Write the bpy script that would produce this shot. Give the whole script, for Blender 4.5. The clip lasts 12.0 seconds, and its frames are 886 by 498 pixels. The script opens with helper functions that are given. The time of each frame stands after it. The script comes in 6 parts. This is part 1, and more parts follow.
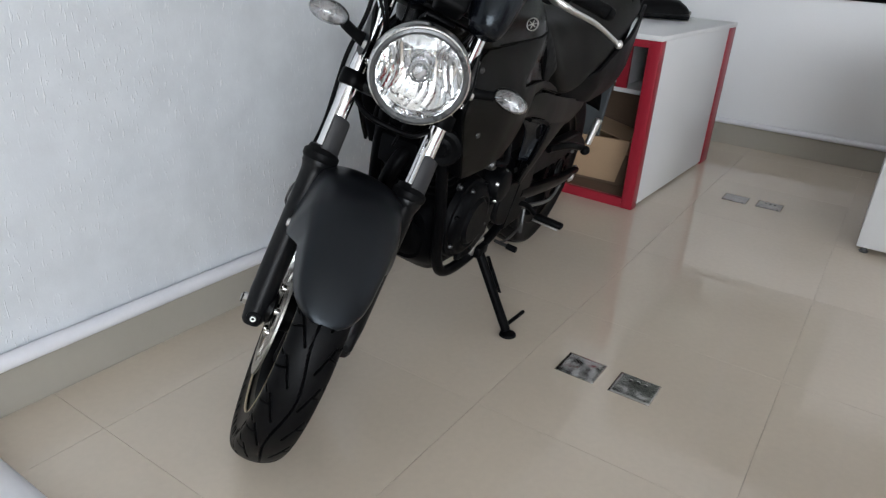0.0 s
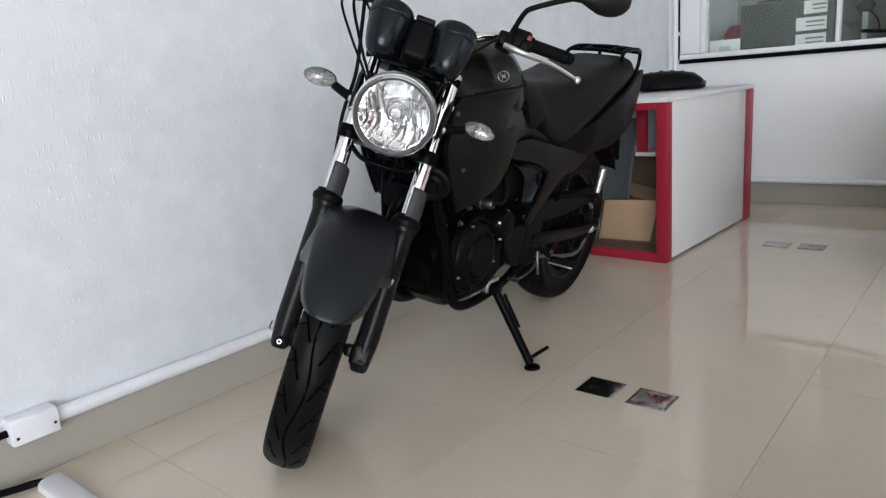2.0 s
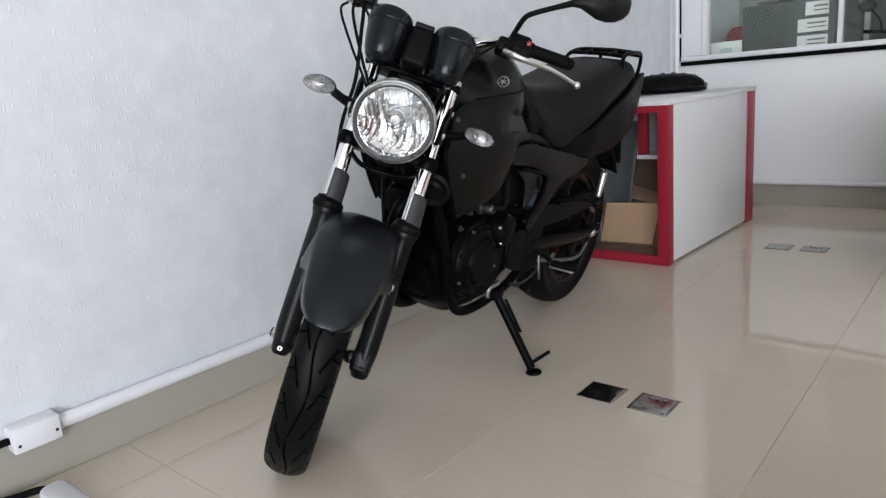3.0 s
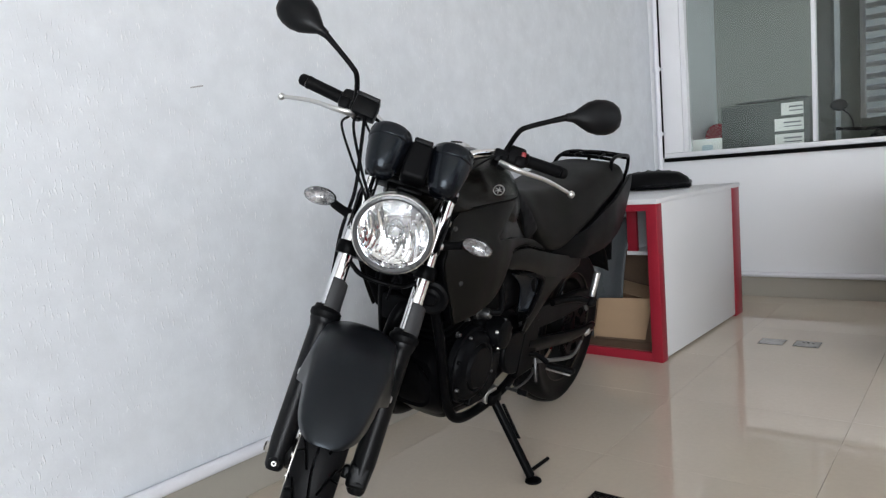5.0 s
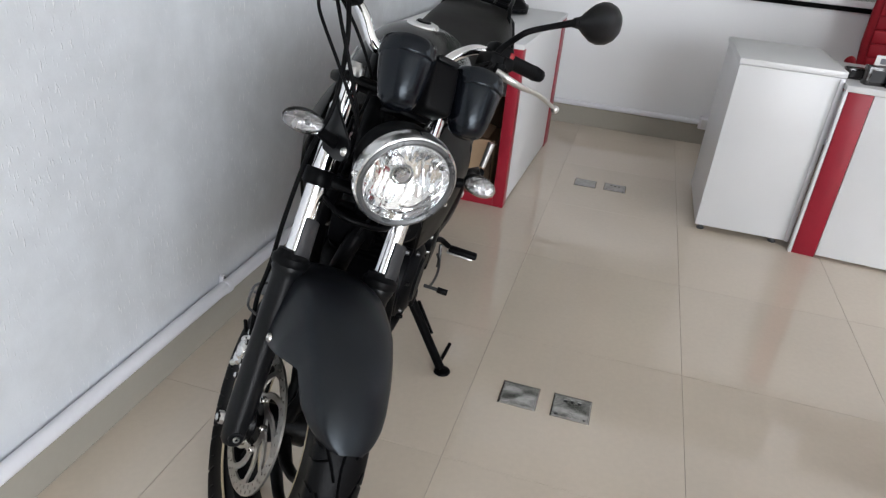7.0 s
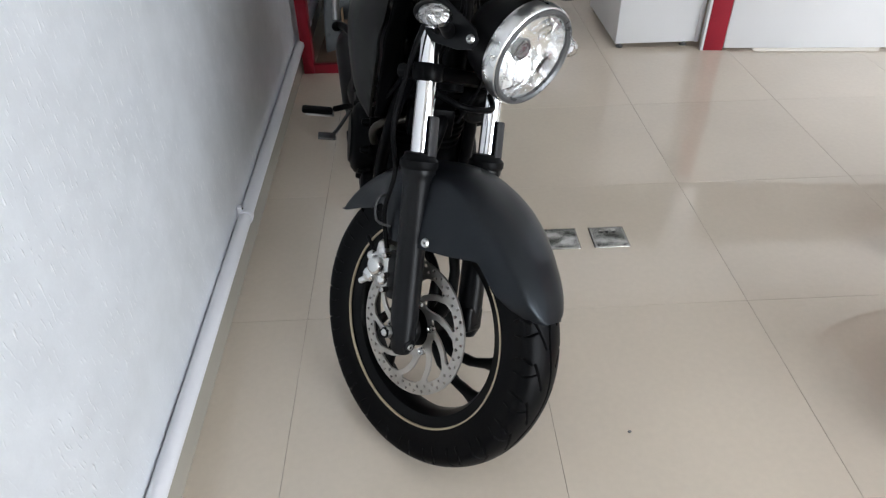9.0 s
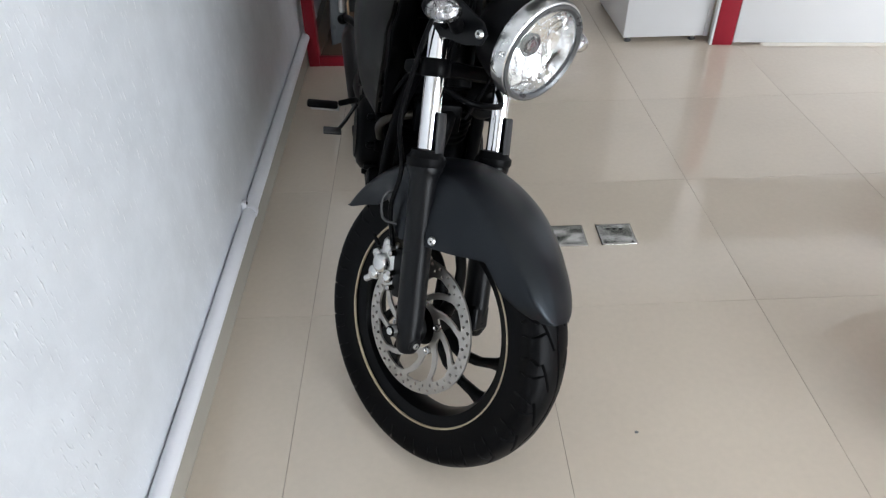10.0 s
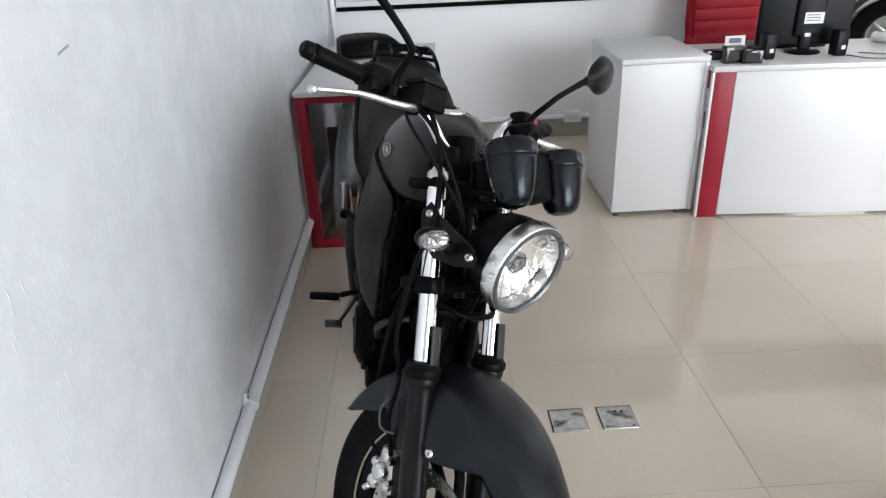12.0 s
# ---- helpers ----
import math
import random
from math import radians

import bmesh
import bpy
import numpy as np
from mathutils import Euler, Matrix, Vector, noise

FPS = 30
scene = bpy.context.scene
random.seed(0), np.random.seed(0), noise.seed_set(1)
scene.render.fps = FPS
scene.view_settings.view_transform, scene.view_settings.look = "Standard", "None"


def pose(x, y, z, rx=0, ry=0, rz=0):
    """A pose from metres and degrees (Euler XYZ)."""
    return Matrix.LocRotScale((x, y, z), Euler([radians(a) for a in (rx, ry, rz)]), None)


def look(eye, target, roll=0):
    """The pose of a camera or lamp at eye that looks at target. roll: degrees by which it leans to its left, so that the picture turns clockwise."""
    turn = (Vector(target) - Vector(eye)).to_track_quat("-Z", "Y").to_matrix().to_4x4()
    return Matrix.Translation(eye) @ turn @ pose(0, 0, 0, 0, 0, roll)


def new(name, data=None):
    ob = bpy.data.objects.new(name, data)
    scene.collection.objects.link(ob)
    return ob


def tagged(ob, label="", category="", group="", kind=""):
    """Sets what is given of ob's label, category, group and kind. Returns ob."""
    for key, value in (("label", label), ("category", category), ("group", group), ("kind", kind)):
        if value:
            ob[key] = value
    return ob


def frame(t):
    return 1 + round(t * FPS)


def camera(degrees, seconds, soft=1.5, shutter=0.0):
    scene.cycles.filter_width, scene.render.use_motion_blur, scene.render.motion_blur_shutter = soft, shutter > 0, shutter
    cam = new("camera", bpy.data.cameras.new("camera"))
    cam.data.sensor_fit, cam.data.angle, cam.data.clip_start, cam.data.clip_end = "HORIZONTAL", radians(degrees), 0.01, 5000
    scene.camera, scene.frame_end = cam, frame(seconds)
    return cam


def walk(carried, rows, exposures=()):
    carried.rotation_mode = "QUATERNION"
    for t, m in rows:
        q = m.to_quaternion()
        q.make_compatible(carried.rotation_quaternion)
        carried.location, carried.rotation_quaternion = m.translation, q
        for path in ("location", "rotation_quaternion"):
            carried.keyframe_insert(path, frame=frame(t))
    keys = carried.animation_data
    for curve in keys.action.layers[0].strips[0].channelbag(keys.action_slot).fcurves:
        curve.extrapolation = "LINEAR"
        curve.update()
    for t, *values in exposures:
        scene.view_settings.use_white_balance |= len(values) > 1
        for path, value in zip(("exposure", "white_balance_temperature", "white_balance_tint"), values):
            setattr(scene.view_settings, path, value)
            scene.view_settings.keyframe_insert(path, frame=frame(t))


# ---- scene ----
cam = camera(66.1, 12.0, soft=1.3)
PATH = [
    (0, (1.459, -0.815, 1.024), (0.479, 0.723, 0.203), 3.9),
    (0.5, (1.576, -0.871, 0.865), (0.403, 0.676, 0.386), -0.2),
    (1, (1.675, -0.893, 0.871), (0.43, 0.619, 0.466), -0.7),
    (1.5, (1.743, -0.9, 0.864), (0.473, 0.576, 0.406), -2.8),
    (2, (1.787, -0.9, 0.857), (0.523, 0.579, 0.391), -4.4),
    (2.5, (1.8, -0.895, 0.86), (0.534, 0.579, 0.388), -4.5),
    (3, (1.791, -0.893, 0.867), (0.52, 0.581, 0.406), -4.7),
    (3.5, (1.786, -0.887, 0.893), (0.498, 0.597, 0.521), -5.1),
    (3.7, (1.785, -0.888, 0.908), (0.492, 0.603, 0.579), -5.5),
    (5.3, (1.752, -0.899, 0.927), (0.511, 0.653, 0.702), -4.2),
    (5.5, (1.706, -0.898, 0.905), (0.485, 0.662, 0.633), -2.3),
    (6, (1.484, -0.908, 0.932), (0.521, 0.796, 0.522), 3.0),
    (6.5, (1.276, -0.915, 1.179), (0.529, 0.779, 0.423), 6.6),
    (7, (1.082, -0.863, 1.251), (0.651, 0.861, 0.334), 5.5),
    (7.5, (0.851, -0.951, 1.266), (0.707, 0.754, 0.23), 5.5),
    (7.7, (0.764, -1.004, 1.282), (0.769, 0.647, 0.153), 4.4),
    (9.3, (0.537, -0.935, 1.272), (0.578, 0.633, 0.032), -1.6),
    (9.5, (0.538, -0.933, 1.278), (0.575, 0.63, 0.031), -1.6),
    (10, (0.535, -0.924, 1.271), (0.574, 0.638, 0.023), -1.1),
    (10.5, (0.532, -0.915, 1.288), (0.564, 0.673, 0.072), -0.9),
    (11, (0.537, -0.901, 1.326), (0.573, 0.767, 0.223), -1.2),
    (11.5, (0.547, -0.898, 1.371), (0.591, 0.85, 0.399), -1.6),
    (12, (0.556, -0.903, 1.394), (0.603, 0.892, 0.513), -2.5),
]
walk(cam, [(t, look(eye, target, roll)) for t, eye, target, roll in PATH], [(0.0, 0.0, 6540, 12.5), (0.6, 0.11, 6580, 13), (2.5, 0.14, 6620, 13.5), (5.5, 0.15, 6640, 13.5), (7.0, 0.22, 6670, 14), (10.0, 0.34, 6480, 12.5), (12.0, 0.39, 6580, 13)])


# ---- world and lights ----
world = bpy.data.worlds.new("sky")
scene.world = world
world.use_nodes = True
wn = world.node_tree.nodes
sky = wn.new("ShaderNodeTexSky")
sky.sky_type, sky.sun_disc = "NISHITA", False
sky.sun_elevation, sky.sun_rotation = radians(55), radians(240)
wn["Background"].inputs["Strength"].default_value = 0.14
world.node_tree.links.new(sky.outputs[0], wn["Background"].inputs["Color"])


def sun_lamp(strength, elevation, bearing):
    data = bpy.data.lights.new("sun", "SUN")
    data.energy, data.angle, data.color = strength, radians(0.5), (1.0, 0.96, 0.9)
    ob = new("sun", data)
    ob.rotation_euler = (radians(90 - elevation), 0, radians(bearing))


def area_lamp(name, eye, target, width, height, watts, color):
    data = bpy.data.lights.new(name, "AREA")
    data.shape, data.size, data.size_y, data.energy, data.color = "RECTANGLE", width, height, watts, color
    ob = new(name, data)
    ob.matrix_basis = look(eye, target)


sun_lamp(4.0, 55, 240)
area_lamp("daylight_front", (4.6, -5.6, 1.60), (3.4, 0.5, 2.3), 5.2, 2.9, 560, (0.865, 0.945, 1.0))
# two fill lamps added on the unseen east side, with no known windows there
area_lamp("side_fill", (6.75, -2.6, 1.70), (0.0, -0.6, 3.6), 3.1, 1.8, 18, (0.91, 0.965, 1.0))
area_lamp("side_fill_north", (6.75, 2.2, 1.70), (0.0, 2.9, 1.5), 2.4, 1.8, 18, (0.91, 0.965, 1.0))
# added fill lamp inside the office; the wall behind it has no opening
area_lamp("office_fill", (5.4, 7.8, 1.9), (2.0, 4.5, 1.0), 2.4, 1.2, 20, (0.97, 1.0, 0.97))

# ---- materials ----


def mat(name, color, rough=0.5, metal=0.0, vary=0.12, scale=6.0, fine=120.0, bump=0.02, coat=0.0, spec=0.5, rough_vary=0.1, stretch=(1, 1, 1), dist=0.002, rand=0.0):
    """A surface with variation at two scales in colour, gloss and relief."""
    m = bpy.data.materials.new(name)
    m.use_nodes = True
    n, l = m.node_tree.nodes, m.node_tree.links
    b = n["Principled BSDF"]
    co = n.new("ShaderNodeTexCoord")
    mp = n.new("ShaderNodeMapping")
    mp.inputs["Scale"].default_value = stretch
    l.new(co.outputs["Object"], mp.inputs["Vector"])
    big, small = n.new("ShaderNodeTexNoise"), n.new("ShaderNodeTexNoise")
    for t, s, d in ((big, scale, 4), (small, fine, 3)):
        t.inputs["Scale"].default_value, t.inputs["Detail"].default_value = s, d
        l.new(mp.outputs[0], t.inputs["Vector"])
    mixn = n.new("ShaderNodeMath")
    mixn.operation = "MULTIPLY_ADD"
    mixn.inputs[1].default_value, mixn.inputs[2].default_value = 0.65, 0.0
    l.new(big.outputs["Fac"], mixn.inputs[0])
    add = n.new("ShaderNodeMath")
    add.operation = "MULTIPLY_ADD"
    add.inputs[1].default_value = 0.35
    l.new(small.outputs["Fac"], add.inputs[0])
    l.new(mixn.outputs[0], add.inputs[2])
    ramp = n.new("ShaderNodeValToRGB")
    lo, hi = [max(0, c * (1 - vary)) for c in color], [min(1, c * (1 + vary)) for c in color]
    ramp.color_ramp.elements[0].position, ramp.color_ramp.elements[1].position = 0.32, 0.68
    ramp.color_ramp.elements[0].color, ramp.color_ramp.elements[1].color = (*lo, 1), (*hi, 1)
    l.new(add.outputs[0], ramp.inputs[0])
    out = ramp.outputs[0]
    if rand:
        info, hsv = n.new("ShaderNodeObjectInfo"), n.new("ShaderNodeHueSaturation")
        rng = n.new("ShaderNodeMapRange")
        rng.inputs["To Min"].default_value, rng.inputs["To Max"].default_value = 1 - rand, 1 + rand
        l.new(info.outputs["Random"], rng.inputs["Value"])
        l.new(rng.outputs[0], hsv.inputs["Value"])
        l.new(out, hsv.inputs["Color"])
        out = hsv.outputs[0]
    l.new(out, b.inputs["Base Color"])
    rr = n.new("ShaderNodeMapRange")
    rr.inputs["To Min"].default_value, rr.inputs["To Max"].default_value = max(0.02, rough - rough_vary), min(1, rough + rough_vary)
    l.new(big.outputs["Fac"], rr.inputs["Value"])
    l.new(rr.outputs[0], b.inputs["Roughness"])
    b.inputs["Metallic"].default_value = metal
    b.inputs["Coat Weight"].default_value = coat
    b.inputs["Coat Roughness"].default_value = 0.08
    b.inputs["Specular IOR Level"].default_value = spec
    if bump:
        bp = n.new("ShaderNodeBump")
        bp.inputs["Strength"].default_value, bp.inputs["Distance"].default_value = bump, dist
        l.new(small.outputs["Fac"], bp.inputs["Height"])
        l.new(bp.outputs[0], b.inputs["Normal"])
    return m


def glass_mat(name, color=(1, 1, 1), rough=0.0, ior=1.45):
    m = bpy.data.materials.new(name)
    m.use_nodes = True
    b = m.node_tree.nodes["Principled BSDF"]
    b.inputs["Base Color"].default_value = (*color, 1)
    b.inputs["Transmission Weight"].default_value = 1.0
    b.inputs["Roughness"].default_value, b.inputs["IOR"].default_value = rough, ior
    return m


def plaster_mat():
    """White paint over a dragged plaster: short upright grooves in a fine grain."""
    m = mat("plaster_paint", (0.690, 0.715, 0.747), 0.42, vary=0.025, scale=1.6, fine=220, bump=0.12, dist=0.001)
    n, l = m.node_tree.nodes, m.node_tree.links
    b = n["Principled BSDF"]
    co, mp = n.new("ShaderNodeTexCoord"), n.new("ShaderNodeMapping")
    mp.inputs["Scale"].default_value = (1, 140, 36)
    l.new(co.outputs["Object"], mp.inputs["Vector"])
    t = n.new("ShaderNodeTexNoise")
    t.inputs["Scale"].default_value, t.inputs["Detail"].default_value, t.inputs["Roughness"].default_value = 1.0, 2, 0.45
    l.new(mp.outputs[0], t.inputs["Vector"])
    r = n.new("ShaderNodeValToRGB")
    r.color_ramp.elements[0].position, r.color_ramp.elements[1].position = 0.61, 0.74
    l.new(t.outputs["Fac"], r.inputs[0])
    zone, zr, mul = n.new("ShaderNodeTexNoise"), n.new("ShaderNodeMapRange"), n.new("ShaderNodeMath")
    zone.inputs["Scale"].default_value, zone.inputs["Detail"].default_value = 5.0, 3
    l.new(co.outputs["Object"], zone.inputs["Vector"])
    zr.inputs["From Min"].default_value, zr.inputs["From Max"].default_value = 0.36, 0.60
    l.new(zone.outputs["Fac"], zr.inputs["Value"])
    mul.operation = "MULTIPLY"
    l.new(r.outputs[0], mul.inputs[0])
    l.new(zr.outputs[0], mul.inputs[1])
    bp = n.new("ShaderNodeBump")
    bp.inputs["Strength"].default_value, bp.inputs["Distance"].default_value = 0.64, 0.0026
    l.new(mul.outputs[0], bp.inputs["Height"])
    old = b.inputs["Normal"].links[0].from_socket
    l.new(old, bp.inputs["Normal"])
    l.new(bp.outputs[0], b.inputs["Normal"])
    # proud strokes coloured lighter for the light they catch; broad patches differ a little
    half, lift = n.new("ShaderNodeMath"), n.new("ShaderNodeMix")
    half.operation = "MULTIPLY"
    half.inputs[1].default_value = 0.66
    l.new(mul.outputs[0], half.inputs[0])
    lift.data_type = "RGBA"
    lift.inputs["B"].default_value = (0.93, 0.935, 0.94, 1)
    patch, pr, tone = n.new("ShaderNodeTexNoise"), n.new("ShaderNodeMapRange"), n.new("ShaderNodeHueSaturation")
    patch.inputs["Scale"].default_value, patch.inputs["Detail"].default_value, patch.inputs["Roughness"].default_value = 9.0, 6, 0.6
    pr.inputs["From Min"].default_value, pr.inputs["From Max"].default_value = 0.3, 0.7
    pr.inputs["To Min"].default_value, pr.inputs["To Max"].default_value = 0.925, 1.06
    l.new(co.outputs["Object"], patch.inputs["Vector"])
    l.new(patch.outputs["Fac"], pr.inputs["Value"])
    l.new(pr.outputs[0], tone.inputs["Value"])
    l.new(b.inputs["Base Color"].links[0].from_socket, tone.inputs["Color"])
    l.new(half.outputs[0], lift.inputs["Factor"])
    l.new(tone.outputs[0], lift.inputs["A"])
    l.new(lift.outputs["Result"], b.inputs["Base Color"])
    return m


PLASTER = plaster_mat()
WALL_PAINT = mat("wall_paint", (0.81, 0.815, 0.83), 0.5, vary=0.03, scale=1.2, fine=160, bump=0.06)
CEIL_PAINT = mat("ceiling_paint", (0.86, 0.86, 0.855), 0.7, vary=0.02)
TILE = mat("polished_porcelain", (0.600, 0.522, 0.430), 0.045, vary=0.05, scale=2.2, fine=60, bump=0.003, rough_vary=0.02, rand=0.014, spec=0.60)
GROUT = mat("grout", (0.51, 0.45, 0.38), 0.85, vary=0.2, scale=30)
# the floor's porcelain again, its colour darkened for the shade along the walls
SKIRT_SHADED = mat("shaded_skirting_porcelain", (0.37, 0.345, 0.30), 0.16, vary=0.025, scale=2.2, fine=60, bump=0.004, rough_vary=0.03)
PVC = mat("white_pvc", (0.76, 0.76, 0.80), 0.35, vary=0.03, scale=8, bump=0.01)
LAMINATE = mat("white_laminate", (0.66, 0.66, 0.665), 0.33, vary=0.02, scale=3, fine=200, bump=0.01)
RED_LAM = mat("red_laminate", (0.29, 0.017, 0.031), 0.34, vary=0.08, scale=5, bump=0.01, spec=0.22)
CARDBOARD = mat("cardboard", (0.40, 0.27, 0.165), 0.85, vary=0.035, scale=8, fine=90, bump=0.08, stretch=(1, 1, 2))
# brown board, dark enough to carry the shade inside the open desk
SHADE_BROWN_BOARD = mat("shade_brown_board", (0.125, 0.078, 0.050), 0.8, vary=0.15, scale=5, fine=90, bump=0.06)
ALU_WHITE = mat("white_window_frame", (0.80, 0.80, 0.82), 0.35, vary=0.03, bump=0.0)
STRIP_BLACK = mat("strip_black", (0.003, 0.003, 0.003), 0.7, vary=0.2, spec=0.05)
STEEL_PLATE = mat("polished_steel", (0.46, 0.45, 0.435), 0.22, 1.0, vary=0.06, scale=14, fine=300, bump=0.015, rough_vary=0.06)
WAVY_STEEL = mat("wavy_polished_steel", (0.42, 0.41, 0.39), 0.16, 1.0, vary=0.22, scale=22, fine=48, bump=0.08, dist=0.0010, rough_vary=0.04)
HALL_PAINT = mat("hall_paint", (0.78, 0.775, 0.76), 0.6, vary=0.05, scale=1.0)
DARK_SLOT = mat("dark_recess", (0.02, 0.02, 0.02), 0.7, vary=0.2)
GLASS = glass_mat("window_glass", (0.72, 0.77, 0.74))
OFFICE_WALL = mat("office_wall_paint", (0.22, 0.235, 0.215), 0.7, vary=0.04, scale=1.0)

TYRE = mat("tyre_rubber", (0.0030, 0.0030, 0.0034), 0.42, vary=0.25, scale=14, fine=260, bump=0.10, dist=0.001, spec=0.08)
BLACK_WHEEL = mat("black_wheel_paint", (0.0028, 0.0028, 0.0030), 0.32, vary=0.2, scale=10, bump=0.02, coat=0.05, spec=0.1)
MATT_BLACK = mat("matt_black_paint", (0.0042, 0.0045, 0.0052), 0.33, vary=0.18, scale=9, fine=420, bump=0.05, dist=0.0006, rough_vary=0.06, spec=0.18)
FENDER_BLACK = mat("satin_black_fender", (0.0062, 0.0068, 0.0084), 0.31, vary=0.14, scale=6, fine=420, bump=0.05, dist=0.0006, rough_vary=0.05, spec=0.28)
POD_BLACK = mat("smooth_black_plastic", (0.0028, 0.0034, 0.0052), 0.20, vary=0.14, scale=8, fine=420, bump=0.03, dist=0.0006, rough_vary=0.04, spec=0.28)
# blue of the reflected sky put into the gloss colour of both plastics
for m in (FENDER_BLACK, POD_BLACK):
    m.node_tree.nodes["Principled BSDF"].inputs["Specular Tint"].default_value = (0.82, 0.92, 1.0, 1)
BLACK_PLASTIC = mat("black_plastic", (0.0034, 0.0034, 0.0038), 0.45, vary=0.2, scale=12, fine=380, bump=0.08, dist=0.0006, spec=0.07)
GLOSS_TANK = mat("dark_brown_black_paint", (0.0055, 0.0048, 0.0039), 0.22, vary=0.12, scale=6, fine=300, bump=0.006, coat=0.0, spec=0.20, rough_vary=0.04)
SATIN_PANEL = mat("satin_dark_panel", (0.0046, 0.0041, 0.0034), 0.40, vary=0.14, scale=7, fine=300, bump=0.03, dist=0.0006, spec=0.14)
KNEE_GLOSS = mat("semi_gloss_dark_panel", (0.0062, 0.0055, 0.0046), 0.20, vary=0.14, scale=7, fine=300, bump=0.01, dist=0.0006, spec=0.07)
SEAT_VINYL = mat("black_seat_vinyl", (0.0062, 0.0056, 0.0049), 0.52, vary=0.15, scale=9, fine=520, bump=0.22, dist=0.0008, spec=0.13)
ENGINE_BLACK = mat("black_engine_paint", (0.0018, 0.0018, 0.0021), 0.36, vary=0.25, scale=18, fine=260, bump=0.08, spec=0.04)
COVER_BLACK = mat("black_cover_paint", (0.0020, 0.0021, 0.0026), 0.38, vary=0.35, scale=26, fine=260, bump=0.10, spec=0.06)
FRAME_BLACK = mat("black_frame_paint", (0.0020, 0.0020, 0.0023), 0.32, vary=0.2, scale=12, bump=0.03, spec=0.045)
CHROME = mat("chrome", (0.86, 0.86, 0.87), 0.06, 1.0, vary=0.02, scale=20, bump=0.0, rough_vary=0.03)
SATIN_CHROME = mat("satin_chrome", (0.74, 0.74, 0.73), 0.28, 1.0, vary=0.04, scale=20, bump=0.0, rough_vary=0.05)
ALU = mat("cast_aluminium", (0.62, 0.62, 0.61), 0.34, 1.0, vary=0.08, scale=25, fine=320, bump=0.06)
DISC_STEEL = mat("brushed_disc_steel", (0.47, 0.448, 0.415), 0.40, 1.0, vary=0.10, scale=30, fine=500, bump=0.04)
GOLD = mat("gold_pinstripe", (0.48, 0.40, 0.27), 0.4, 0.3, vary=0.1, bump=0.0)
FROST = glass_mat("frosted_lens", (0.94, 0.94, 0.94), 0.08, 1.4)
LENS = glass_mat("clear_lens", (0.97, 0.98, 0.98), 0.02, 1.45)
MIRROR = mat("reflector_chrome", (0.95, 0.95, 0.955), 0.10, 1.0, vary=0.01, bump=0.0, rough_vary=0.02)
RED_PLASTIC = mat("red_plastic", (0.26, 0.015, 0.018), 0.35, vary=0.1)
RED_LENS = mat("red_lens", (0.25, 0.01, 0.012), 0.15, vary=0.1, coat=0.5)
DARK_GREY = mat("dark_grey_plastic", (0.028, 0.028, 0.030), 0.5, vary=0.15, fine=300, bump=0.06, spec=0.3)
DULL_REFLECTOR = mat("dull_reflector", (0.36, 0.36, 0.37), 0.26, 0.9, vary=0.1, scale=40, bump=0.0)
RIM_GREY = mat("grey_lens_edge", (0.09, 0.092, 0.095), 0.30, 0.4, vary=0.1, scale=20, bump=0.0)
BRONZE = mat("dull_bronze", (0.060, 0.052, 0.042), 0.5, 0.8, vary=0.2, scale=20)
DULL_STEEL = mat("dull_steel", (0.085, 0.085, 0.085), 0.42, 0.9, vary=0.15, scale=20, bump=0.04)
GREY_PLASTIC = mat("grey_plastic", (0.10, 0.10, 0.10), 0.5, vary=0.15, bump=0.05)
RED_VINYL = mat("red_leatherette", (0.27, 0.008, 0.016), 0.48, vary=0.12, scale=8, fine=240, bump=0.12, spec=0.18)
PAPER = mat("white_paper", (0.78, 0.77, 0.75), 0.7, vary=0.03, bump=0.0)
INK = mat("grey_print", (0.16, 0.16, 0.18), 0.7, vary=0.2, bump=0.0)
BOX_GREY = mat("grey_green_casing", (0.055, 0.065, 0.060), 0.5, vary=0.08, scale=3)
MONITOR_BLACK = mat("black_monitor_plastic", (0.0045, 0.0045, 0.006), 0.4, vary=0.15, fine=300, bump=0.05, spec=0.15)
SMOKED = mat("grey_smoked_plastic", (0.075, 0.083, 0.088), 0.30, vary=0.12, scale=6, bump=0.02, spec=0.3)
CAR_WHITE = mat("white_car_paint", (0.75, 0.75, 0.74), 0.2, vary=0.02, coat=0.8, bump=0.0)

# ---- mesh helpers ----


def part(name, bm, material, parent=None, label="", m=None, smooth=40, mods=()):
    if m is not None:
        bm.transform(m)
    bmesh.ops.recalc_face_normals(bm, faces=bm.faces)
    me = bpy.data.meshes.new(name)
    bm.to_mesh(me)
    bm.free()
    me.materials.append(material)
    if smooth:
        me.polygons.foreach_set("use_smooth", [True] * len(me.polygons))
        me.set_sharp_from_angle(angle=radians(smooth))
    ob = new(name, me)
    if parent is not None:
        ob.parent = parent
    for kind, a, b in mods:
        md = ob.modifiers.new(kind.lower(), kind)
        if kind == "SOLIDIFY":
            md.thickness, md.offset = a, b
        elif kind == "BEVEL":
            md.width, md.segments, md.limit_method, md.angle_limit = a, b, "ANGLE", radians(42)
    if label:
        ob["label"] = label
    return ob


def thing(name, label, category, m=None, group="", kind=""):
    ob = new(name)
    ob.empty_display_size = 0.05
    if m is not None:
        ob.matrix_basis = m
    return tagged(ob, label, category, group, kind)


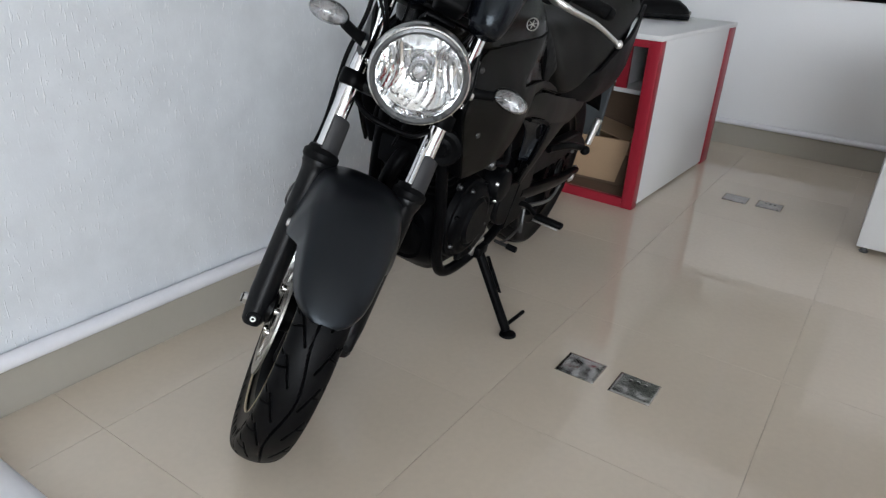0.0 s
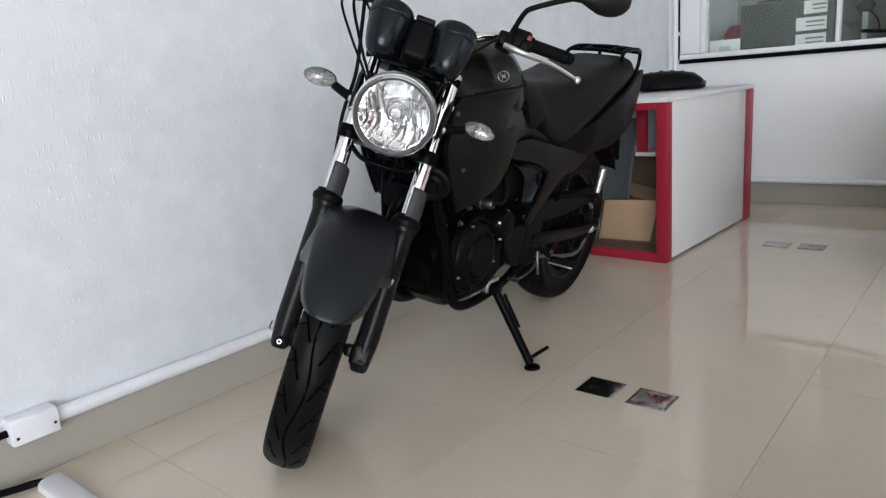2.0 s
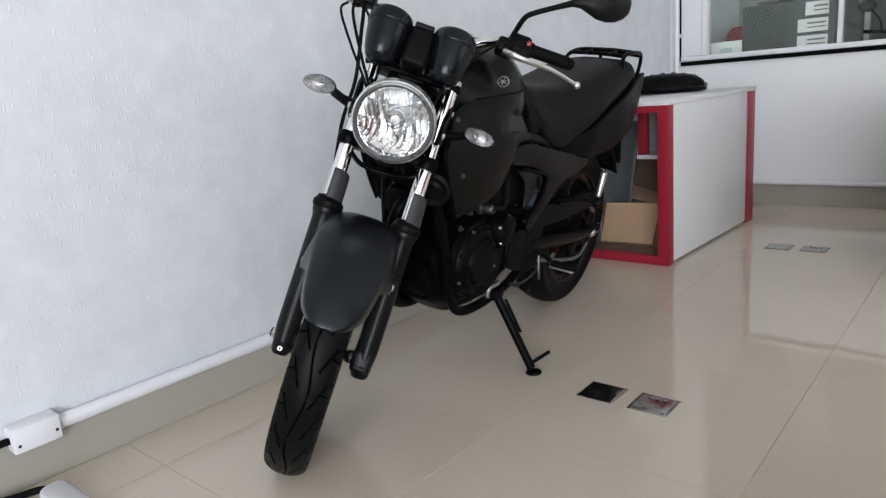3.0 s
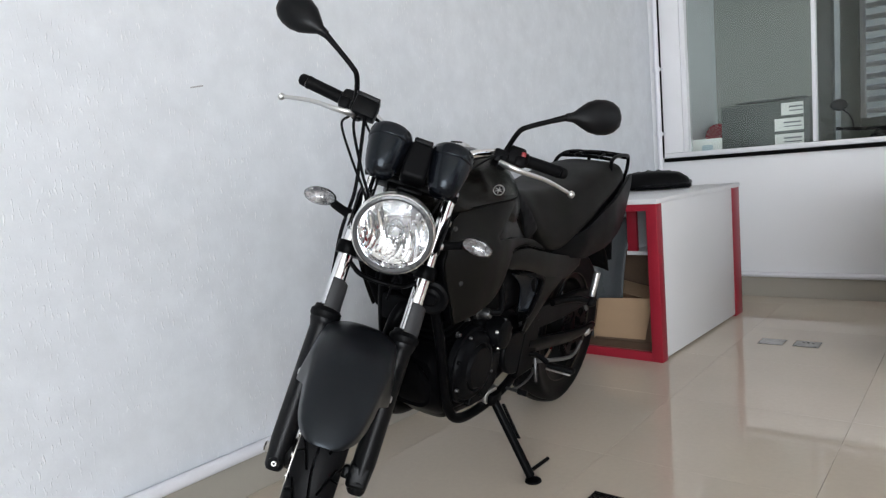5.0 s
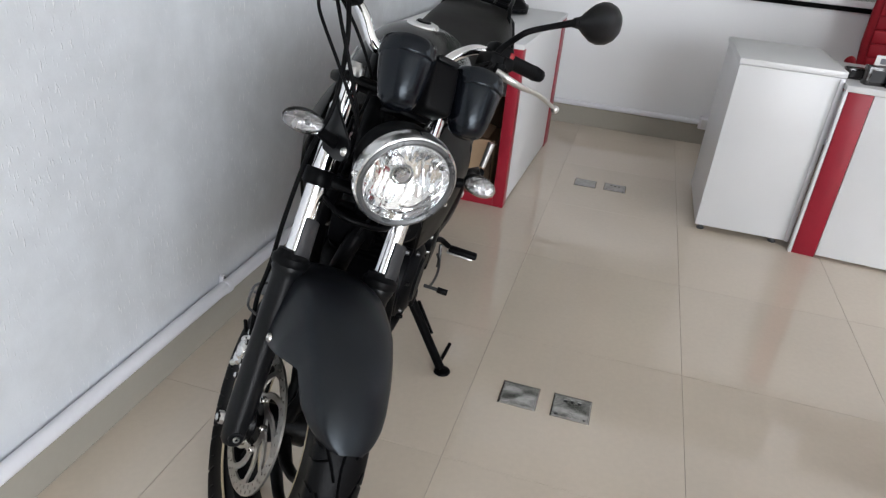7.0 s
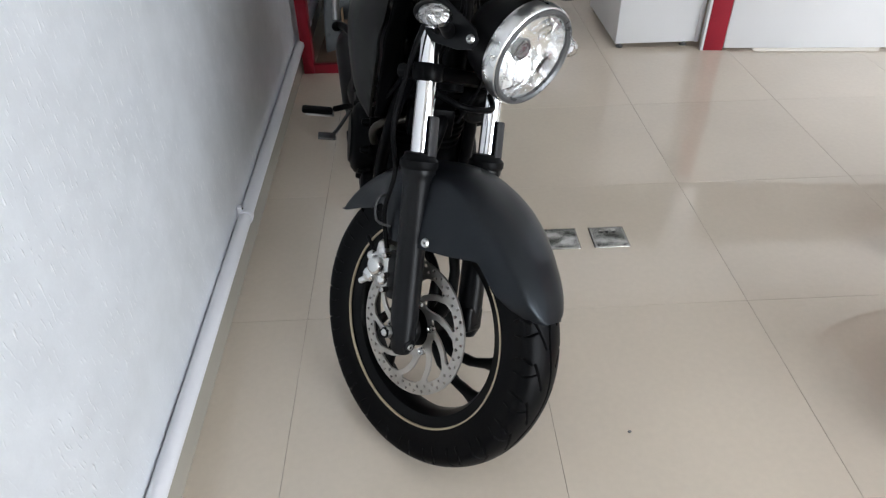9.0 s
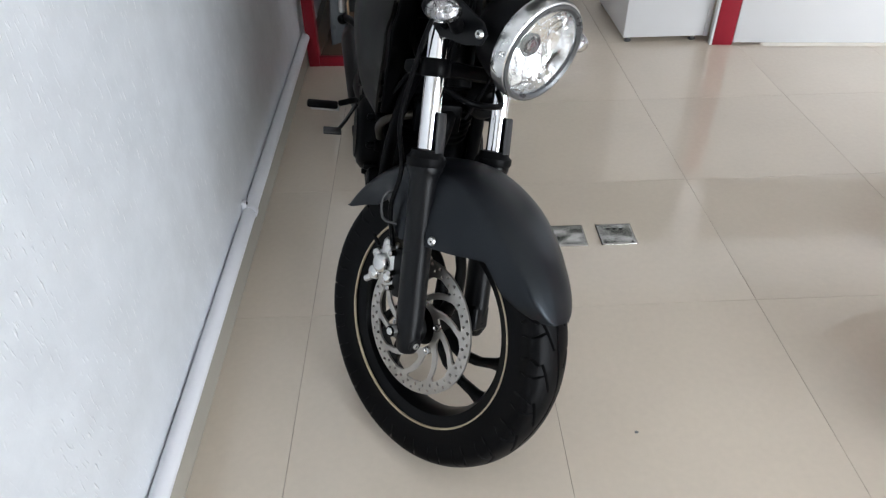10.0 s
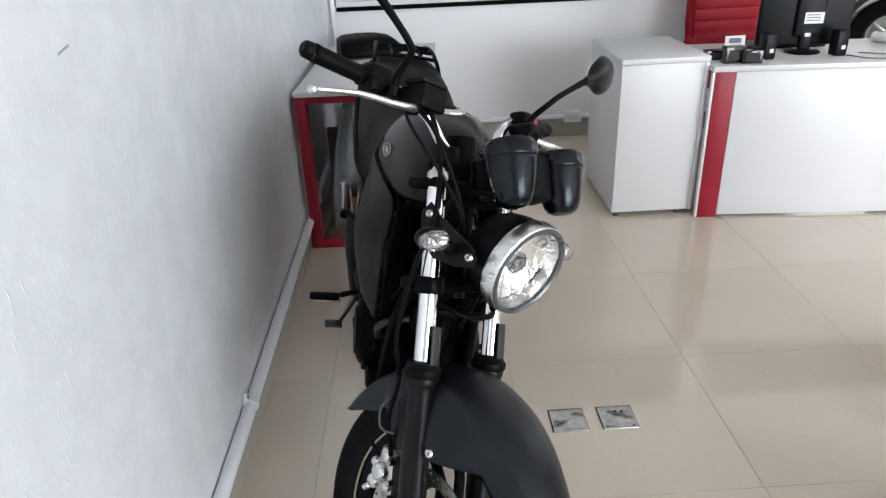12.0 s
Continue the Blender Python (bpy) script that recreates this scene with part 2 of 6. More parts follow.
def box(sx, sy, sz, at=(0, 0, 0), bevel=0.003, seg=2, bm=None, rot=None):
    """A block centred at `at`, with rounded edges; joins bm where given."""
    b = bmesh.new()
    bmesh.ops.create_cube(b, size=1)
    bmesh.ops.scale(b, vec=(sx, sy, sz), verts=b.verts)
    if bevel:
        bmesh.ops.bevel(b, geom=b.edges[:], offset=min(bevel, 0.45 * min(sx, sy, sz)), segments=seg, profile=0.5, affect="EDGES")
    if rot is not None:
        b.transform(rot)
    bmesh.ops.translate(b, vec=at, verts=b.verts)
    return join(bm, b)


def span(x0, x1, y0, y1, z0, z1, bevel=0.003, bm=None):
    return box(x1 - x0, y1 - y0, z1 - z0, ((x0 + x1) / 2, (y0 + y1) / 2, (z0 + z1) / 2), bevel, bm=bm)


def join(bm, b):
    if bm is None:
        return b
    me = bpy.data.meshes.new("tmp")
    b.to_mesh(me)
    b.free()
    bm.from_mesh(me)
    bpy.data.meshes.remove(me)
    return bm


def axis_matrix(p, q):
    p, q = Vector(p), Vector(q)
    return Matrix.Translation(p) @ (q - p).to_track_quat("Z", "Y").to_matrix().to_4x4(), (q - p).length


def lathe(profile, p=(0, 0, 0), q=(0, 0, 1), seg=32, bm=None, closed=False):
    """Turns (radius, distance along p to q) pairs round the line from p towards q."""
    b = bmesh.new()
    rings = []
    for r, z in profile:
        if r < 1e-6:
            rings.append([b.verts.new((0, 0, z))])
        else:
            rings.append([b.verts.new((r * math.cos(2 * math.pi * k / seg), r * math.sin(2 * math.pi * k / seg), z)) for k in range(seg)])
    pairs = list(zip(rings, rings[1:])) + ([(rings[-1], rings[0])] if closed else [])
    for a, c in pairs:
        for k in range(seg):
            j = (k + 1) % seg
            if len(a) == 1 and len(c) == 1:
                continue
            if len(a) == 1:
                b.faces.new((a[0], c[k], c[j]))
            elif len(c) == 1:
                b.faces.new((a[k], a[j], c[0]))
            else:
                b.faces.new((a[k], a[j], c[j], c[k]))
    b.transform(axis_matrix(p, q)[0])
    return join(bm, b)


def rod(p, q, r, seg=20, bm=None, chamfer=0.0015, r2=None):
    length = (Vector(q) - Vector(p)).length
    r2 = r if r2 is None else r2
    c = min(chamfer, 0.4 * min(r, r2), length * 0.3)
    return lathe([(0, 0), (r - c, 0), (r, c), (r2, length - c), (r2 - c, length), (0, length)], p, q, seg, bm)


def smooth_path(points, steps=8):
    """A Catmull-Rom line through the points."""
    pts = [Vector(p) for p in points]
    ext = [2 * pts[0] - pts[1], *pts, 2 * pts[-1] - pts[-2]]
    out = []
    for a, b, c, d in zip(ext, ext[1:], ext[2:], ext[3:]):
        for k in range(steps):
            t = k / steps
            out.append(0.5 * (2 * b + (c - a) * t + (2 * a - 5 * b + 4 * c - d) * t * t + (3 * b - a - 3 * c + d) * t**3))
    return out + [pts[-1]]


def tube(points, r, seg=12, steps=8, bm=None, radii=None, flat=1.0):
    """A round bar along a smooth line through the points; radii: one for each point."""
    path = smooth_path(points, steps) if steps > 1 else [Vector(p) for p in points]
    b = bmesh.new()
    rings, up = [], None
    for k, p in enumerate(path):
        d = (path[min(k + 1, len(path) - 1)] - path[max(k - 1, 0)]).normalized()
        if up is None:
            up = d.orthogonal().normalized()
        up = (up - d * up.dot(d)).normalized()
        side = d.cross(up)
        rad = r if radii is None else float(np.interp(k / (len(path) - 1) * (len(radii) - 1), range(len(radii)), radii))
        rings.append([b.verts.new(p + rad * (math.cos(2 * math.pi * j / seg) * up + flat * math.sin(2 * math.pi * j / seg) * side)) for j in range(seg)])
    for a, c in zip(rings, rings[1:]):
        for j in range(seg):
            b.faces.new((a[j], a[(j + 1) % seg], c[(j + 1) % seg], c[j]))
    b.faces.new(rings[0])
    b.faces.new(rings[-1])
    return join(bm, b)


def loft(sections, bm=None, caps=True):
    """Joins rings of points, all of one count, into a closed skin."""
    b = bmesh.new()
    rings = [[b.verts.new(p) for p in s] for s in sections]
    n = len(rings[0])
    for a, c in zip(rings, rings[1:]):
        for j in range(n):
            b.faces.new((a[j], a[(j + 1) % n], c[(j + 1) % n], c[j]))
    if caps:
        b.faces.new(rings[0])
        b.faces.new(rings[-1])
    return join(bm, b)


def super_ring(x, hw, z0, z1, power=2.6, n=28, top=1.0, y0=0.0, widest=0.5):
    """A rounded cross-section across x: half width hw, from z0 to z1, widest at a share of its height; top narrows its upper part."""
    out = []
    for k in range(n):
        a = 2 * math.pi * k / n
        c, s = math.cos(a), math.sin(a)
        y = math.copysign(abs(c) ** (2 / power), c) * hw
        v = math.copysign(abs(s) ** (2 / power), s)
        zc = z0 + widest * (z1 - z0)
        z = zc + v * ((z1 - zc) if v > 0 else (zc - z0))
        if v > 0:
            y *= 1 + (top - 1) * v
        out.append((x, y0 + y, z))
    return out


def smooth_rows(rows, steps=6):
    """More rows of numbers between the given ones, on smooth curves."""
    arr = [np.array(r, float) for r in rows]
    ext = [2 * arr[0] - arr[1], *arr, 2 * arr[-1] - arr[-2]]
    out = []
    for a, b, c, d in zip(ext, ext[1:], ext[2:], ext[3:]):
        for k in range(steps):
            t = k / steps
            out.append(0.5 * (2 * b + (c - a) * t + (2 * a - 5 * b + 4 * c - d) * t * t + (3 * b - a - 3 * c + d) * t**3))
    return [tuple(float(v) for v in r) for r in out + [arr[-1]]]


def grid_skin(rows, bm=None, wrap=False):
    """An open sheet through rows of points."""
    b = bmesh.new()
    vs = [[b.verts.new(p) for p in r] for r in rows]
    for a, c in zip(vs, vs[1:]):
        for j in range(len(a) - (0 if wrap else 1)):
            k = (j + 1) % len(a)
            b.faces.new((a[j], a[k], c[k], c[j]))
    return join(bm, b)


def plate(outline, depth, cuts=0, shape=None, bm=None):
    """A flat outline in x, z given depth along y; shape(x, y, z) bends it."""
    b = bmesh.new()
    face = b.faces.new([b.verts.new((x, 0, z)) for x, z in outline])
    if cuts:
        bmesh.ops.triangulate(b, faces=[face])
        for _ in range(cuts):
            bmesh.ops.subdivide_edges(b, edges=[e for e in b.edges if e.calc_length() > 0.03], cuts=1, use_grid_fill=True)
            bmesh.ops.triangulate(b, faces=b.faces[:])
    out = bmesh.ops.extrude_face_region(b, geom=b.faces[:])
    bmesh.ops.translate(b, vec=(0, depth, 0), verts=[v for v in out["geom"] if isinstance(v, bmesh.types.BMVert)])
    if shape:
        for v in b.verts:
            v.co = Vector(shape(*v.co))
    return join(bm, b)


def between(front, rear, shape, across=22, steps=7):
    """A curved sheet ruled between two edges given in x, z; shape(x, z, u) gives its y, u running from front to rear."""
    f, r = smooth_rows(front, steps), smooth_rows(rear, steps)
    n = max(len(f), len(r))

    def at(line, t):
        k = t * (len(line) - 1)
        i = min(int(k), len(line) - 2)
        return [line[i][c] + (line[i + 1][c] - line[i][c]) * (k - i) for c in (0, 1)]

    rows = []
    for i in range(n):
        p, q = at(f, i / (n - 1)), at(r, i / (n - 1))
        row = []
        for j in range(across + 1):
            u = j / across
            x, z = p[0] + (q[0] - p[0]) * u, p[1] + (q[1] - p[1]) * u
            row.append((x, shape(x, z, u), z))
        rows.append(row)
    return grid_skin(rows)


def sheet(outline, shape, step=0.022):
    """A curved sheet inside an outline in x, z, cut into small cells; shape(x, z) gives its y."""
    b = bmesh.new()
    b.faces.new([b.verts.new((x, 0, z)) for x, z in outline])
    for axis, k in ((0, 0), (2, 1)):
        lo, hi = min(p[k] for p in outline), max(p[k] for p in outline)
        no = (1, 0, 0) if axis == 0 else (0, 0, 1)
        for j in range(1, int((hi - lo) / step) + 1):
            co = [0, 0, 0]
            co[axis] = lo + j * step
            bmesh.ops.bisect_plane(b, geom=b.verts[:] + b.edges[:] + b.faces[:], dist=1e-6, plane_co=co, plane_no=no)
    for v in b.verts:
        v.co.y = shape(v.co.x, v.co.z)
    return b


def ellipsoid(center, rx, ry, rz, seg=24, bm=None, rot=None, power=1.0):
    b = bmesh.new()
    bmesh.ops.create_uvsphere(b, u_segments=seg, v_segments=seg // 2, radius=1)
    bmesh.ops.scale(b, vec=(rx, ry, rz), verts=b.verts)
    if rot is not None:
        b.transform(rot)
    bmesh.ops.translate(b, vec=center, verts=b.verts)
    return join(bm, b)


def polar_plate(r0, r1, thick, keep, nr=26, na=360):
    """A flat ring in x, z, thick along y, with the cells left out where keep(r, a) is false."""
    b = bmesh.new()
    vs = {}

    def v(i, j):
        key = (i, j % na)
        if key not in vs:
            r, a = r0 + (r1 - r0) * i / nr, 2 * math.pi * (j % na) / na
            vs[key] = b.verts.new((r * math.cos(a), 0, r * math.sin(a)))
        return vs[key]

    for i in range(nr):
        for j in range(na):
            r, a = r0 + (r1 - r0) * (i + 0.5) / nr, 2 * math.pi * (j + 0.5) / na
            if keep(r, a):
                b.faces.new((v(i, j), v(i, j + 1), v(i + 1, j + 1), v(i + 1, j)))
    out = bmesh.ops.extrude_face_region(b, geom=b.faces[:])
    bmesh.ops.translate(b, vec=(0, thick, 0), verts=[g for g in out["geom"] if isinstance(g, bmesh.types.BMVert)])
    bmesh.ops.translate(b, vec=(0, -thick / 2, 0), verts=b.verts)
    return b


def wheel_turn(bm, at):
    """From a lathe round z to a wheel round y, set at its centre."""
    bm.transform(Matrix.Translation(at) @ Matrix.Rotation(radians(-90), 4, "X"))
    return bm

# ---- structure ----
ROOM_X, ROOM_Y0, ROOM_Y1, ROOM_Z = 7.0, -4.6, 3.6, 2.9


def structure(name, bm, material, label, category="wall", smooth=0):
    return tagged(part(name, bm, material, smooth=smooth), label, category, kind="structure")


structure("wall_west", span(-0.15, 0.0, ROOM_Y0 - 0.2, ROOM_Y1 + 4.4, 0, ROOM_Z, 0), PLASTER, "white wall of dragged textured plaster")
b = span(0.0, 0.075, 3.6, 3.72, 0, ROOM_Z, 0)
b = span(0.075, 2.62, 3.6, 3.72, 0, 0.885, 0, b)
b = span(0.075, 2.62, 3.6, 3.72, 2.35, ROOM_Z, 0, b)
b = span(2.62, 2.76, 3.6, 3.72, 0, ROOM_Z, 0, b)
b = span(2.76, 4.9, 3.6, 3.72, 2.35, ROOM_Z, 0, b)
b = span(4.9, ROOM_X, 3.6, 3.72, 0, ROOM_Z, 0, b)
structure("wall_north", b, WALL_PAINT, "white painted inner wall with a window and an open passage")
b = span(-0.15, 2.45, ROOM_Y0 - 0.2, ROOM_Y0, 0, ROOM_Z, 0)
b = span(2.45, ROOM_X, ROOM_Y0 - 0.2, ROOM_Y0, 2.8, ROOM_Z, 0, b)
b = span(6.94, ROOM_X, ROOM_Y0 - 0.2, ROOM_Y0, 0, 2.8, 0, b)
structure("wall_south", b, HALL_PAINT, "white wall round the open shop front")
# unseen east wall; its two openings are made up to go with the fill lamps
b = span(ROOM_X, ROOM_X + 0.2, ROOM_Y0 - 0.2, -4.2, 0, ROOM_Z, 0)
b = span(ROOM_X, ROOM_X + 0.2, -4.2, -1.0, 2.72, ROOM_Z, 0, b)
b = span(ROOM_X, ROOM_X + 0.2, -4.2, -1.0, 0, 0.78, 0, b)
b = span(ROOM_X, ROOM_X + 0.2, -1.0, 1.0, 0, ROOM_Z, 0, b)
b = span(ROOM_X, ROOM_X + 0.2, 1.0, 3.4, 2.72, ROOM_Z, 0, b)
b = span(ROOM_X, ROOM_X + 0.2, 1.0, 3.4, 0, 0.78, 0, b)
b = span(ROOM_X, ROOM_X + 0.2, 3.4, 8.0, 0, ROOM_Z, 0, b)
structure("wall_east", b, HALL_PAINT, "unseen white wall with two openings added behind the fill lamps")
b = span(-0.15, 0.36, 8.0, 8.2, 0, ROOM_Z, 0)
b = span(0.46, 0.64, 7.9, 8.2, 0, ROOM_Z, 0, b)
b = span(0.36, 0.46, 8.0, 8.2, 0, 0.9, 0, b)
b = span(0.64, 1.75, 8.0, 8.2, 0, 1.15, 0, b)
b = span(0.64, 1.75, 8.0, 8.2, 2.55, ROOM_Z, 0, b)
b = span(1.75, ROOM_X + 0.2, 8.0, 8.2, 0, ROOM_Z, 0, b)
structure("wall_office_back", b, OFFICE_WALL, "grey-green wall at the back of the office")
structure("partition_west", span(0.0, 0.70, 5.0, 5.08, 0, ROOM_Z, 0), OFFICE_WALL, "plain grey-green partition in the office", "partition")
structure("partition_east", span(1.32, 2.70, 5.0, 5.08, 0, ROOM_Z, 0), OFFICE_WALL, "plain grey-green partition in the office", "partition")
structure("ceiling", span(-0.15, ROOM_X + 0.2, ROOM_Y0 - 0.2, 8.2, ROOM_Z, ROOM_Z + 0.15, 0), CEIL_PAINT, "plain white ceiling", "ceiling")
structure("ground", span(-60, 60, -120, 60, -0.4, -0.02, 0), mat("concrete_paving", (0.30, 0.29, 0.27), 0.9, vary=0.2, scale=2, fine=80, bump=0.2), "grey concrete paving outside the shop", "ground")
floor = structure("floor", span(-0.15, ROOM_X + 0.2, ROOM_Y0 - 0.2, 8.2, -0.1, -0.004, 0), GROUT, "polished beige porcelain floor with fine joints", "floor")
b = span(0.0, 0.012, ROOM_Y0, 3.588, 0, 0.128, 0.002)
structure("baseboard", b, SKIRT_SHADED, "floor-tile skirting, coloured darker for shade, along the textured wall", "baseboard")
b = span(0.012, 2.62, 3.588, 3.6, 0, 0.128, 0.002)
structure("baseboard_north", b, SKIRT_SHADED, "floor-tile skirting, coloured darker for shade, along the window wall", "baseboard")

# ---- the motorcycle: x ahead, y to its left, z up from where the rear tyre stands ----
BIKE = Matrix.Translation((0.370, 1.410, 0)) @ Matrix.Rotation(radians(-84.5), 4, "Z") @ Matrix.Rotation(radians(-9.9), 4, "X") @ Matrix.Rotation(radians(0.35), 4, "Y")
FRONT = Matrix.Translation((0.375, 1.416, 0)) @ Matrix.Rotation(radians(-85.29), 4, "Z") @ Matrix.Rotation(radians(-10.83), 4, "X") @ Matrix.Rotation(radians(0.35), 4, "Y")
bike = thing("motorcycle", "black naked motorcycle leaning on its side stand, bars turned", "motorcycle", BIKE)
# the steered parts: z along the steering axis, x ahead of it, turned to the left lock
STEER = BIKE.inverted() @ FRONT @ Matrix.Translation((1.464, 0, 0)) @ Matrix.Rotation(radians(-25), 4, "Y") @ Matrix.Rotation(radians(36.0), 4, "Z")
STEER_TOP = STEER @ Matrix.Translation((0, 0, -0.012))
AXLE = (0.013, 0, 0.318)
SIDES = (-1, 1)


def fpart(name, bm, material, parent=None, label="", **k):
    return part(name, bm, material, bike if parent is None else parent, label, STEER, **k)


def tpart(name, bm, material, parent=None, label="", **k):
    return part(name, bm, material, bike if parent is None else parent, label, STEER_TOP, **k)


def bpart(name, bm, material, parent=None, label="", **k):
    return part(name, bm, material, bike if parent is None else parent, label, **k)


def tyre_mesh(radius, half, rim, seg, across, pattern):
    """A tyre round z (turned later), its tread cut by pattern(s, w) in metres of depth."""
    prof = []
    for k in range(across + 1):
        a = math.pi * (k / across)
        w = -half / 0.725 * math.cos(a) * (1 - 0.38 * abs(math.cos(a)) ** 6)
        h = math.sin(a) ** 0.62
        prof.append((rim + (radius - rim) * h, w))
    s = 2 * math.pi * radius / seg
    verts, faces = [], []
    for i in range(seg):
        ang = 2 * math.pi * i / seg
        ca, sa = math.cos(ang), math.sin(ang)
        for r, w in prof:
            d = pattern(i * s, w) if r > rim + 0.45 * (radius - rim) else 0.0
            verts.append(((r - d) * ca, (r - d) * sa, w))
    n = across + 1
    for i in range(seg):
        j = (i + 1) % seg
        for k in range(across):
            faces.append((i * n + k, j * n + k, j * n + k + 1, i * n + k + 1))
        faces.append((i * n + across, j * n + across, j * n, i * n))
    me = bpy.data.meshes.new("tmp")
    me.from_pydata(verts, [], faces)
    b = bmesh.new()
    b.from_mesh(me)
    bpy.data.meshes.remove(me)
    return b


def slash(s, w, s0, w0, s1, w1, width):
    """How deep (0 to 1) a cut from (s0, w0) to (s1, w1) is at (s, w)."""
    dx, dy = s1 - s0, w1 - w0
    t = max(0.0, min(1.0, ((s - s0) * dx + (w - w0) * dy) / (dx * dx + dy * dy)))
    return max(0.0, min(1.0, (width - math.hypot(s - s0 - t * dx, w - w0 - t * dy)) / 0.0016))


def tread(s, w):
    wave = 1.891 / 8
    pitch = 1.891 / 24
    mid = 0.008 * math.sin(2 * math.pi * s / wave)
    d = max(0.0, min(1.0, (0.0021 - abs(w - mid)) / 0.0012))
    v, u = abs(w), (-s + (0 if w > 0 else 0.5 * pitch)) % pitch
    for off in (-pitch, 0, pitch):
        a = u - off
        if -0.01 < a < 0.085:
            d = max(d, slash(a, v, 0.0, 0.017, 0.052, 0.038, 0.0021), slash(a, v, 0.034, 0.030, 0.026, 0.049, 0.0019), slash(a, v, 0.052, 0.044, 0.070, 0.056, 0.0020))
    return 0.0078 * d


def spoke_rim(rim_r, half):
    """The rim of a cast wheel round y."""
    b = lathe([(rim_r - 0.030, -half + 0.010), (rim_r - 0.008, -half + 0.004), (rim_r + 0.006, -half), (rim_r + 0.008, -half + 0.004), (rim_r - 0.006, -half + 0.010), (rim_r - 0.016, -half * 0.5),
               (rim_r - 0.018, half * 0.5), (rim_r - 0.006, half - 0.010), (rim_r + 0.008, half - 0.004), (rim_r + 0.006, half), (rim_r - 0.008, half - 0.004), (rim_r - 0.030, half - 0.010),
               (rim_r - 0.038, half * 0.35), (rim_r - 0.038, -half * 0.35)], seg=72, closed=True)
    return wheel_turn(b, (0, 0, 0))


def spoke_meshes(rim_r, hub_r):
    """Six swept spokes, in three pairs."""
    out = []
    for k in range(3):
        base = math.radians(120 * k)
        for a_in, a_mid, a_out in ((-36, -22, -9), (-66, -52, -40)):
            rows = []
            for r, a, wd, th in ((hub_r - 0.008, a_in, 0.034, 0.016), (0.09, a_in + 4, 0.024, 0.013), (0.13, a_mid, 0.022, 0.012), (0.165, (a_mid + 2 * a_out) / 3, 0.026, 0.012), (rim_r - 0.030, a_out, 0.044, 0.014)):
                ang = base + math.radians(a)
                c, t = Vector((math.cos(ang), 0, math.sin(ang))), Vector((-math.sin(ang), 0, math.cos(ang)))
                p = c * r
                rows.append([p + t * (wd / 2 * math.cos(q)) + Vector((0, th * math.sin(q), 0)) for q in [2 * math.pi * j / 12 for j in range(12)]])
            out.append(loft(rows))
    return out


def hub_mesh(hub_r, hub_half):
    return wheel_turn(lathe([(0.012, -hub_half), (hub_r - 0.004, -hub_half), (hub_r, -hub_half + 0.004), (hub_r - 0.008, 0), (hub_r, hub_half - 0.004), (hub_r - 0.004, hub_half), (0.012, hub_half)], seg=40, closed=True), (0, 0, 0))


def shifted(bm, at):
    bm.transform(Matrix.Translation(at))
    return bm


# front wheel
front_wheel = fpart("front_wheel", shifted(spoke_rim(0.222, 0.040), AXLE), BLACK_WHEEL)
fpart("hub", shifted(hub_mesh(0.042, 0.05), AXLE), BLACK_WHEEL, front_wheel)
for b in spoke_meshes(0.222, 0.042):
    fpart("spoke", shifted(b, AXLE), BLACK_WHEEL, front_wheel)
fpart("tyre", wheel_turn(tyre_mesh(0.301, 0.0495, 0.217, 1200, 150, tread), AXLE), TYRE, front_wheel, "black road tyre with cut zigzag tread")
for s in SIDES:
    fpart("pinstripe", wheel_turn(lathe([(0.2130, s * 0.0395), (0.2160, s * 0.0400), (0.2165, s * 0.0436), (0.2135, s * 0.0432)], seg=90, closed=True), AXLE), GOLD, front_wheel, "thin gold line on the rim")


def disc_keep(r, a):
    if r > 0.1165:
        for n, rr, off in ((36, 0.1235, 0.0), (36, 0.1335, 0.5)):
            st = 2 * math.pi / n
            d = ((a / st + off) % 1.0 - 0.5) * st * r
            if math.hypot(d, r - rr) < 0.0033:
                return False
        return r < 0.1405
    if r < 0.060:
        return True
    st = 2 * math.pi / 10
    u = ((a + (r - 0.060) * 10.0) / st) % 1.0
    lo, hi = 0.26 - 0.18 * (r - 0.060) / 0.056, 0.88
    edge = min(r - 0.060, 0.1165 - r)
    trim = max(0.0, 0.006 - edge) * 20
    return not (lo + trim < u < hi - trim)


b = polar_plate(0.046, 0.141, 0.0045, disc_keep, 48, 600)
b.transform(Matrix.Translation((AXLE[0], -0.056, AXLE[2])))
disc = fpart("brake_disc", b, DISC_STEEL, front_wheel, "drilled steel brake disc with swept slots", smooth=30)
for k in range(6):
    a = 2 * math.pi * k / 6 + 0.2
    p = Vector((AXLE[0] + 0.057 * math.cos(a), -0.056, AXLE[2] + 0.055 * math.sin(a)))
    fpart("disc_bolt", lathe([(0, -0.0075), (0.003, -0.0075), (0.0045, -0.010), (0.0075, -0.010), (0.008, -0.008), (0.008, 0)], p, p + Vector((0, 1, 0)), 14), STEEL_PLATE, disc)
fpart("hub_cap", lathe([(0, 0), (0.030, 0), (0.034, 0.004), (0.036, 0.02), (0.028, 0.026), (0.0, 0.026)], (AXLE[0], -0.088, AXLE[2]), (AXLE[0], 0, AXLE[2]), 28), BLACK_WHEEL, front_wheel)
fpart("axle", rod((AXLE[0], -0.134, AXLE[2]), (AXLE[0], 0.118, AXLE[2]), 0.011), ENGINE_BLACK, front_wheel, "black axle")
fpart("axle_nut", lathe([(0, 0.014), (0.006, 0.014), (0.009, 0.011), (0.0125, 0.009), (0.0135, 0)], (AXLE[0], -0.122, AXLE[2]), (AXLE[0], -1, AXLE[2]), 6), ALU, front_wheel, "bare steel axle nut")

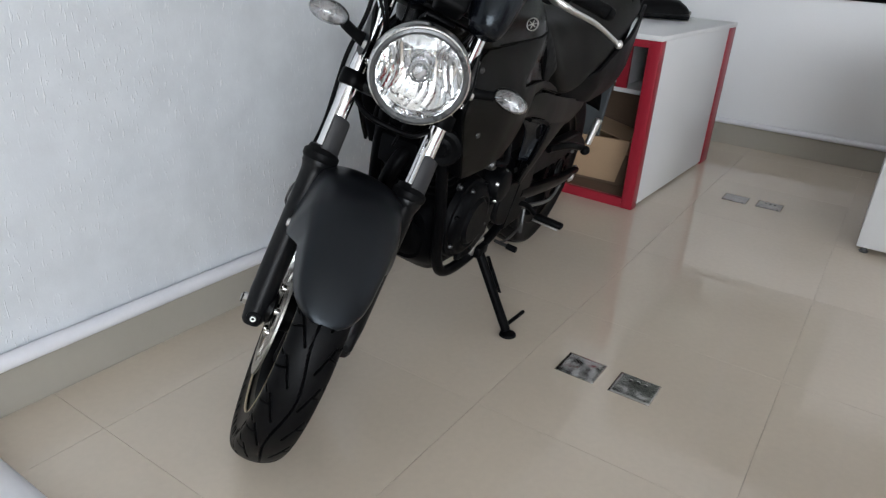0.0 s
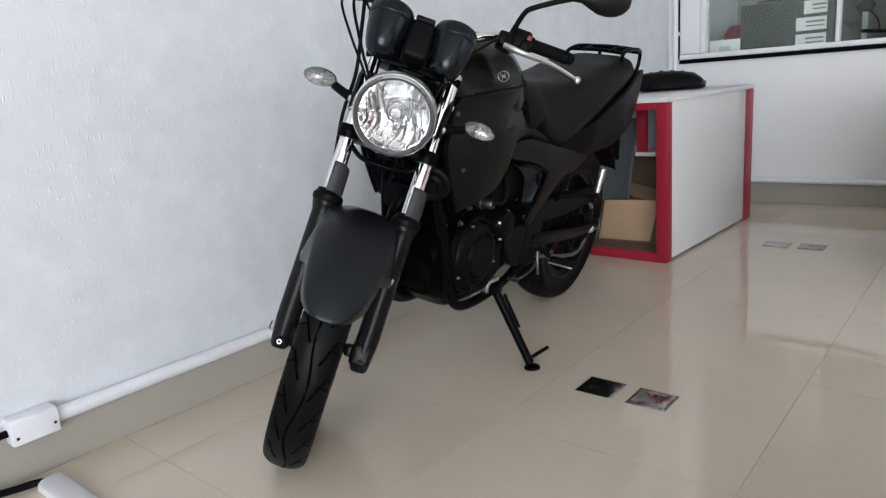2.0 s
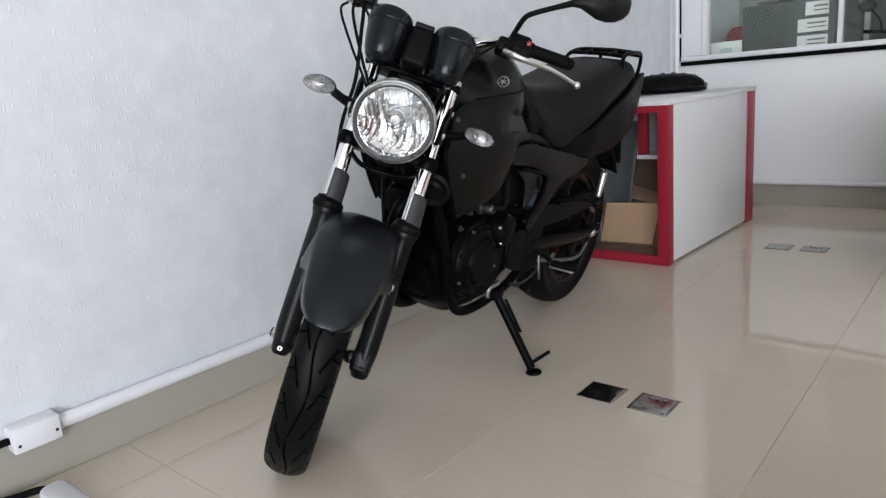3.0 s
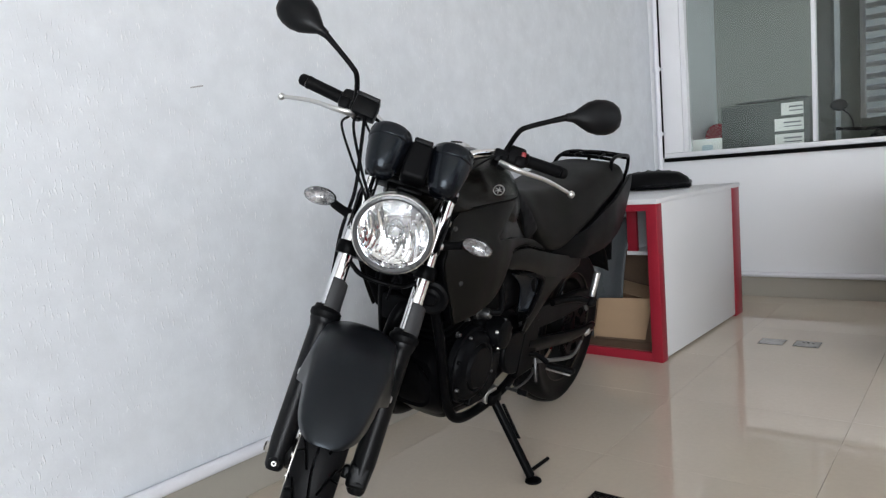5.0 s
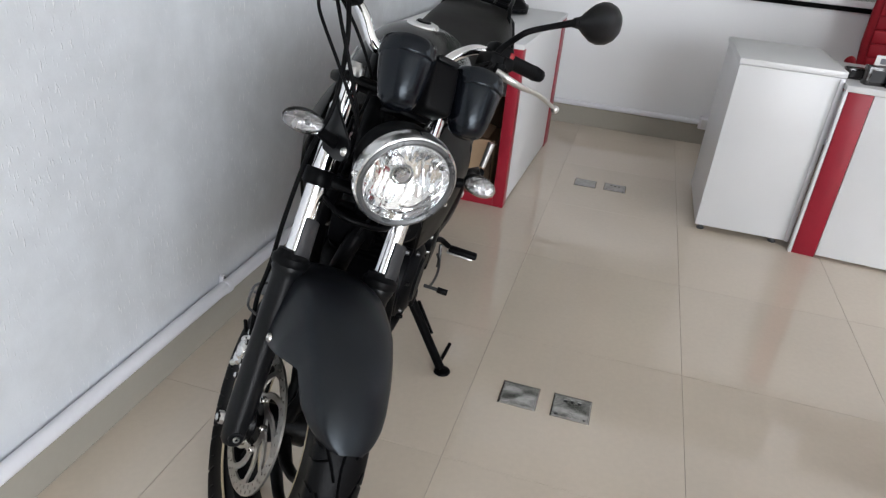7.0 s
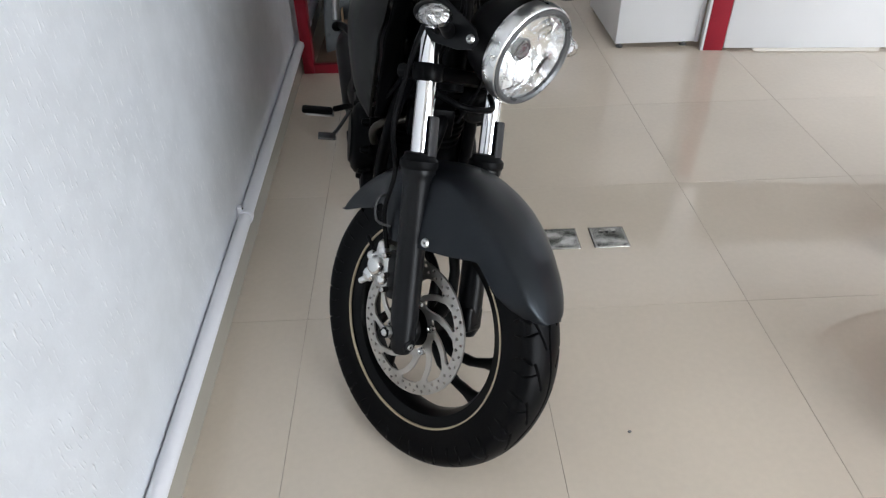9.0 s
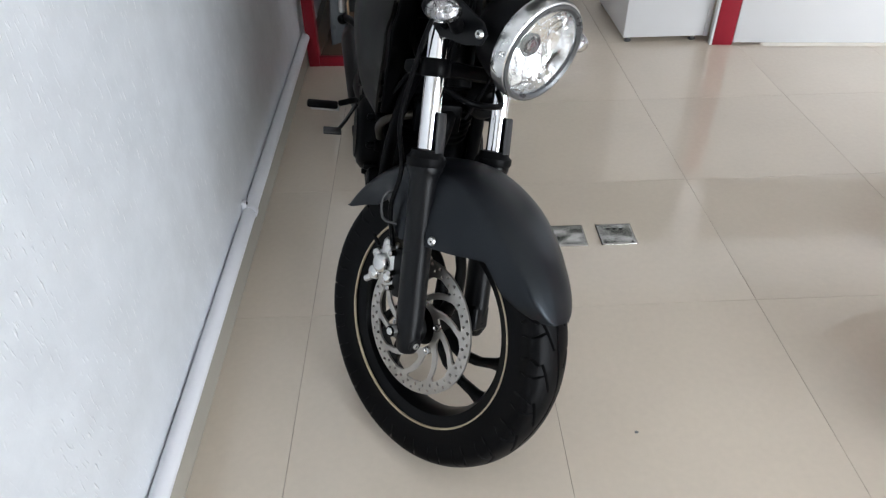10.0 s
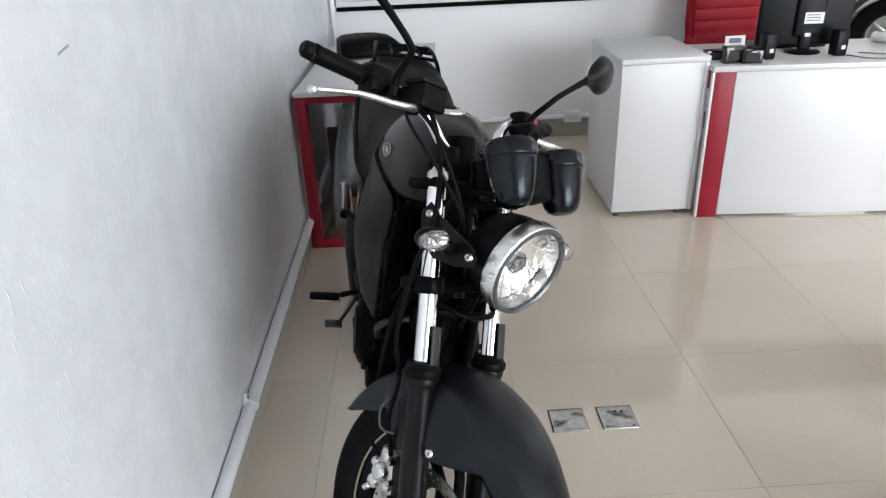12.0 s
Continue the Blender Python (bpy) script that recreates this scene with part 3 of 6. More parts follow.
# fork
for s in SIDES:
    y = 0.098 * s
    b = lathe([(0, 0), (0.017, 0), (0.022, 0.008), (0.024, 0.03), (0.0275, 0.07), (0.0275, 0.34), (0.031, 0.352), (0.033, 0.356), (0.033, 0.372), (0.029, 0.378), (0, 0.378)], (0.030, y, 0.276), (0.030, y, 1), 30)
    rod((0.030, y, 0.300), (0.052, y, 0.293), 0.015, 16, b)
    box(0.05, 0.028, 0.05, (0.026, y, 0.318), 0.008, bm=b)
    if s < 0:
        box(0.05, 0.018, 0.10, (-0.012, y + 0.012, 0.42), 0.007, bm=b)
    else:
        box(0.062, 0.050, 0.058, (0.024, y - 0.004, 0.318), 0.010, 3, bm=b)
        box(0.030, 0.022, 0.030, (0.022, y - 0.034, 0.318), 0.006, bm=b)
    leg = fpart("fork_leg", b, MATT_BLACK, None, "matt black fork slider")
    fpart("fork_tube", rod((0.030, y, 0.645), (0.030, y, 1.023), 0.0185, 28), CHROME, leg, "chromed fork tube")
    fpart("dust_seal", lathe([(0.020, 0), (0.034, 0), (0.037, 0.005), (0.037, 0.016), (0.031, 0.022), (0.029, 0.030), (0.020, 0.032)], (0.030, y, 0.640), (0.030, y, 1), 28, closed=True), BLACK_PLASTIC, leg)
    rows = []
    for z, w in ((0.655, 0.0290), (0.68, 0.0285), (0.706, 0.0280), (0.727, 0.0275)):
        rows.append([(0.030 + w * math.cos(a), y + w * math.sin(a), z + 0.012 * math.cos(a)) for a in np.linspace(-0.30, 2.0, 14)])
    fpart("tube_guard", grid_skin(rows), DARK_GREY, leg, "dark grey plastic guard on the tube", mods=(("SOLIDIFY", 0.004, 0), ("BEVEL", 0.0012, 2)))
    if s < 0:
        fpart("pinch_bolt", lathe([(0.003, 0.0), (0.0035, 0.0015), (0.0055, 0.0015), (0.0065, 0.0), (0.0065, -0.012)], (0.054, y, 0.293), (0.1, y, 0.288), 16), ALU, leg)
    b = lathe([(0.0185, 0), (0.026, 0), (0.028, 0.003), (0.028, 0.029), (0.026, 0.032), (0.0185, 0.032)], (0.030, y, 0.800), (0.030, y, 1), 26, closed=True)
    fpart("clamp_ring", b, FRAME_BLACK, leg)
    fpart("fork_cap", lathe([(0, 0.012), (0.010, 0.012), (0.013, 0.006), (0.019, 0.003), (0.0205, 0), (0.0205, -0.02)], (0.030, y, 1.028), (0.030, y, 2), 24), ALU, leg)
b = box(0.085, 0.235, 0.028, (0.006, 0, 0.828), 0.010)
rod((0, 0, 0.80), (0, 0, 1.05), 0.026, bm=b)
tpart("lower_yoke", b, FRAME_BLACK)
tpart("upper_yoke", box(0.085, 0.24, 0.022, (0.008, 0, 1.022), 0.009), FRAME_BLACK)
tpart("fork_brace", tube([(0.03, -0.085, 0.80), (0.07, -0.05, 0.775), (0.08, 0, 0.77), (0.07, 0.05, 0.775), (0.03, 0.085, 0.80)], 0.006), FRAME_BLACK)

# front fender: crown over the tyre, with deep sides at the fork
rows = []
for k in range(73):
    deg = 16 + 125 * k / 72
    th = math.radians(deg)
    tip = min(1.0, (deg - 16) / 16) ** 0.5
    tail = min(1.0, (141 - deg) / 20) ** 0.6
    hw = float(np.interp(deg, (16, 18, 20.4, 24, 30, 40, 58, 98, 122, 141), (0.016, 0.036, 0.046, 0.057, 0.066, 0.074, 0.086, 0.086, 0.068, 0.052)))
    drop = 0.022 * min(1.0, hw / 0.07) ** 2
    R = 0.307 + 0.021 * min(1.0, (deg - 16) / 60) + 0.006 * math.exp(-((deg - 82) / 20) ** 2)
    # the sides reach down to a straight lower edge beside the fork
    edge = R - drop - 0.050 * tip * tail
    deep = max(0.0, edge - 0.176 / math.sin(th)) if deg < 100 else max(0.0, edge - 0.176 / math.sin(th)) * (0.5 + 0.5 * math.cos(math.pi * min(1, (deg - 100) / 12)))
    skirt = 0.050 * tip * tail + deep
    bulge = 0.006 + 0.014 * min(1.0, deep / 0.05)
    row = []
    for u in np.linspace(-1, 1, 31):
        a = abs(u)
        if a < 0.62:
            q = a / 0.62
            yy, rr = hw * q, R - drop * q**2.6
        else:
            q = (a - 0.62) / 0.38
            yy, rr = hw + bulge * math.sin(q * math.pi / 2), R - drop - skirt * q
        row.append((AXLE[0] + rr * math.cos(th), math.copysign(yy, u) if a > 1e-9 else 0.0, AXLE[2] + rr * math.sin(th)))
    rows.append(row)
fender = fpart("front_fender", grid_skin(rows), FENDER_BLACK, None, "matt black front fender", smooth=60, mods=(("SOLIDIFY", 0.003, 0), ("BEVEL", 0.001, 2)))
for s in SIDES:
    fpart("fender_bolt", lathe([(0.0022, 0.002), (0.0035, 0.005), (0.007, 0.0045), (0.0085, 0.002), (0.009, 0)], (0.075, 0.1075 * s, 0.508), (0.075, s, 0.508), 18), ALU, fender, "bright fender bolt")

# caliper on the right slider, behind it
b = box(0.050, 0.026, 0.092, (-0.056, -0.078, 0.428), 0.011, 3, rot=None)
rod((-0.078, -0.070, 0.470), (-0.050, -0.098, 0.474), 0.010, 16, b, 0.003)
box(0.05, 0.045, 0.07, (-0.052, -0.062, 0.425), 0.012, bm=b)
caliper = fpart("brake_caliper", b, ALU, None, "cast aluminium brake caliper")
for x, z, r, y in ((-0.070, 0.430, 0.0205, -0.108), (-0.089, 0.407, 0.0155, -0.104), (-0.086, 0.446, 0.0115, -0.101), (-0.050, 0.464, 0.0110, -0.103), (-0.052, 0.405, 0.0130, -0.100)):
    fpart("cylinder_housing", lathe([(0, 0.0), (r * 0.55, -0.0006), (r * 0.82, -0.003), (r * 0.97, -0.008), (r, -0.014), (r * 1.03, -0.030), (0, -0.030)], (x, y, z), (x - 0.12, y - 1, z), 28), SATIN_CHROME, caliper, "polished aluminium cylinder housing")
for z in (0.39, 0.42, 0.46):
    fpart("caliper_bolt", rod((-0.03, -0.095, z), (-0.03, -0.112, z), 0.006, 10), STEEL_PLATE, caliper)
fpart("pad_pin", rod((-0.098, -0.094, 0.395), (-0.112, -0.096, 0.386), 0.0065, 14), SATIN_CHROME, caliper)
fpart("bleed_nipple", rod((-0.075, -0.10, 0.465), (-0.09, -0.105, 0.488), 0.004, 10), BLACK_PLASTIC, caliper)
fpart("brake_hose", tube([(-0.03, -0.105, 0.475), (-0.035, -0.115, 0.55), (-0.01, -0.12, 0.63), (-0.03, -0.115, 0.72), (0.02, -0.128, 0.85), (0.058, -0.125, 0.95), (0.076, -0.145, 1.06), (0.055, -0.165, 1.150)], 0.0046), BLACK_PLASTIC, None, "black brake hose")
fpart("hose_clip", tube([(-0.035, -0.10, 0.585), (-0.05, -0.122, 0.57), (-0.045, -0.125, 0.53), (-0.02, -0.11, 0.52)], 0.0026, steps=3), DULL_STEEL, None, "bent wire hose clip")

# headlight: x along its beam
LAMP = Matrix.Translation((0.174, -0.003, 0.877)) @ Matrix.Rotation(radians(26), 4, "Y")


def lamp_part(name, bm, material, parent=None, label="", **k):
    return part(name, bm, material, bike if parent is None else parent, label, STEER_TOP @ LAMP, **k)


X0, X1 = (0, 0, 0), (1, 0, 0)
b = lathe([(0.0, -0.115), (0.03, -0.112), (0.058, -0.098), (0.076, -0.072), (0.085, -0.04), (0.088, -0.012), (0.088, 0.0), (0.080, 0.0)], X0, X1, 48)
headlight = lamp_part("headlight", b, BLACK_PLASTIC, None, "round headlight with chrome rim and clear lens")
b = lathe([(0.0865, -0.012), (0.0915, -0.012), (0.0935, -0.006), (0.0935, 0.014), (0.0920, 0.0185), (0.0895, 0.0200), (0.0880, 0.0190), (0.0865, 0.0150)], X0, X1, 80, closed=True)
lamp_part("chrome_rim", b, SATIN_CHROME, headlight, "chromed headlight rim")
lamp_part("lens_edge", lathe([(0.0785, 0.012), (0.0885, 0.013), (0.0905, 0.0175), (0.0890, 0.0225), (0.0840, 0.0240), (0.0790, 0.0205)], X0, X1, 72, closed=True), RIM_GREY, headlight, "grey inner ring round the lens")
b = lathe([(0.0, 0.0305), (0.02, 0.0300), (0.045, 0.0275), (0.065, 0.0235), (0.076, 0.0195), (0.0795, 0.0165), (0.0795, 0.0140), (0.075, 0.0165), (0.064, 0.0205), (0.045, 0.0245), (0.02, 0.0270), (0.0, 0.0275)], X0, X1, 64)
lens = lamp_part("lens", b, LENS, headlight, "clear headlight lens", smooth=60)
lens.visible_shadow = False
# the faceted reflector: a bowl with upright flutes and steps
rows = []
for i in range(40):
    r = 0.015 + 0.064 * i / 39
    row = []
    for j in range(144):
        a = 2 * math.pi * j / 144
        y, z = r * math.cos(a), r * math.sin(a)
        bowl = -0.056 + 5.6 * r * r + 60 * r**4
        cy, cz = (y + 0.012 * math.sin(z * 40) + 0.095) / 0.0125, (z + 0.110) / 0.046
        iy, iz = math.floor(cy + 0.5 * (math.floor(cz) % 2)), math.floor(cz)
        fy, fz = (cy + 0.5 * (iz % 2)) % 1.0 - 0.5, cz % 1.0 - 0.5
        tone = math.sin(iy * 12.9898 + iz * 78.233) * 43758.5453
        turn, nod = tone % 1.0 - 0.5, (tone * 7.31) % 1.0 - 0.5
        flute = (0.0070 * turn * fy + 0.0062 * nod * fz + 0.0034 * fy * fy) if r > 0.024 else 0.0
        row.append((bowl + flute, y, z))
    rows.append(row)
rows.append([(0.0130, 0.0792 * math.cos(2 * math.pi * j / 144), 0.0792 * math.sin(2 * math.pi * j / 144)) for j in range(144)])
lamp_part("reflector", grid_skin(rows, wrap=True), MIRROR, headlight, "faceted bright reflector", smooth=12)
b = lathe([(0.0, -0.004), (0.011, -0.006), (0.0155, -0.012), (0.0155, -0.05), (0.0, -0.05)], X0, X1, 28)
cap = lamp_part("bulb_shield", b, DULL_REFLECTOR, headlight, "round bulb shield")
b = lathe([(0.017, -0.014), (0.0195, -0.010), (0.022, -0.014), (0.0195, -0.018)], X0, X1, 28, closed=True)
lamp_part("bulb_ring", b, GREY_PLASTIC, headlight)
for s in SIDES:
    lamp_part("lens_tab", box(0.008, 0.007, 0.008, (0.012, 0.0955 * s, -0.016), 0.002), FROST, headlight)
# brackets from the fork to the lamp, carrying the indicators
for s in SIDES:
    outline = [(0.012, 0.965), (0.035, 0.985), (0.060, 0.960), (0.140, 0.905), (0.150, 0.885), (0.138, 0.868), (0.105, 0.868), (0.050, 0.880), (0.015, 0.915)]
    br = tpart("lamp_bracket", plate(outline, 0.005, shape=lambda x, y, z: (x, s * (0.112 - 0.10 * max(0, x - 0.06)) + y * s, z)), MATT_BLACK, None, "black lamp bracket", mods=(("BEVEL", 0.0015, 2),))
    for x, z in ((0.035, 0.962), (0.135, 0.886), (0.06, 0.90)):
        yy = 0.112 - 0.10 * max(0, x - 0.06)
        tpart("bracket_bolt", lathe([(0.002, 0.003), (0.003, 0.006), (0.006, 0.006), (0.0075, 0.003), (0.0085, 0)], (x, s * (yy + 0.004), z), (x, s, z), 16), ALU if x != 0.06 else BLACK_PLASTIC, br)
    # indicator: stalk, dark shell, clear lens
    ind = tpart("indicator", tube([(0.085, 0.110 * s, 0.898), (0.098, 0.135 * s, 0.902), (0.112, 0.158 * s, 0.908)], 0.011, radii=[0.014, 0.0105, 0.010]), BLACK_PLASTIC, None, "front indicator with clear lens")
    tilt = Matrix.Rotation(radians(26), 4, "Y") @ Matrix.Rotation(radians(-4 * s), 4, "X")
    c = Vector((0.122, 0.190 * s, 0.913))
    b = ellipsoid((0, 0, 0), 0.028, 0.038, 0.020)
    bmesh.ops.bisect_plane(b, geom=b.verts[:] + b.edges[:] + b.faces[:], plane_co=(0.002, 0, 0), plane_no=(1, 0, 0), clear_outer=True)
    b.transform(Matrix.Translation(c) @ tilt)
    tpart("shell", b, BLACK_PLASTIC, ind, mods=(("SOLIDIFY", 0.0015, -1),))
    b = ellipsoid((0, 0, 0), 0.024, 0.0385, 0.0205, 32)
    bmesh.ops.bisect_plane(b, geom=b.verts[:] + b.edges[:] + b.faces[:], plane_co=(0.002, 0, 0), plane_no=(-1, 0, 0), clear_outer=True)
    b.transform(Matrix.Translation(c) @ tilt)
    le = tpart("lens", b, FROST, ind, "clear frosted indicator lens", mods=(("SOLIDIFY", 0.0018, -1),))
    le.visible_shadow = False
    rows = [[(0.002 - 0.010 * (1 - rr * rr) + (0.0016 if j % 4 < 2 else -0.0016) * rr * (1.2 - rr), 0.034 * rr * math.cos(2 * math.pi * j / 48), 0.0175 * rr * math.sin(2 * math.pi * j / 48)) for j in range(48)] for rr in (0.05, 0.3, 0.5, 0.7, 0.85, 1.0)]
    b = grid_skin(rows, wrap=True)
    b.transform(Matrix.Translation(c) @ tilt)
    tpart("reflector", b, DULL_REFLECTOR, ind, smooth=15)
    b = ellipsoid(c + Vector((0.004, -0.006 * s, 0)), 0.006, 0.006, 0.006, 12)
    tpart("bulb", b, GREY_PLASTIC, ind)

# twin instrument pods, cups that open towards the rider, and the lamp panel between them
POD_TILT = radians(12)
for s, y in ((-1, -0.076), (1, 0.070)):
    base = Vector((0.202, y, 0.984))
    d = Vector((-math.sin(POD_TILT), 0, math.cos(POD_TILT)))
    prof = [(0.0, -0.004), (0.020, -0.003), (0.030, 0.002), (0.036, 0.010), (0.043, 0.030), (0.0495, 0.062), (0.053, 0.088), (0.0535, 0.091), (0.0535, 0.094), (0.0555, 0.0955), (0.0565, 0.099), (0.0560, 0.118), (0.0535, 0.128), (0.049, 0.132), (0.047, 0.130), (0.045, 0.124), (0.0, 0.124)]
    prof = [(0.88 * r, 0.86 * z) for r, z in prof]
    pod = tpart("instrument_pod", lathe(prof, base, base + d, 48), POD_BLACK, None, "black cup-shaped instrument housing", smooth=50)
    tpart("dial_glass", lathe([(0.0, 0.1100), (0.0390, 0.1096), (0.0390, 0.1086), (0.0, 0.1088)], base, base + d, 40), GREY_PLASTIC, pod)
mid = tpart("warning_lamp_panel", box(0.055, 0.058, 0.090, (0.176, -0.002, 1.040), 0.010, 3, rot=Matrix.Rotation(radians(-12), 4, "Y")), BLACK_PLASTIC, None, "black panel between the two instruments")
tpart("panel_cap", box(0.058, 0.044, 0.012, (0.166, -0.002, 1.087), 0.004, rot=Matrix.Rotation(radians(-12), 4, "Y")), MATT_BLACK, mid)
tpart("instrument_stay", box(0.09, 0.06, 0.012, (0.085, 0, 0.990), 0.004), FRAME_BLACK)
tpart("ignition_barrel", rod((0.06, 0, 1.02), (0.05, 0, 1.075), 0.018), BLACK_PLASTIC)

# handlebar with its controls
bar_r = 0.0110
bar_pts = [(-0.056, -0.372, 1.218), (-0.047, -0.26, 1.203), (-0.030, -0.18, 1.190), (-0.002, -0.114, 1.150), (0.006, -0.076, 1.105), (0.004, -0.04, 1.090), (0.004, 0.04, 1.090), (0.006, 0.076, 1.105), (-0.002, 0.114, 1.150), (-0.030, 0.18, 1.190), (-0.050, 0.26, 1.202), (-0.068, 0.372, 1.210)]
bar_pts = [(x, y * 0.965, z) for x, y, z in bar_pts]
bar = tpart("handlebar", tube(bar_pts, bar_r, 16, 8), CHROME, None, "chromed raised handlebar")
for s in SIDES:
    tpart("bar_clamp", box(0.036, 0.030, 0.07, (0.004, 0.045 * s, 1.065), 0.006), FRAME_BLACK, bar)
for s in SIDES:
    e0, e1 = Vector((-0.046, 0.250 * s + 0.010, 1.2022)), Vector((-0.068, 0.352 * s + 0.010, 1.210)) if s > 0 else Vector((-0.056, -0.342, 1.218))
    d = (e1 - e0).normalized()
    L = (e1 - e0).length
    prof = [(0.012, 0), (0.0195, 0), (0.020, 0.004), (0.0165, 0.007)]
    for k in range(12):
        z = 0.010 + (L - 0.02) * k / 12
        prof += [(0.0166, z), (0.0163, z + 0.003), (0.0163, z + 0.005), (0.0166, z + 0.0065)]
    prof += [(0.0175, L - 0.006), (0.0175, L - 0.002), (0.014, L), (0.0, L)]
    grip = tpart("grip", lathe(prof, e0, e1, 24), BLACK_PLASTIC, None, "black ribbed rubber grip", smooth=50)
    tpart("bar_end", lathe([(0, 0.022), (0.010, 0.022), (0.0145, 0.018), (0.016, 0.010), (0.016, 0.003), (0.012, 0), (0, 0)], e1, e1 + d, 24), BLACK_PLASTIC, grip)
    # switch housing
    c = Vector((-0.036, 0.222 * s + 0.008, 1.198))
    b = box(0.046, 0.056, 0.054, c, 0.012, 3, rot=None)
    box(0.03, 0.03, 0.03, c + Vector((0.014, 0.016 * s, -0.012)), 0.008, bm=b)
    sw = tpart("switch_housing", b, BLACK_PLASTIC, None, "black switch housing on the bar")
    tpart("red_switch" if s < 0 else "horn_switch", box(0.012, 0.012, 0.010, c + Vector((-0.012, 0.012 * s, 0.026)), 0.003), RED_PLASTIC, sw)
    if s > 0:
        tpart("choke_switch", box(0.008, 0.013, 0.013, c + Vector((0.021, 0.020, 0.008)), 0.003), RED_PLASTIC, sw, "red switch button")
    # lever perch and lever
    b = box(0.060, 0.036, 0.036, (0.006, 0.180 * s + 0.008, 1.170), 0.008)
    rod((0.034, 0.190 * s + 0.008, 1.136), (0.034, 0.190 * s + 0.008, 1.168), 0.012, 16, b)
    perch = tpart("lever_perch", b, BLACK_PLASTIC)
    lv = [(0.038, 0.184 * s + 0.008, 1.148), (0.056, 0.212 * s + 0.008, 1.141), (0.054, 0.250 * s + 0.008, 1.140), (0.030, 0.310 * s + 0.008, 1.147), (0.006, 0.382 * s + 0.008, 1.141)]
    b = tube(lv, 0.0065, 12, 8, radii=[0.010, 0.0085, 0.0068, 0.0060, 0.0050], flat=0.75)
    ellipsoid((0.005, 0.386 * s + 0.008, 1.140), 0.0095, 0.0095, 0.0095, 16, b)
    tpart("lever", b, ALU, perch, "bare aluminium lever with ball end")
# brake fluid reservoir
b = box(0.050, 0.060, 0.044, (0.050, -0.166, 1.164), 0.005, 2, rot=Matrix.Rotation(radians(-5), 4, "X"))
res = tpart("brake_reservoir", b, BLACK_PLASTIC, None, "black square brake fluid reservoir")
tpart("reservoir_lid", box(0.051, 0.061, 0.010, (0.049, -0.166, 1.191), 0.003, rot=Matrix.Rotation(radians(-5), 4, "X")), MATT_BLACK, res)
# mirrors
for s in SIDES:
    st = tube([(0.000, 0.200 * s, 1.180), (0.012, 0.203 * s, 1.205), (0.052, 0.212 * s, 1.236), (0.060, 0.228 * s, 1.252), (0.066, 0.275 * s, 1.282), (0.072, 0.322 * s, 1.310)], 0.0068, radii=[0.009, 0.0068, 0.0065, 0.0065, 0.0065, 0.0085])
    lathe([(0, 0), (0.012, 0), (0.012, 0.016), (0.0085, 0.02), (0, 0.02)], (-0.002, 0.200 * s, 1.170), (0.006, 0.202 * s, 1.20), 12, st)
    stem = tpart("mirror", st, BLACK_PLASTIC, None, "black mirror on a bent stem")
    twist = Matrix.Rotation(radians(11 * s), 3, "Z")
    ax = (twist @ Vector((0.012, 0.93 * s, 0.38))).normalized()
    up = (twist @ Vector((0.10, -0.38 * s, 0.93))).normalized()
    fw = ax.cross(up).normalized() * s
    c0 = Vector((0.071, 0.312 * s, 1.305))
    rows, n = [], 24
    for t, h, dp in ((0.0, 0.010, 0.009), (0.02, 0.013, 0.012), (0.04, 0.026, 0.018), (0.06, 0.038, 0.022), (0.085, 0.045, 0.025), (0.11, 0.045, 0.025), (0.13, 0.039, 0.022), (0.145, 0.028, 0.016), (0.152, 0.012, 0.008)):
        rows.append([c0 + ax * t + up * (h * math.copysign(abs(math.sin(q)) ** 0.85, math.sin(q))) + fw * (dp * (math.cos(q) if math.cos(q) > 0 else 0.25 * math.cos(q))) for q in [2 * math.pi * j / n for j in range(n)]])
    tpart("mirror_head", loft(rows), MATT_BLACK, stem, "rounded black mirror shell", smooth=60)
    b = bmesh.new()
    ring = [b.verts.new(c0 + ax * (0.088 + 0.056 * math.cos(q)) + up * (0.037 * math.sin(q)) - fw * 0.0085) for q in [2 * math.pi * j / 28 for j in range(28)]]
    b.faces.new(ring)
    tpart("mirror_glass", b, MIRROR, stem, "mirror glass", mods=(("SOLIDIFY", 0.002, 0),))
# cables
for k, pts in enumerate((
    [(0.034, -0.200, 1.140), (0.064, -0.206, 1.104), (0.098, -0.150, 1.020), (0.100, -0.092, 0.945), (0.04, -0.055, 0.87)],
    [(0.050, -0.185, 1.150), (0.092, -0.172, 1.095), (0.104, -0.122, 1.005), (0.084, -0.082, 0.940), (0.00, -0.05, 0.85)],
    [(-0.02, -0.20, 1.175), (0.03, -0.17, 1.15), (0.06, -0.11, 1.08), (0.04, -0.06, 1.02), (0.0, -0.05, 0.95)],
    [(0.010, 0.185, 1.168), (0.050, 0.165, 1.150), (0.065, 0.12, 1.09), (0.05, 0.08, 1.01), (0.02, 0.06, 0.92), (-0.04, 0.05, 0.84)],
    [(-0.02, 0.20, 1.172), (0.035, 0.17, 1.16), (0.05, 0.10, 1.11), (0.02, 0.06, 1.03), (-0.02, 0.05, 0.95)],
    [(0.07, -0.03, 0.97), (0.05, 0.02, 0.90), (0.05, 0.03, 0.82), (0.0, 0.03, 0.74)],
)):
    tpart("cable", tube(pts, 0.0031 if k != 1 else 0.0036, 10), BLACK_PLASTIC)

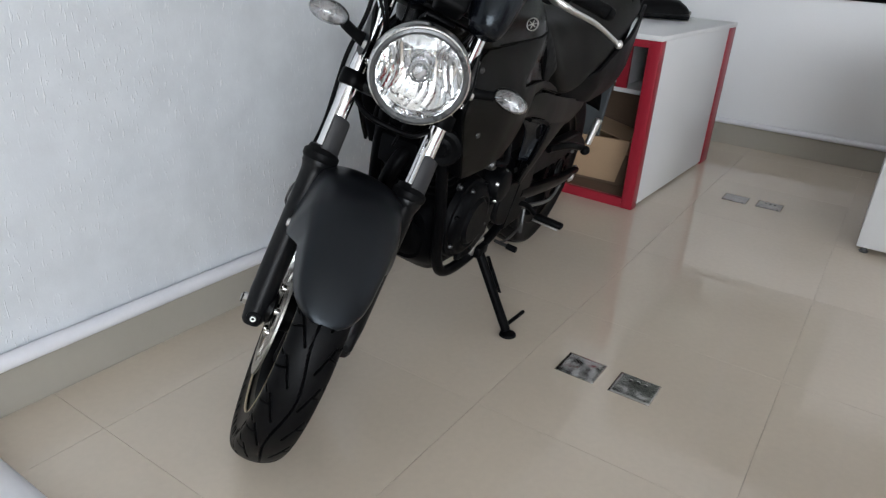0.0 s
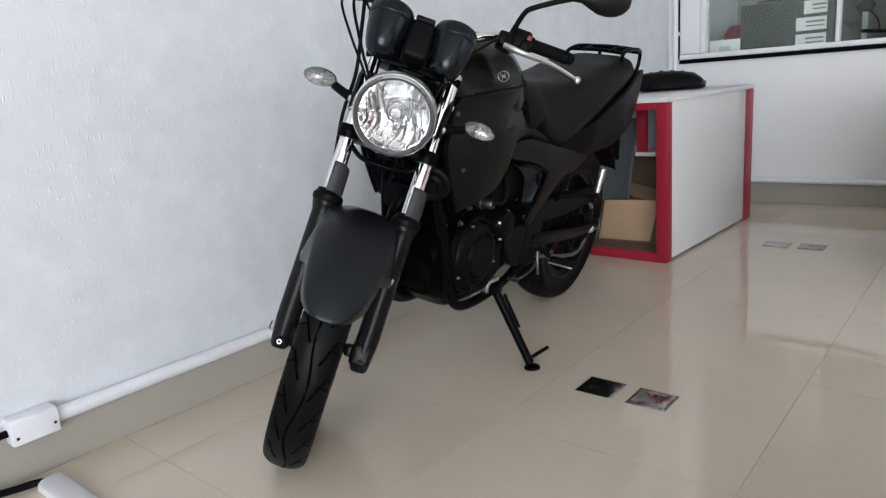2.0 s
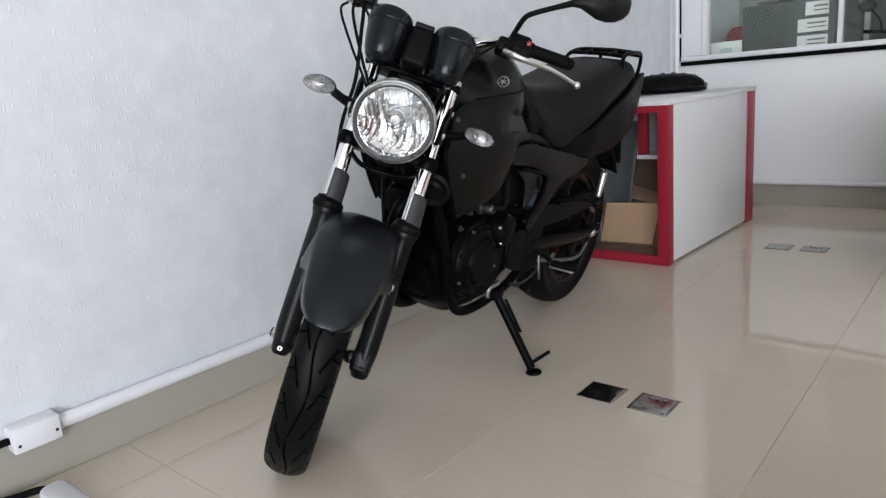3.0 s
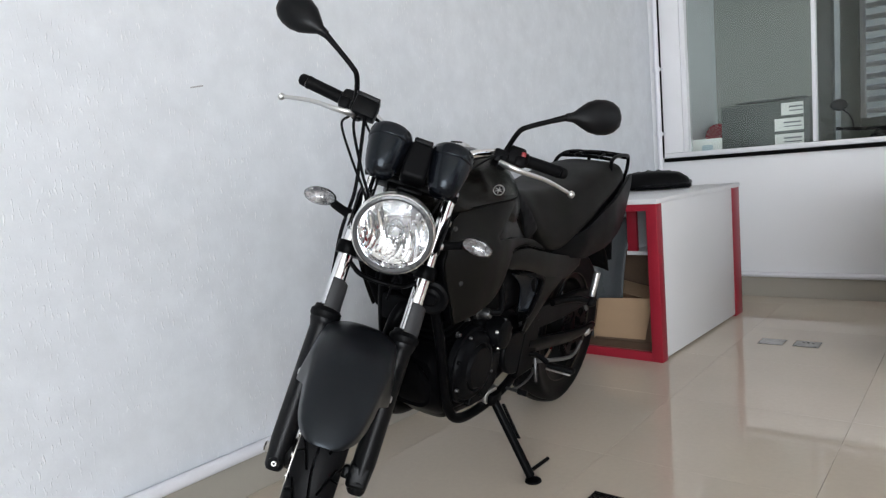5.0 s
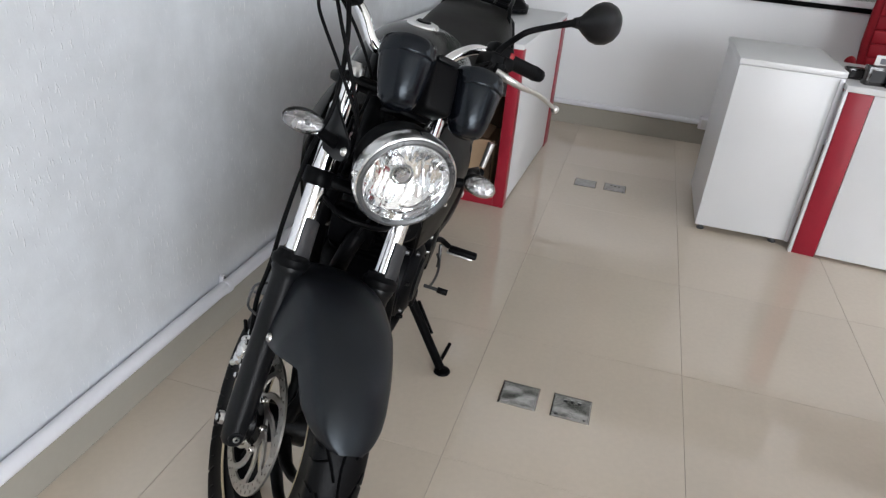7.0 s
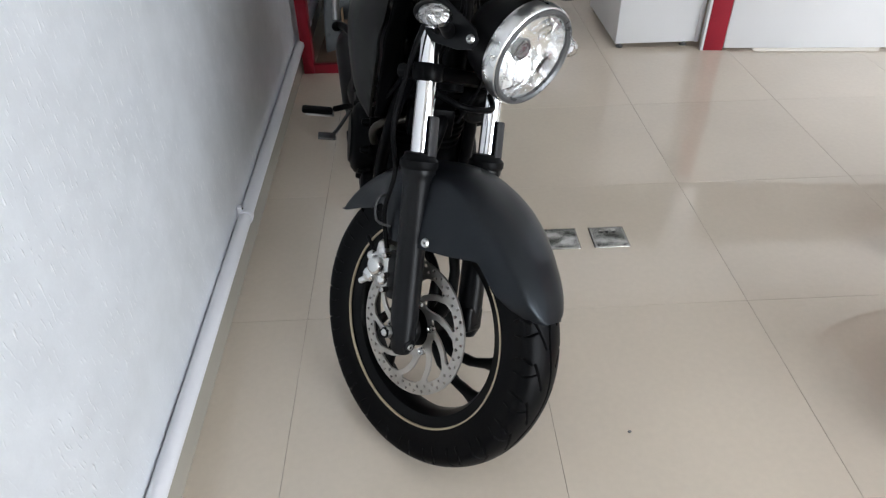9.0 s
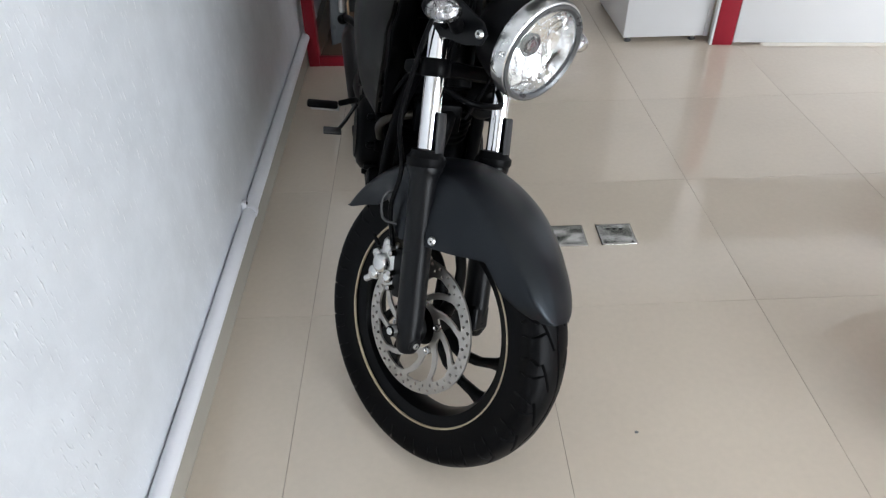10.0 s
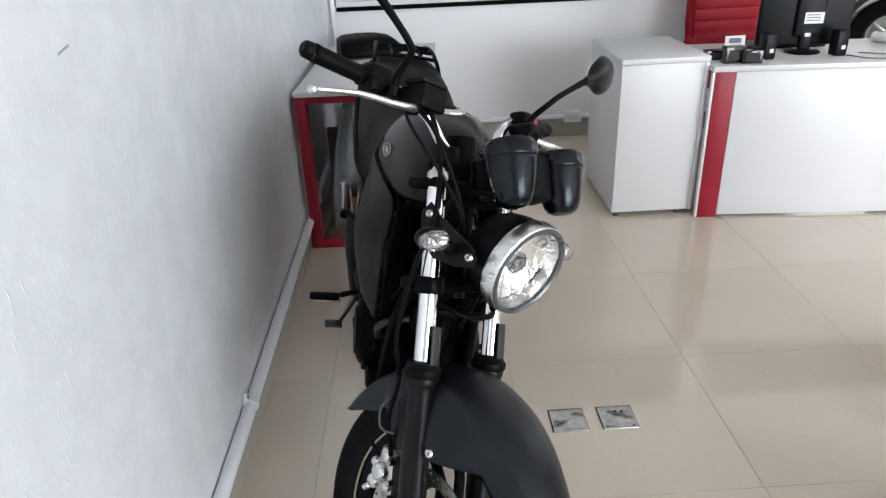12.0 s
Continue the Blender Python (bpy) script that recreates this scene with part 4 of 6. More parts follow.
# ---- frame, engine and body ----
bpart("head_tube", rod((1.085, 0, 0.80), (0.985, 0, 1.005), 0.034), FRAME_BLACK)
b = tube([(1.065, 0.0, 0.86), (1.03, 0.0, 0.70), (0.985, 0.0, 0.56)], 0.019)
bpart("down_tube", b, FRAME_BLACK)
for s in SIDES:
    bpart("cradle_tube", tube([(1.055, 0.025 * s, 0.80), (1.02, 0.075 * s, 0.66), (0.985, 0.095 * s, 0.50), (0.945, 0.10 * s, 0.33), (0.88, 0.105 * s, 0.265), (0.72, 0.11 * s, 0.262), (0.58, 0.115 * s, 0.30), (0.53, 0.12 * s, 0.40)], 0.0145, 14), FRAME_BLACK)
    bpart("top_rail", tube([(1.03, 0.03 * s, 0.90), (0.85, 0.07 * s, 0.80), (0.60, 0.10 * s, 0.73), (0.52, 0.12 * s, 0.60), (0.50, 0.12 * s, 0.40)], 0.016, 14), FRAME_BLACK)
    bpart("subframe_tube", tube([(0.52, 0.11 * s, 0.66), (0.2, 0.11 * s, 0.75), (-0.2, 0.08 * s, 0.83)], 0.012), FRAME_BLACK)
    bpart("pivot_plate", plate([(0.60, 0.30), (0.56, 0.44), (0.53, 0.56), (0.47, 0.55), (0.45, 0.42), (0.48, 0.30)], 0.018, shape=lambda x, y, z: (x, s * (0.118 + y), z)), FRAME_BLACK, mods=(("BEVEL", 0.004, 2),))
# crankcase and covers
rows = [super_ring(x, hw, z0, z1, 3.2, 28) for x, hw, z0, z1 in ((0.50, 0.07, 0.33, 0.47), (0.54, 0.105, 0.30, 0.52), (0.66, 0.115, 0.275, 0.55), (0.80, 0.115, 0.262, 0.53), (0.92, 0.105, 0.27, 0.50), (0.98, 0.07, 0.31, 0.45))]
engine = bpart("engine", loft(rows), ENGINE_BLACK, None, "black single-cylinder engine")
b = lathe([(0.0, 0.044), (0.056, 0.046), (0.060, 0.042), (0.064, 0.036), (0.070, 0.040), (0.080, 0.038), (0.096, 0.026), (0.100, 0.018), (0.108, 0.016), (0.112, 0.0)], (0.850, 0.10, 0.418), (0.855, 1, 0.418), 48)
bpart("generator_cover", b, COVER_BLACK, engine, "round black engine cover")
bpart("cover_lug", plate([(0.700, 0.420), (0.720, 0.330), (0.790, 0.296), (0.870, 0.300), (0.860, 0.330), (0.780, 0.340), (0.740, 0.430)], 0.016, shape=lambda x, y, z: (x, 0.112 + y, z)), COVER_BLACK, engine, mods=(("BEVEL", 0.005, 2),))
bpart("breather", lathe([(0, 0.052), (0.012, 0.052), (0.016, 0.046), (0.0165, 0.020), (0.021, 0.016), (0.021, 0.0)], (0.790, 0.080, 0.553), (0.775, 0.9, 0.585), 24), DULL_STEEL, engine, "grey metal breather stub")
bpart("breather_hose", tube([(0.785, 0.128, 0.560), (0.765, 0.145, 0.560), (0.735, 0.135, 0.580), (0.70, 0.11, 0.62)], 0.009, 12), BLACK_PLASTIC, engine)
for x0, y0, z0 in ((0.885, 0.118, 0.560), (0.915, 0.112, 0.520), (0.760, 0.118, 0.300)):
    bpart("case_bolt", lathe([(0, 0.012), (0.005, 0.012), (0.0065, 0.009), (0.007, 0.003), (0.010, 0.002), (0.010, 0)], (x0, y0 - 0.012, z0), (x0, 1, z0), 6), DULL_STEEL, engine)
b = lathe([(0.0, 0.050), (0.034, 0.050), (0.044, 0.045), (0.050, 0.03), (0.052, 0.0)], (0.715, 0.10, 0.478), (0.715, 1, 0.478), 32)
bpart("starter_cover", b, COVER_BLACK, engine)
for cx, cz, rr, n, yy in ((0.852, 0.416, 0.103, 8, 0.131), (0.715, 0.478, 0.044, 5, 0.140)):
    for k in range(n):
        a = 2 * math.pi * k / n + 0.4
        p = Vector((cx + rr * math.cos(a), yy - 0.004, cz + rr * math.sin(a)))
        bpart("cover_bolt", lathe([(0, 0.008), (0.0035, 0.008), (0.0048, 0.006), (0.006, 0)], p, p + Vector((0, 1, 0)), 12), ALU if n == 5 and k % 2 == 0 else DULL_STEEL if k % 3 == 1 else ENGINE_BLACK, engine)
b = plate([(0.606 + 0.084 * math.cos(q) + 0.012 * math.sin(q), 0.388 + 0.070 * math.sin(q)) for q in [2 * math.pi * k / 28 for k in range(28)]], 0.022, shape=lambda x, y, z: (x, 0.112 + y, z))
bpart("sprocket_cover", b, COVER_BLACK, engine, mods=(("BEVEL", 0.006, 3),))
b = lathe([(0.0, 0.066), (0.060, 0.064), (0.066, 0.058), (0.076, 0.056), (0.088, 0.046), (0.096, 0.02), (0.10, 0.0)], (0.80, -0.10, 0.42), (0.80, -1, 0.42), 40)
bpart("clutch_cover", b, ENGINE_BLACK, engine, "round black clutch cover")
for k in range(9):
    a = 2 * math.pi * k / 9 + 0.2
    p = Vector((0.80 + 0.097 * math.cos(a), -0.112, 0.42 + 0.097 * math.sin(a)))
    bpart("cover_bolt", lathe([(0, 0.030), (0.005, 0.030), (0.008, 0.026), (0.0085, 0.012), (0.013, 0.008), (0.014, 0)], p, p + Vector((0, -1, 0)), 14), ENGINE_BLACK, engine)
bpart("oil_filter_cover", lathe([(0, 0.040), (0.020, 0.040), (0.028, 0.036), (0.032, 0.024), (0.034, 0)], (0.915, -0.095, 0.355), (0.925, -1, 0.355), 24), ENGINE_BLACK, engine)
bpart("oil_filler_plug", lathe([(0, 0.020), (0.012, 0.020), (0.015, 0.016), (0.016, 0)], (0.735, -0.135, 0.475), (0.735, -1, 0.475), 16), BLACK_PLASTIC, engine)
bpart("clutch_arm", tube([(0.74, -0.10, 0.53), (0.79, -0.125, 0.555), (0.85, -0.13, 0.56)], 0.006, 10), DULL_STEEL, engine, "bare steel clutch arm")
bpart("clutch_cable", tube([(0.85, -0.13, 0.56), (0.93, -0.13, 0.575), (1.01, -0.105, 0.64), (1.05, -0.07, 0.74), (1.06, -0.05, 0.86)], 0.0045, 10), BLACK_PLASTIC, engine)
bpart("brake_hose_rear", tube([(0.60, -0.125, 0.42), (0.66, -0.14, 0.36), (0.62, -0.15, 0.31), (0.55, -0.15, 0.30)], 0.005, 10), BLACK_PLASTIC, engine)
rows = []
for k in range(11):
    c = Vector((0.86, 0, 0.50)) + Vector((0.09, 0, 0.21)) * (k / 10)
    for grow, dz in ((0.0, -0.004), (0.012, -0.003), (0.012, 0.003), (0.0, 0.004)):
        cc = c + Vector((0, 0, dz))
        g = grow if 0 < k < 7 else 0.006
        rows.append([(cc.x + (0.075 + g) * math.copysign(abs(math.cos(q)) ** 0.55, math.cos(q)), (0.082 + g) * math.copysign(abs(math.sin(q)) ** 0.55, math.sin(q)), cc.z - 0.35 * (0.075 + g) * math.copysign(abs(math.cos(q)) ** 0.55, math.cos(q))) for q in [2 * math.pi * j / 28 for j in range(28)]])
bpart("cylinder", loft(rows), ENGINE_BLACK, engine, "finned black cylinder", smooth=30)
b = box(0.13, 0.15, 0.05, (0.955, 0, 0.735), 0.014, 3, rot=None)
bpart("cylinder_head_cover", b, ENGINE_BLACK, engine)
bpart("spark_plug_cap", tube([(0.98, 0.09, 0.66), (1.0, 0.12, 0.665), (0.99, 0.13, 0.70), (0.95, 0.10, 0.76)], 0.008), BLACK_PLASTIC, engine)
# header pipe, silencer on the right
b = tube([(1.005, 0.02, 0.63), (1.06, 0.0, 0.58), (1.065, -0.03, 0.46), (1.015, -0.06, 0.33), (0.92, -0.08, 0.255), (0.75, -0.095, 0.232), (0.55, -0.10, 0.245), (0.42, -0.104, 0.28)], 0.0195, 18)
bpart("header_pipe", b, ENGINE_BLACK, None, "black exhaust header pipe")
b = tube([(0.905, -0.112, 0.470), (0.935, -0.120, 0.510), (0.968, -0.114, 0.545), (0.995, -0.090, 0.572), (1.01, -0.05, 0.590), (1.01, -0.01, 0.60)], 0.0095, 14)
bpart("oil_line", b, BRONZE, None, "dull metal oil line")
b = lathe([(0, 0), (0.030, 0.0), (0.045, 0.03), (0.052, 0.08), (0.054, 0.40), (0.046, 0.46), (0.030, 0.475), (0.026, 0.47), (0, 0.45)], (0.40, -0.105, 0.285), (-0.20, -0.135, 0.36), 32)
bpart("silencer", b, MATT_BLACK, None, "matt black silencer")
# belly and radiator area
b = loft([super_ring(x, hw, z0, z1, 3.0, 24) for x, hw, z0, z1 in ((0.70, 0.06, 0.250, 0.28), (0.78, 0.080, 0.240, 0.30), (0.90, 0.082, 0.254, 0.33), (0.975, 0.068, 0.31, 0.42), (1.005, 0.045, 0.37, 0.45))])
bpart("engine_guard", b, ENGINE_BLACK, None, "black guard below the engine")
# black block added to darken the gap and hide the lit shock spring
bpart("airbox", box(0.30, 0.19, 0.24, (0.60, 0, 0.63), 0.03, 3), BLACK_PLASTIC, None, "added black box that keeps the gap behind the engine dark")
bpart("regulator", box(0.05, 0.10, 0.07, (1.025, -0.01, 0.60), 0.008), ENGINE_BLACK)
horn = bpart("horn", lathe([(0, 0.026), (0.014, 0.026), (0.017, 0.018), (0.025, 0.014), (0.038, 0.018), (0.046, 0.014), (0.048, 0.005), (0.044, -0.012), (0.024, -0.024), (0, -0.024)], (1.035, 0.088, 0.652), (1.30, 0.19, 0.60), 32), BLACK_PLASTIC, None, "round black horn")
bpart("horn_stay", box(0.012, 0.05, 0.02, (1.02, 0.06, 0.69), 0.004), FRAME_BLACK, horn)

# fuel tank
TANK = ((0.560, 0.070, 0.800, 0.895), (0.59, 0.094, 0.775, 0.935), (0.64, 0.124, 0.755, 0.972), (0.70, 0.144, 0.748, 0.997), (0.76, 0.149, 0.745, 1.012), (0.82, 0.145, 0.747, 1.020), (0.88, 0.137, 0.755, 1.018), (0.95, 0.122, 0.785, 1.004), (1.00, 0.104, 0.835, 0.982), (1.03, 0.082, 0.862, 0.958), (1.047, 0.045, 0.882, 0.93))


def tank_half(x, z):
    """Half the tank's width at a place."""
    xs, hw, z0, z1 = zip(*TANK)
    h, a, b = np.interp(x, xs, hw), np.interp(x, xs, z0), np.interp(x, xs, z1)
    zc = a + 0.42 * (b - a)
    v = min(1.0, abs(z - zc) / ((b - zc) if z > zc else (zc - a)))
    y = h * max(0.0, 1 - v**2.7) ** (1 / 2.7)
    return float(y * (1 - 0.20 * v if z > zc else 1))


tank = bpart("fuel_tank", loft([super_ring(x, hw, z0, z1, 2.7, 40, 0.80, widest=0.42) for x, hw, z0, z1 in smooth_rows(TANK)]), GLOSS_TANK, None, "dark fuel tank with round badges", smooth=60)
cap = bpart("filler_cap", lathe([(0, 0.010), (0.026, 0.010), (0.034, 0.007), (0.037, 0.0)], (0.82, 0, 1.016), (0.81, 0, 2), 32), SATIN_CHROME, tank, "round bright steel filler cap")
bpart("cap_lock", lathe([(0, 0.0135), (0.014, 0.0135), (0.017, 0.011), (0.0175, 0.008)], (0.82, 0, 1.016), (0.81, 0, 2), 24), BLACK_PLASTIC, cap)
for s in SIDES:
    x, z = (0.812, 0.910) if s > 0 else (0.838, 0.922)
    p = Vector((x, s * (tank_half(x, z) + 0.002), z))
    nrm = Vector((0.22, 0.90 * s, 0.32)).normalized()
    up = (Vector((0.15, 0, 1)) - nrm * Vector((0.15, 0, 1)).dot(nrm)).normalized()
    sd = nrm.cross(up)
    bm2 = lathe([(0.0148, 0.0), (0.0158, 0.001), (0.0168, 0.003), (0.0158, 0.0040), (0.0148, 0.003)], seg=36, closed=True)
    mt = Matrix((sd, up, nrm)).transposed().to_4x4()
    mt.translation = p
    bm2.transform(mt @ Matrix.Diagonal((1.42, 0.84, 1, 1)))
    badge = bpart("badge", bm2, ALU, tank, "oval silver badge ring")
    bm2 = box(0.026, 0.0024, 0.002, (0, 0, 0.002), 0.0006, 1)
    for a in (55, 125):
        box(0.026, 0.0024, 0.002, (0, 0, 0.002), 0.0006, 1, bm=bm2, rot=Matrix.Rotation(radians(a), 4, "Z"))
    bm2.transform(Matrix.Diagonal((1.22, 0.72, 1, 1)))
    bm2.transform(mt)
    bpart("badge_centre", bm2, ALU, badge)


# side panels: one bowed sheet from the tank seam to the tip beside the engine, with a notch for the knee
def panel(x, z):
    w = float(np.interp(x, (0.44, 0.55, 0.65, 0.74, 0.80, 0.87, 0.93, 0.99, 1.04, 1.07), (0.150, 0.147, 0.150, 0.165, 0.180, 0.187, 0.180, 0.160, 0.142, 0.132)))
    top = tank_half(min(max(x, 0.62), 1.03), 0.87) + 0.002
    return w - (w - top) * min(1.3, max(0.0, (z - 0.755) / 0.115)) ** 1.7 - 0.020 * max(0.0, (0.74 - z) / 0.13) ** 1.5


PANEL_FRONT = ((0.972, 0.863), (1.000, 0.846), (1.024, 0.812), (1.046, 0.775), (1.056, 0.738), (1.036, 0.678), (1.007, 0.614), (0.986, 0.573))
PANEL_TOP = ((0.700, 0.880), (0.740, 0.876), (0.799, 0.875), (0.870, 0.872), (0.932, 0.868))
PANEL_LOW = ((0.945, 0.586), (0.876, 0.610), (0.828, 0.638), (0.802, 0.676), (0.786, 0.704), (0.762, 0.732), (0.727, 0.740), (0.630, 0.734), (0.565, 0.718), (0.489, 0.699))
PANEL_NOTCH = ((0.520, 0.720), (0.595, 0.748), (0.684, 0.765), (0.811, 0.782), (0.858, 0.785), (0.866, 0.796), (0.852, 0.804), (0.794, 0.830), (0.740, 0.858))
for s in SIDES:
    outline = list(PANEL_TOP) + smooth_rows(PANEL_FRONT, 4) + smooth_rows(PANEL_LOW, 3) + smooth_rows(PANEL_NOTCH, 3)
    shroud = bpart("side_panel", sheet(outline, lambda x, z: s * panel(x, z)), SATIN_PANEL, None, "satin dark side panel below the tank", smooth=60, mods=(("SOLIDIFY", 0.006, -1 if s > 0 else 1), ("BEVEL", 0.0018, 2)))
    # added black strips that draw the dark gap along the panel seams
    for edge in (PANEL_TOP, PANEL_LOW[5:]):
        bpart("panel_seal", tube([(x, s * (panel(x, z) - 0.0012), z + 0.003) for x, z in edge], 0.0024, 8, 4), STRIP_BLACK, shroud)
    # the front lip turns inwards to the frame
    lip = []
    for x, z in smooth_rows(PANEL_FRONT, 7):
        lip.append([(x - 0.030 * v * v - 0.003, s * (panel(x, z) - 0.006 - 0.046 * v), z - 0.004 * v) for v in (0.0, 0.12, 0.3, 0.5, 0.75, 1.0)])
    bpart("panel_lip", grid_skin(lip), ENGINE_BLACK, shroud, "inward lip of the side panel", smooth=70, mods=(("SOLIDIFY", 0.004, 0),))
    for x, z in ((1.006, 0.826), (1.000, 0.690)):
        bpart("panel_screw", lathe([(0, 0.002), (0.003, 0.0035), (0.006, 0.003), (0.0075, 0)], (x, s * (panel(x, z) - 0.001), z), (x + 0.25, s * 1.1, z), 16), DULL_STEEL, shroud)
    knee = [(0.660, 0.892), (0.715, 0.872), (0.790, 0.844), (0.876, 0.808), (0.876, 0.774), (0.700, 0.752), (0.600, 0.735), (0.560, 0.745), (0.585, 0.785), (0.625, 0.845)]
    bpart("knee_recess", sheet(knee, lambda x, z: s * (panel(x, min(z, 0.87)) - 0.011 - 0.003 * math.sin(max(0.0, (z - 0.74) / 0.13) * math.pi))), KNEE_GLOSS, shroud, "semi-gloss dark knee recess", smooth=60, mods=(("SOLIDIFY", 0.004, -1 if s > 0 else 1),))
    trim = smooth_rows(((0.690, 0.906), (0.672, 0.864), (0.642, 0.798), (0.630, 0.766), (0.612, 0.751), (0.590, 0.750)), 3) + smooth_rows(((0.566, 0.762), (0.548, 0.778), (0.578, 0.809), (0.622, 0.855), (0.672, 0.905)), 3)
    bpart("knee_trim", sheet(trim, lambda x, z: s * (0.1395 - 0.30 * max(0.0, z - 0.82) ** 1.15)), BLACK_PLASTIC, shroud, "black trim between tank and seat", smooth=60, mods=(("SOLIDIFY", 0.008, -1 if s > 0 else 1), ("BEVEL", 0.002, 2)))
    bpart("frame_spar", tube([(1.030, 0.060 * s, 0.895), (1.005, 0.084 * s, 0.872), (0.990, 0.094 * s, 0.850), (0.985, 0.100 * s, 0.815), (0.98, 0.102 * s, 0.770)], 0.0085, 12), GLOSS_TANK, shroud, "glossy dark tube beside the tank's front")
    # cover below the seat: a sloping band with a leg running down behind the air intake
    band = lambda x, z, u: s * (0.134 + 0.016 * max(0.0, min(1.0, (x - 0.15) / 0.35)) - 0.10 * max(0.0, 0.56 - z) ** 1.0 + 0.004 * math.sin(math.pi * u))
    side_cover = bpart("side_cover", between(((0.776, 0.694), (0.714, 0.726), (0.626, 0.725), (0.540, 0.706), (0.430, 0.680), (0.280, 0.648), (0.150, 0.625)), ((0.716, 0.676), (0.650, 0.664), (0.560, 0.640), (0.486, 0.612), (0.400, 0.584), (0.270, 0.570), (0.150, 0.590)), band, 12, 7), SATIN_PANEL, None, "satin dark side cover below the seat", smooth=60, mods=(("SOLIDIFY", 0.008, -1 if s > 0 else 1), ("BEVEL", 0.002, 2)))
    bpart("cover_leg", between(((0.486, 0.614), (0.478, 0.590), (0.516, 0.540), (0.562, 0.500), (0.590, 0.455)), ((0.290, 0.580), (0.390, 0.545), (0.465, 0.505), (0.520, 0.472), (0.572, 0.440)), band, 12, 7), SATIN_PANEL, side_cover, smooth=60, mods=(("SOLIDIFY", 0.008, -1 if s > 0 else 1), ("BEVEL", 0.002, 2)))
    rim = [(0.660, 0.655), (0.560, 0.632), (0.492, 0.610), (0.484, 0.590), (0.520, 0.540), (0.566, 0.505), (0.586, 0.505)]
    bpart("intake_duct", tube([(x, s * 0.1445, z) for x, z in rim], 0.0055, 10, 8), ENGINE_BLACK, side_cover, "black rim of the air intake")
    bpart("intake_panel", between(((0.650, 0.648), (0.590, 0.600), (0.580, 0.560), (0.582, 0.512)), ((0.560, 0.628), (0.500, 0.606), (0.498, 0.585), (0.560, 0.510)), lambda x, z, u: s * (0.116 + 0.020 * u), 10, 6), POD_BLACK, side_cover, smooth=60, mods=(("SOLIDIFY", 0.004, 0),))
    # tail cover, with the dark tray behind its upper edge
    outline = [(0.372, 0.668), (0.280, 0.640), (0.140, 0.618), (-0.060, 0.630), (-0.200, 0.665), (-0.330, 0.740), (-0.430, 0.840), (-0.420, 0.888), (-0.330, 0.890), (-0.200, 0.856), (0.000, 0.800), (0.200, 0.738), (0.300, 0.706)]
    bpart("tail_cover", plate(outline, 0.012, 2, lambda x, y, z: (x, s * (0.160 - 0.06 * max(0, (-x - 0.05) / 0.36) ** 1.3 - 0.35 * max(0.0, 0.68 - z) - 0.05 * max(0.0, (x - 0.20) / 0.17) + y), z)), BLACK_PLASTIC, None, "black tail cover", smooth=50, mods=(("BEVEL", 0.003, 2),))
bpart("seat_tray", loft([super_ring(x, hw, z0, z1, 4.0, 28) for x, hw, z0, z1 in ((0.42, 0.10, 0.66, 0.74), (0.34, 0.132, 0.66, 0.76), (0.20, 0.146, 0.665, 0.80), (0.0, 0.146, 0.68, 0.85), (-0.15, 0.134, 0.71, 0.89), (-0.28, 0.110, 0.76, 0.905), (-0.38, 0.088, 0.81, 0.90))]), BLACK_PLASTIC, None, "black tray between the seat and the tail")

# seat: a long one-piece cushion, narrow at its nose, with deep flat sides
rows = []
for x, hw, z0, z1, top in smooth_rows(((0.662, 0.060, 0.872, 0.894, 0.8), (0.625, 0.104, 0.840, 0.894, 0.76), (0.56, 0.130, 0.782, 0.889, 0.70), (0.49, 0.141, 0.716, 0.880, 0.68), (0.43, 0.149, 0.680, 0.876, 0.71), (0.36, 0.155, 0.676, 0.876, 0.75), (0.28, 0.163, 0.705, 0.882, 0.80), (0.16, 0.166, 0.748, 0.900, 0.82), (0.05, 0.160, 0.785, 0.922, 0.82), (-0.08, 0.150, 0.822, 0.937, 0.82), (-0.20, 0.136, 0.855, 0.942, 0.82), (-0.28, 0.118, 0.875, 0.936, 0.8), (-0.325, 0.085, 0.890, 0.920, 0.8))):
    rows.append(super_ring(x, hw, z0, z1, 5.0, 48, top, widest=0.30))
seat = bpart("seat", loft(rows), SEAT_VINYL, None, "long black vinyl seat", smooth=70)
# grab rail round the tail
for s in SIDES:
    bpart("grab_rail", tube([(-0.105, 0.124 * s, 0.860), (-0.115, 0.121 * s, 0.905), (-0.138, 0.112 * s, 0.943), (-0.180, 0.106 * s, 0.960), (-0.24, 0.105 * s, 0.967), (-0.35, 0.098 * s, 0.966), (-0.41, 0.088 * s, 0.950), (-0.415, 0.085 * s, 0.90), (-0.37, 0.085 * s, 0.85)], 0.0074, 12), FRAME_BLACK, None, "black tubular grab rail")
for x, z, w in ((-0.31, 0.967, 0.101), (-0.405, 0.952, 0.089), (-0.23, 0.966, 0.105), (-0.165, 0.955, 0.108)):
    bpart("rack_bar", tube([(x, -w, z), (x - 0.01, 0, z + 0.004), (x, w, z)], 0.007, 10), FRAME_BLACK)
for y in (-0.05, 0.05):
    bpart("rack_bar", tube([(-0.150, y, 0.958), (-0.27, y, 0.970), (-0.41, y, 0.952)], 0.005, 10), FRAME_BLACK)
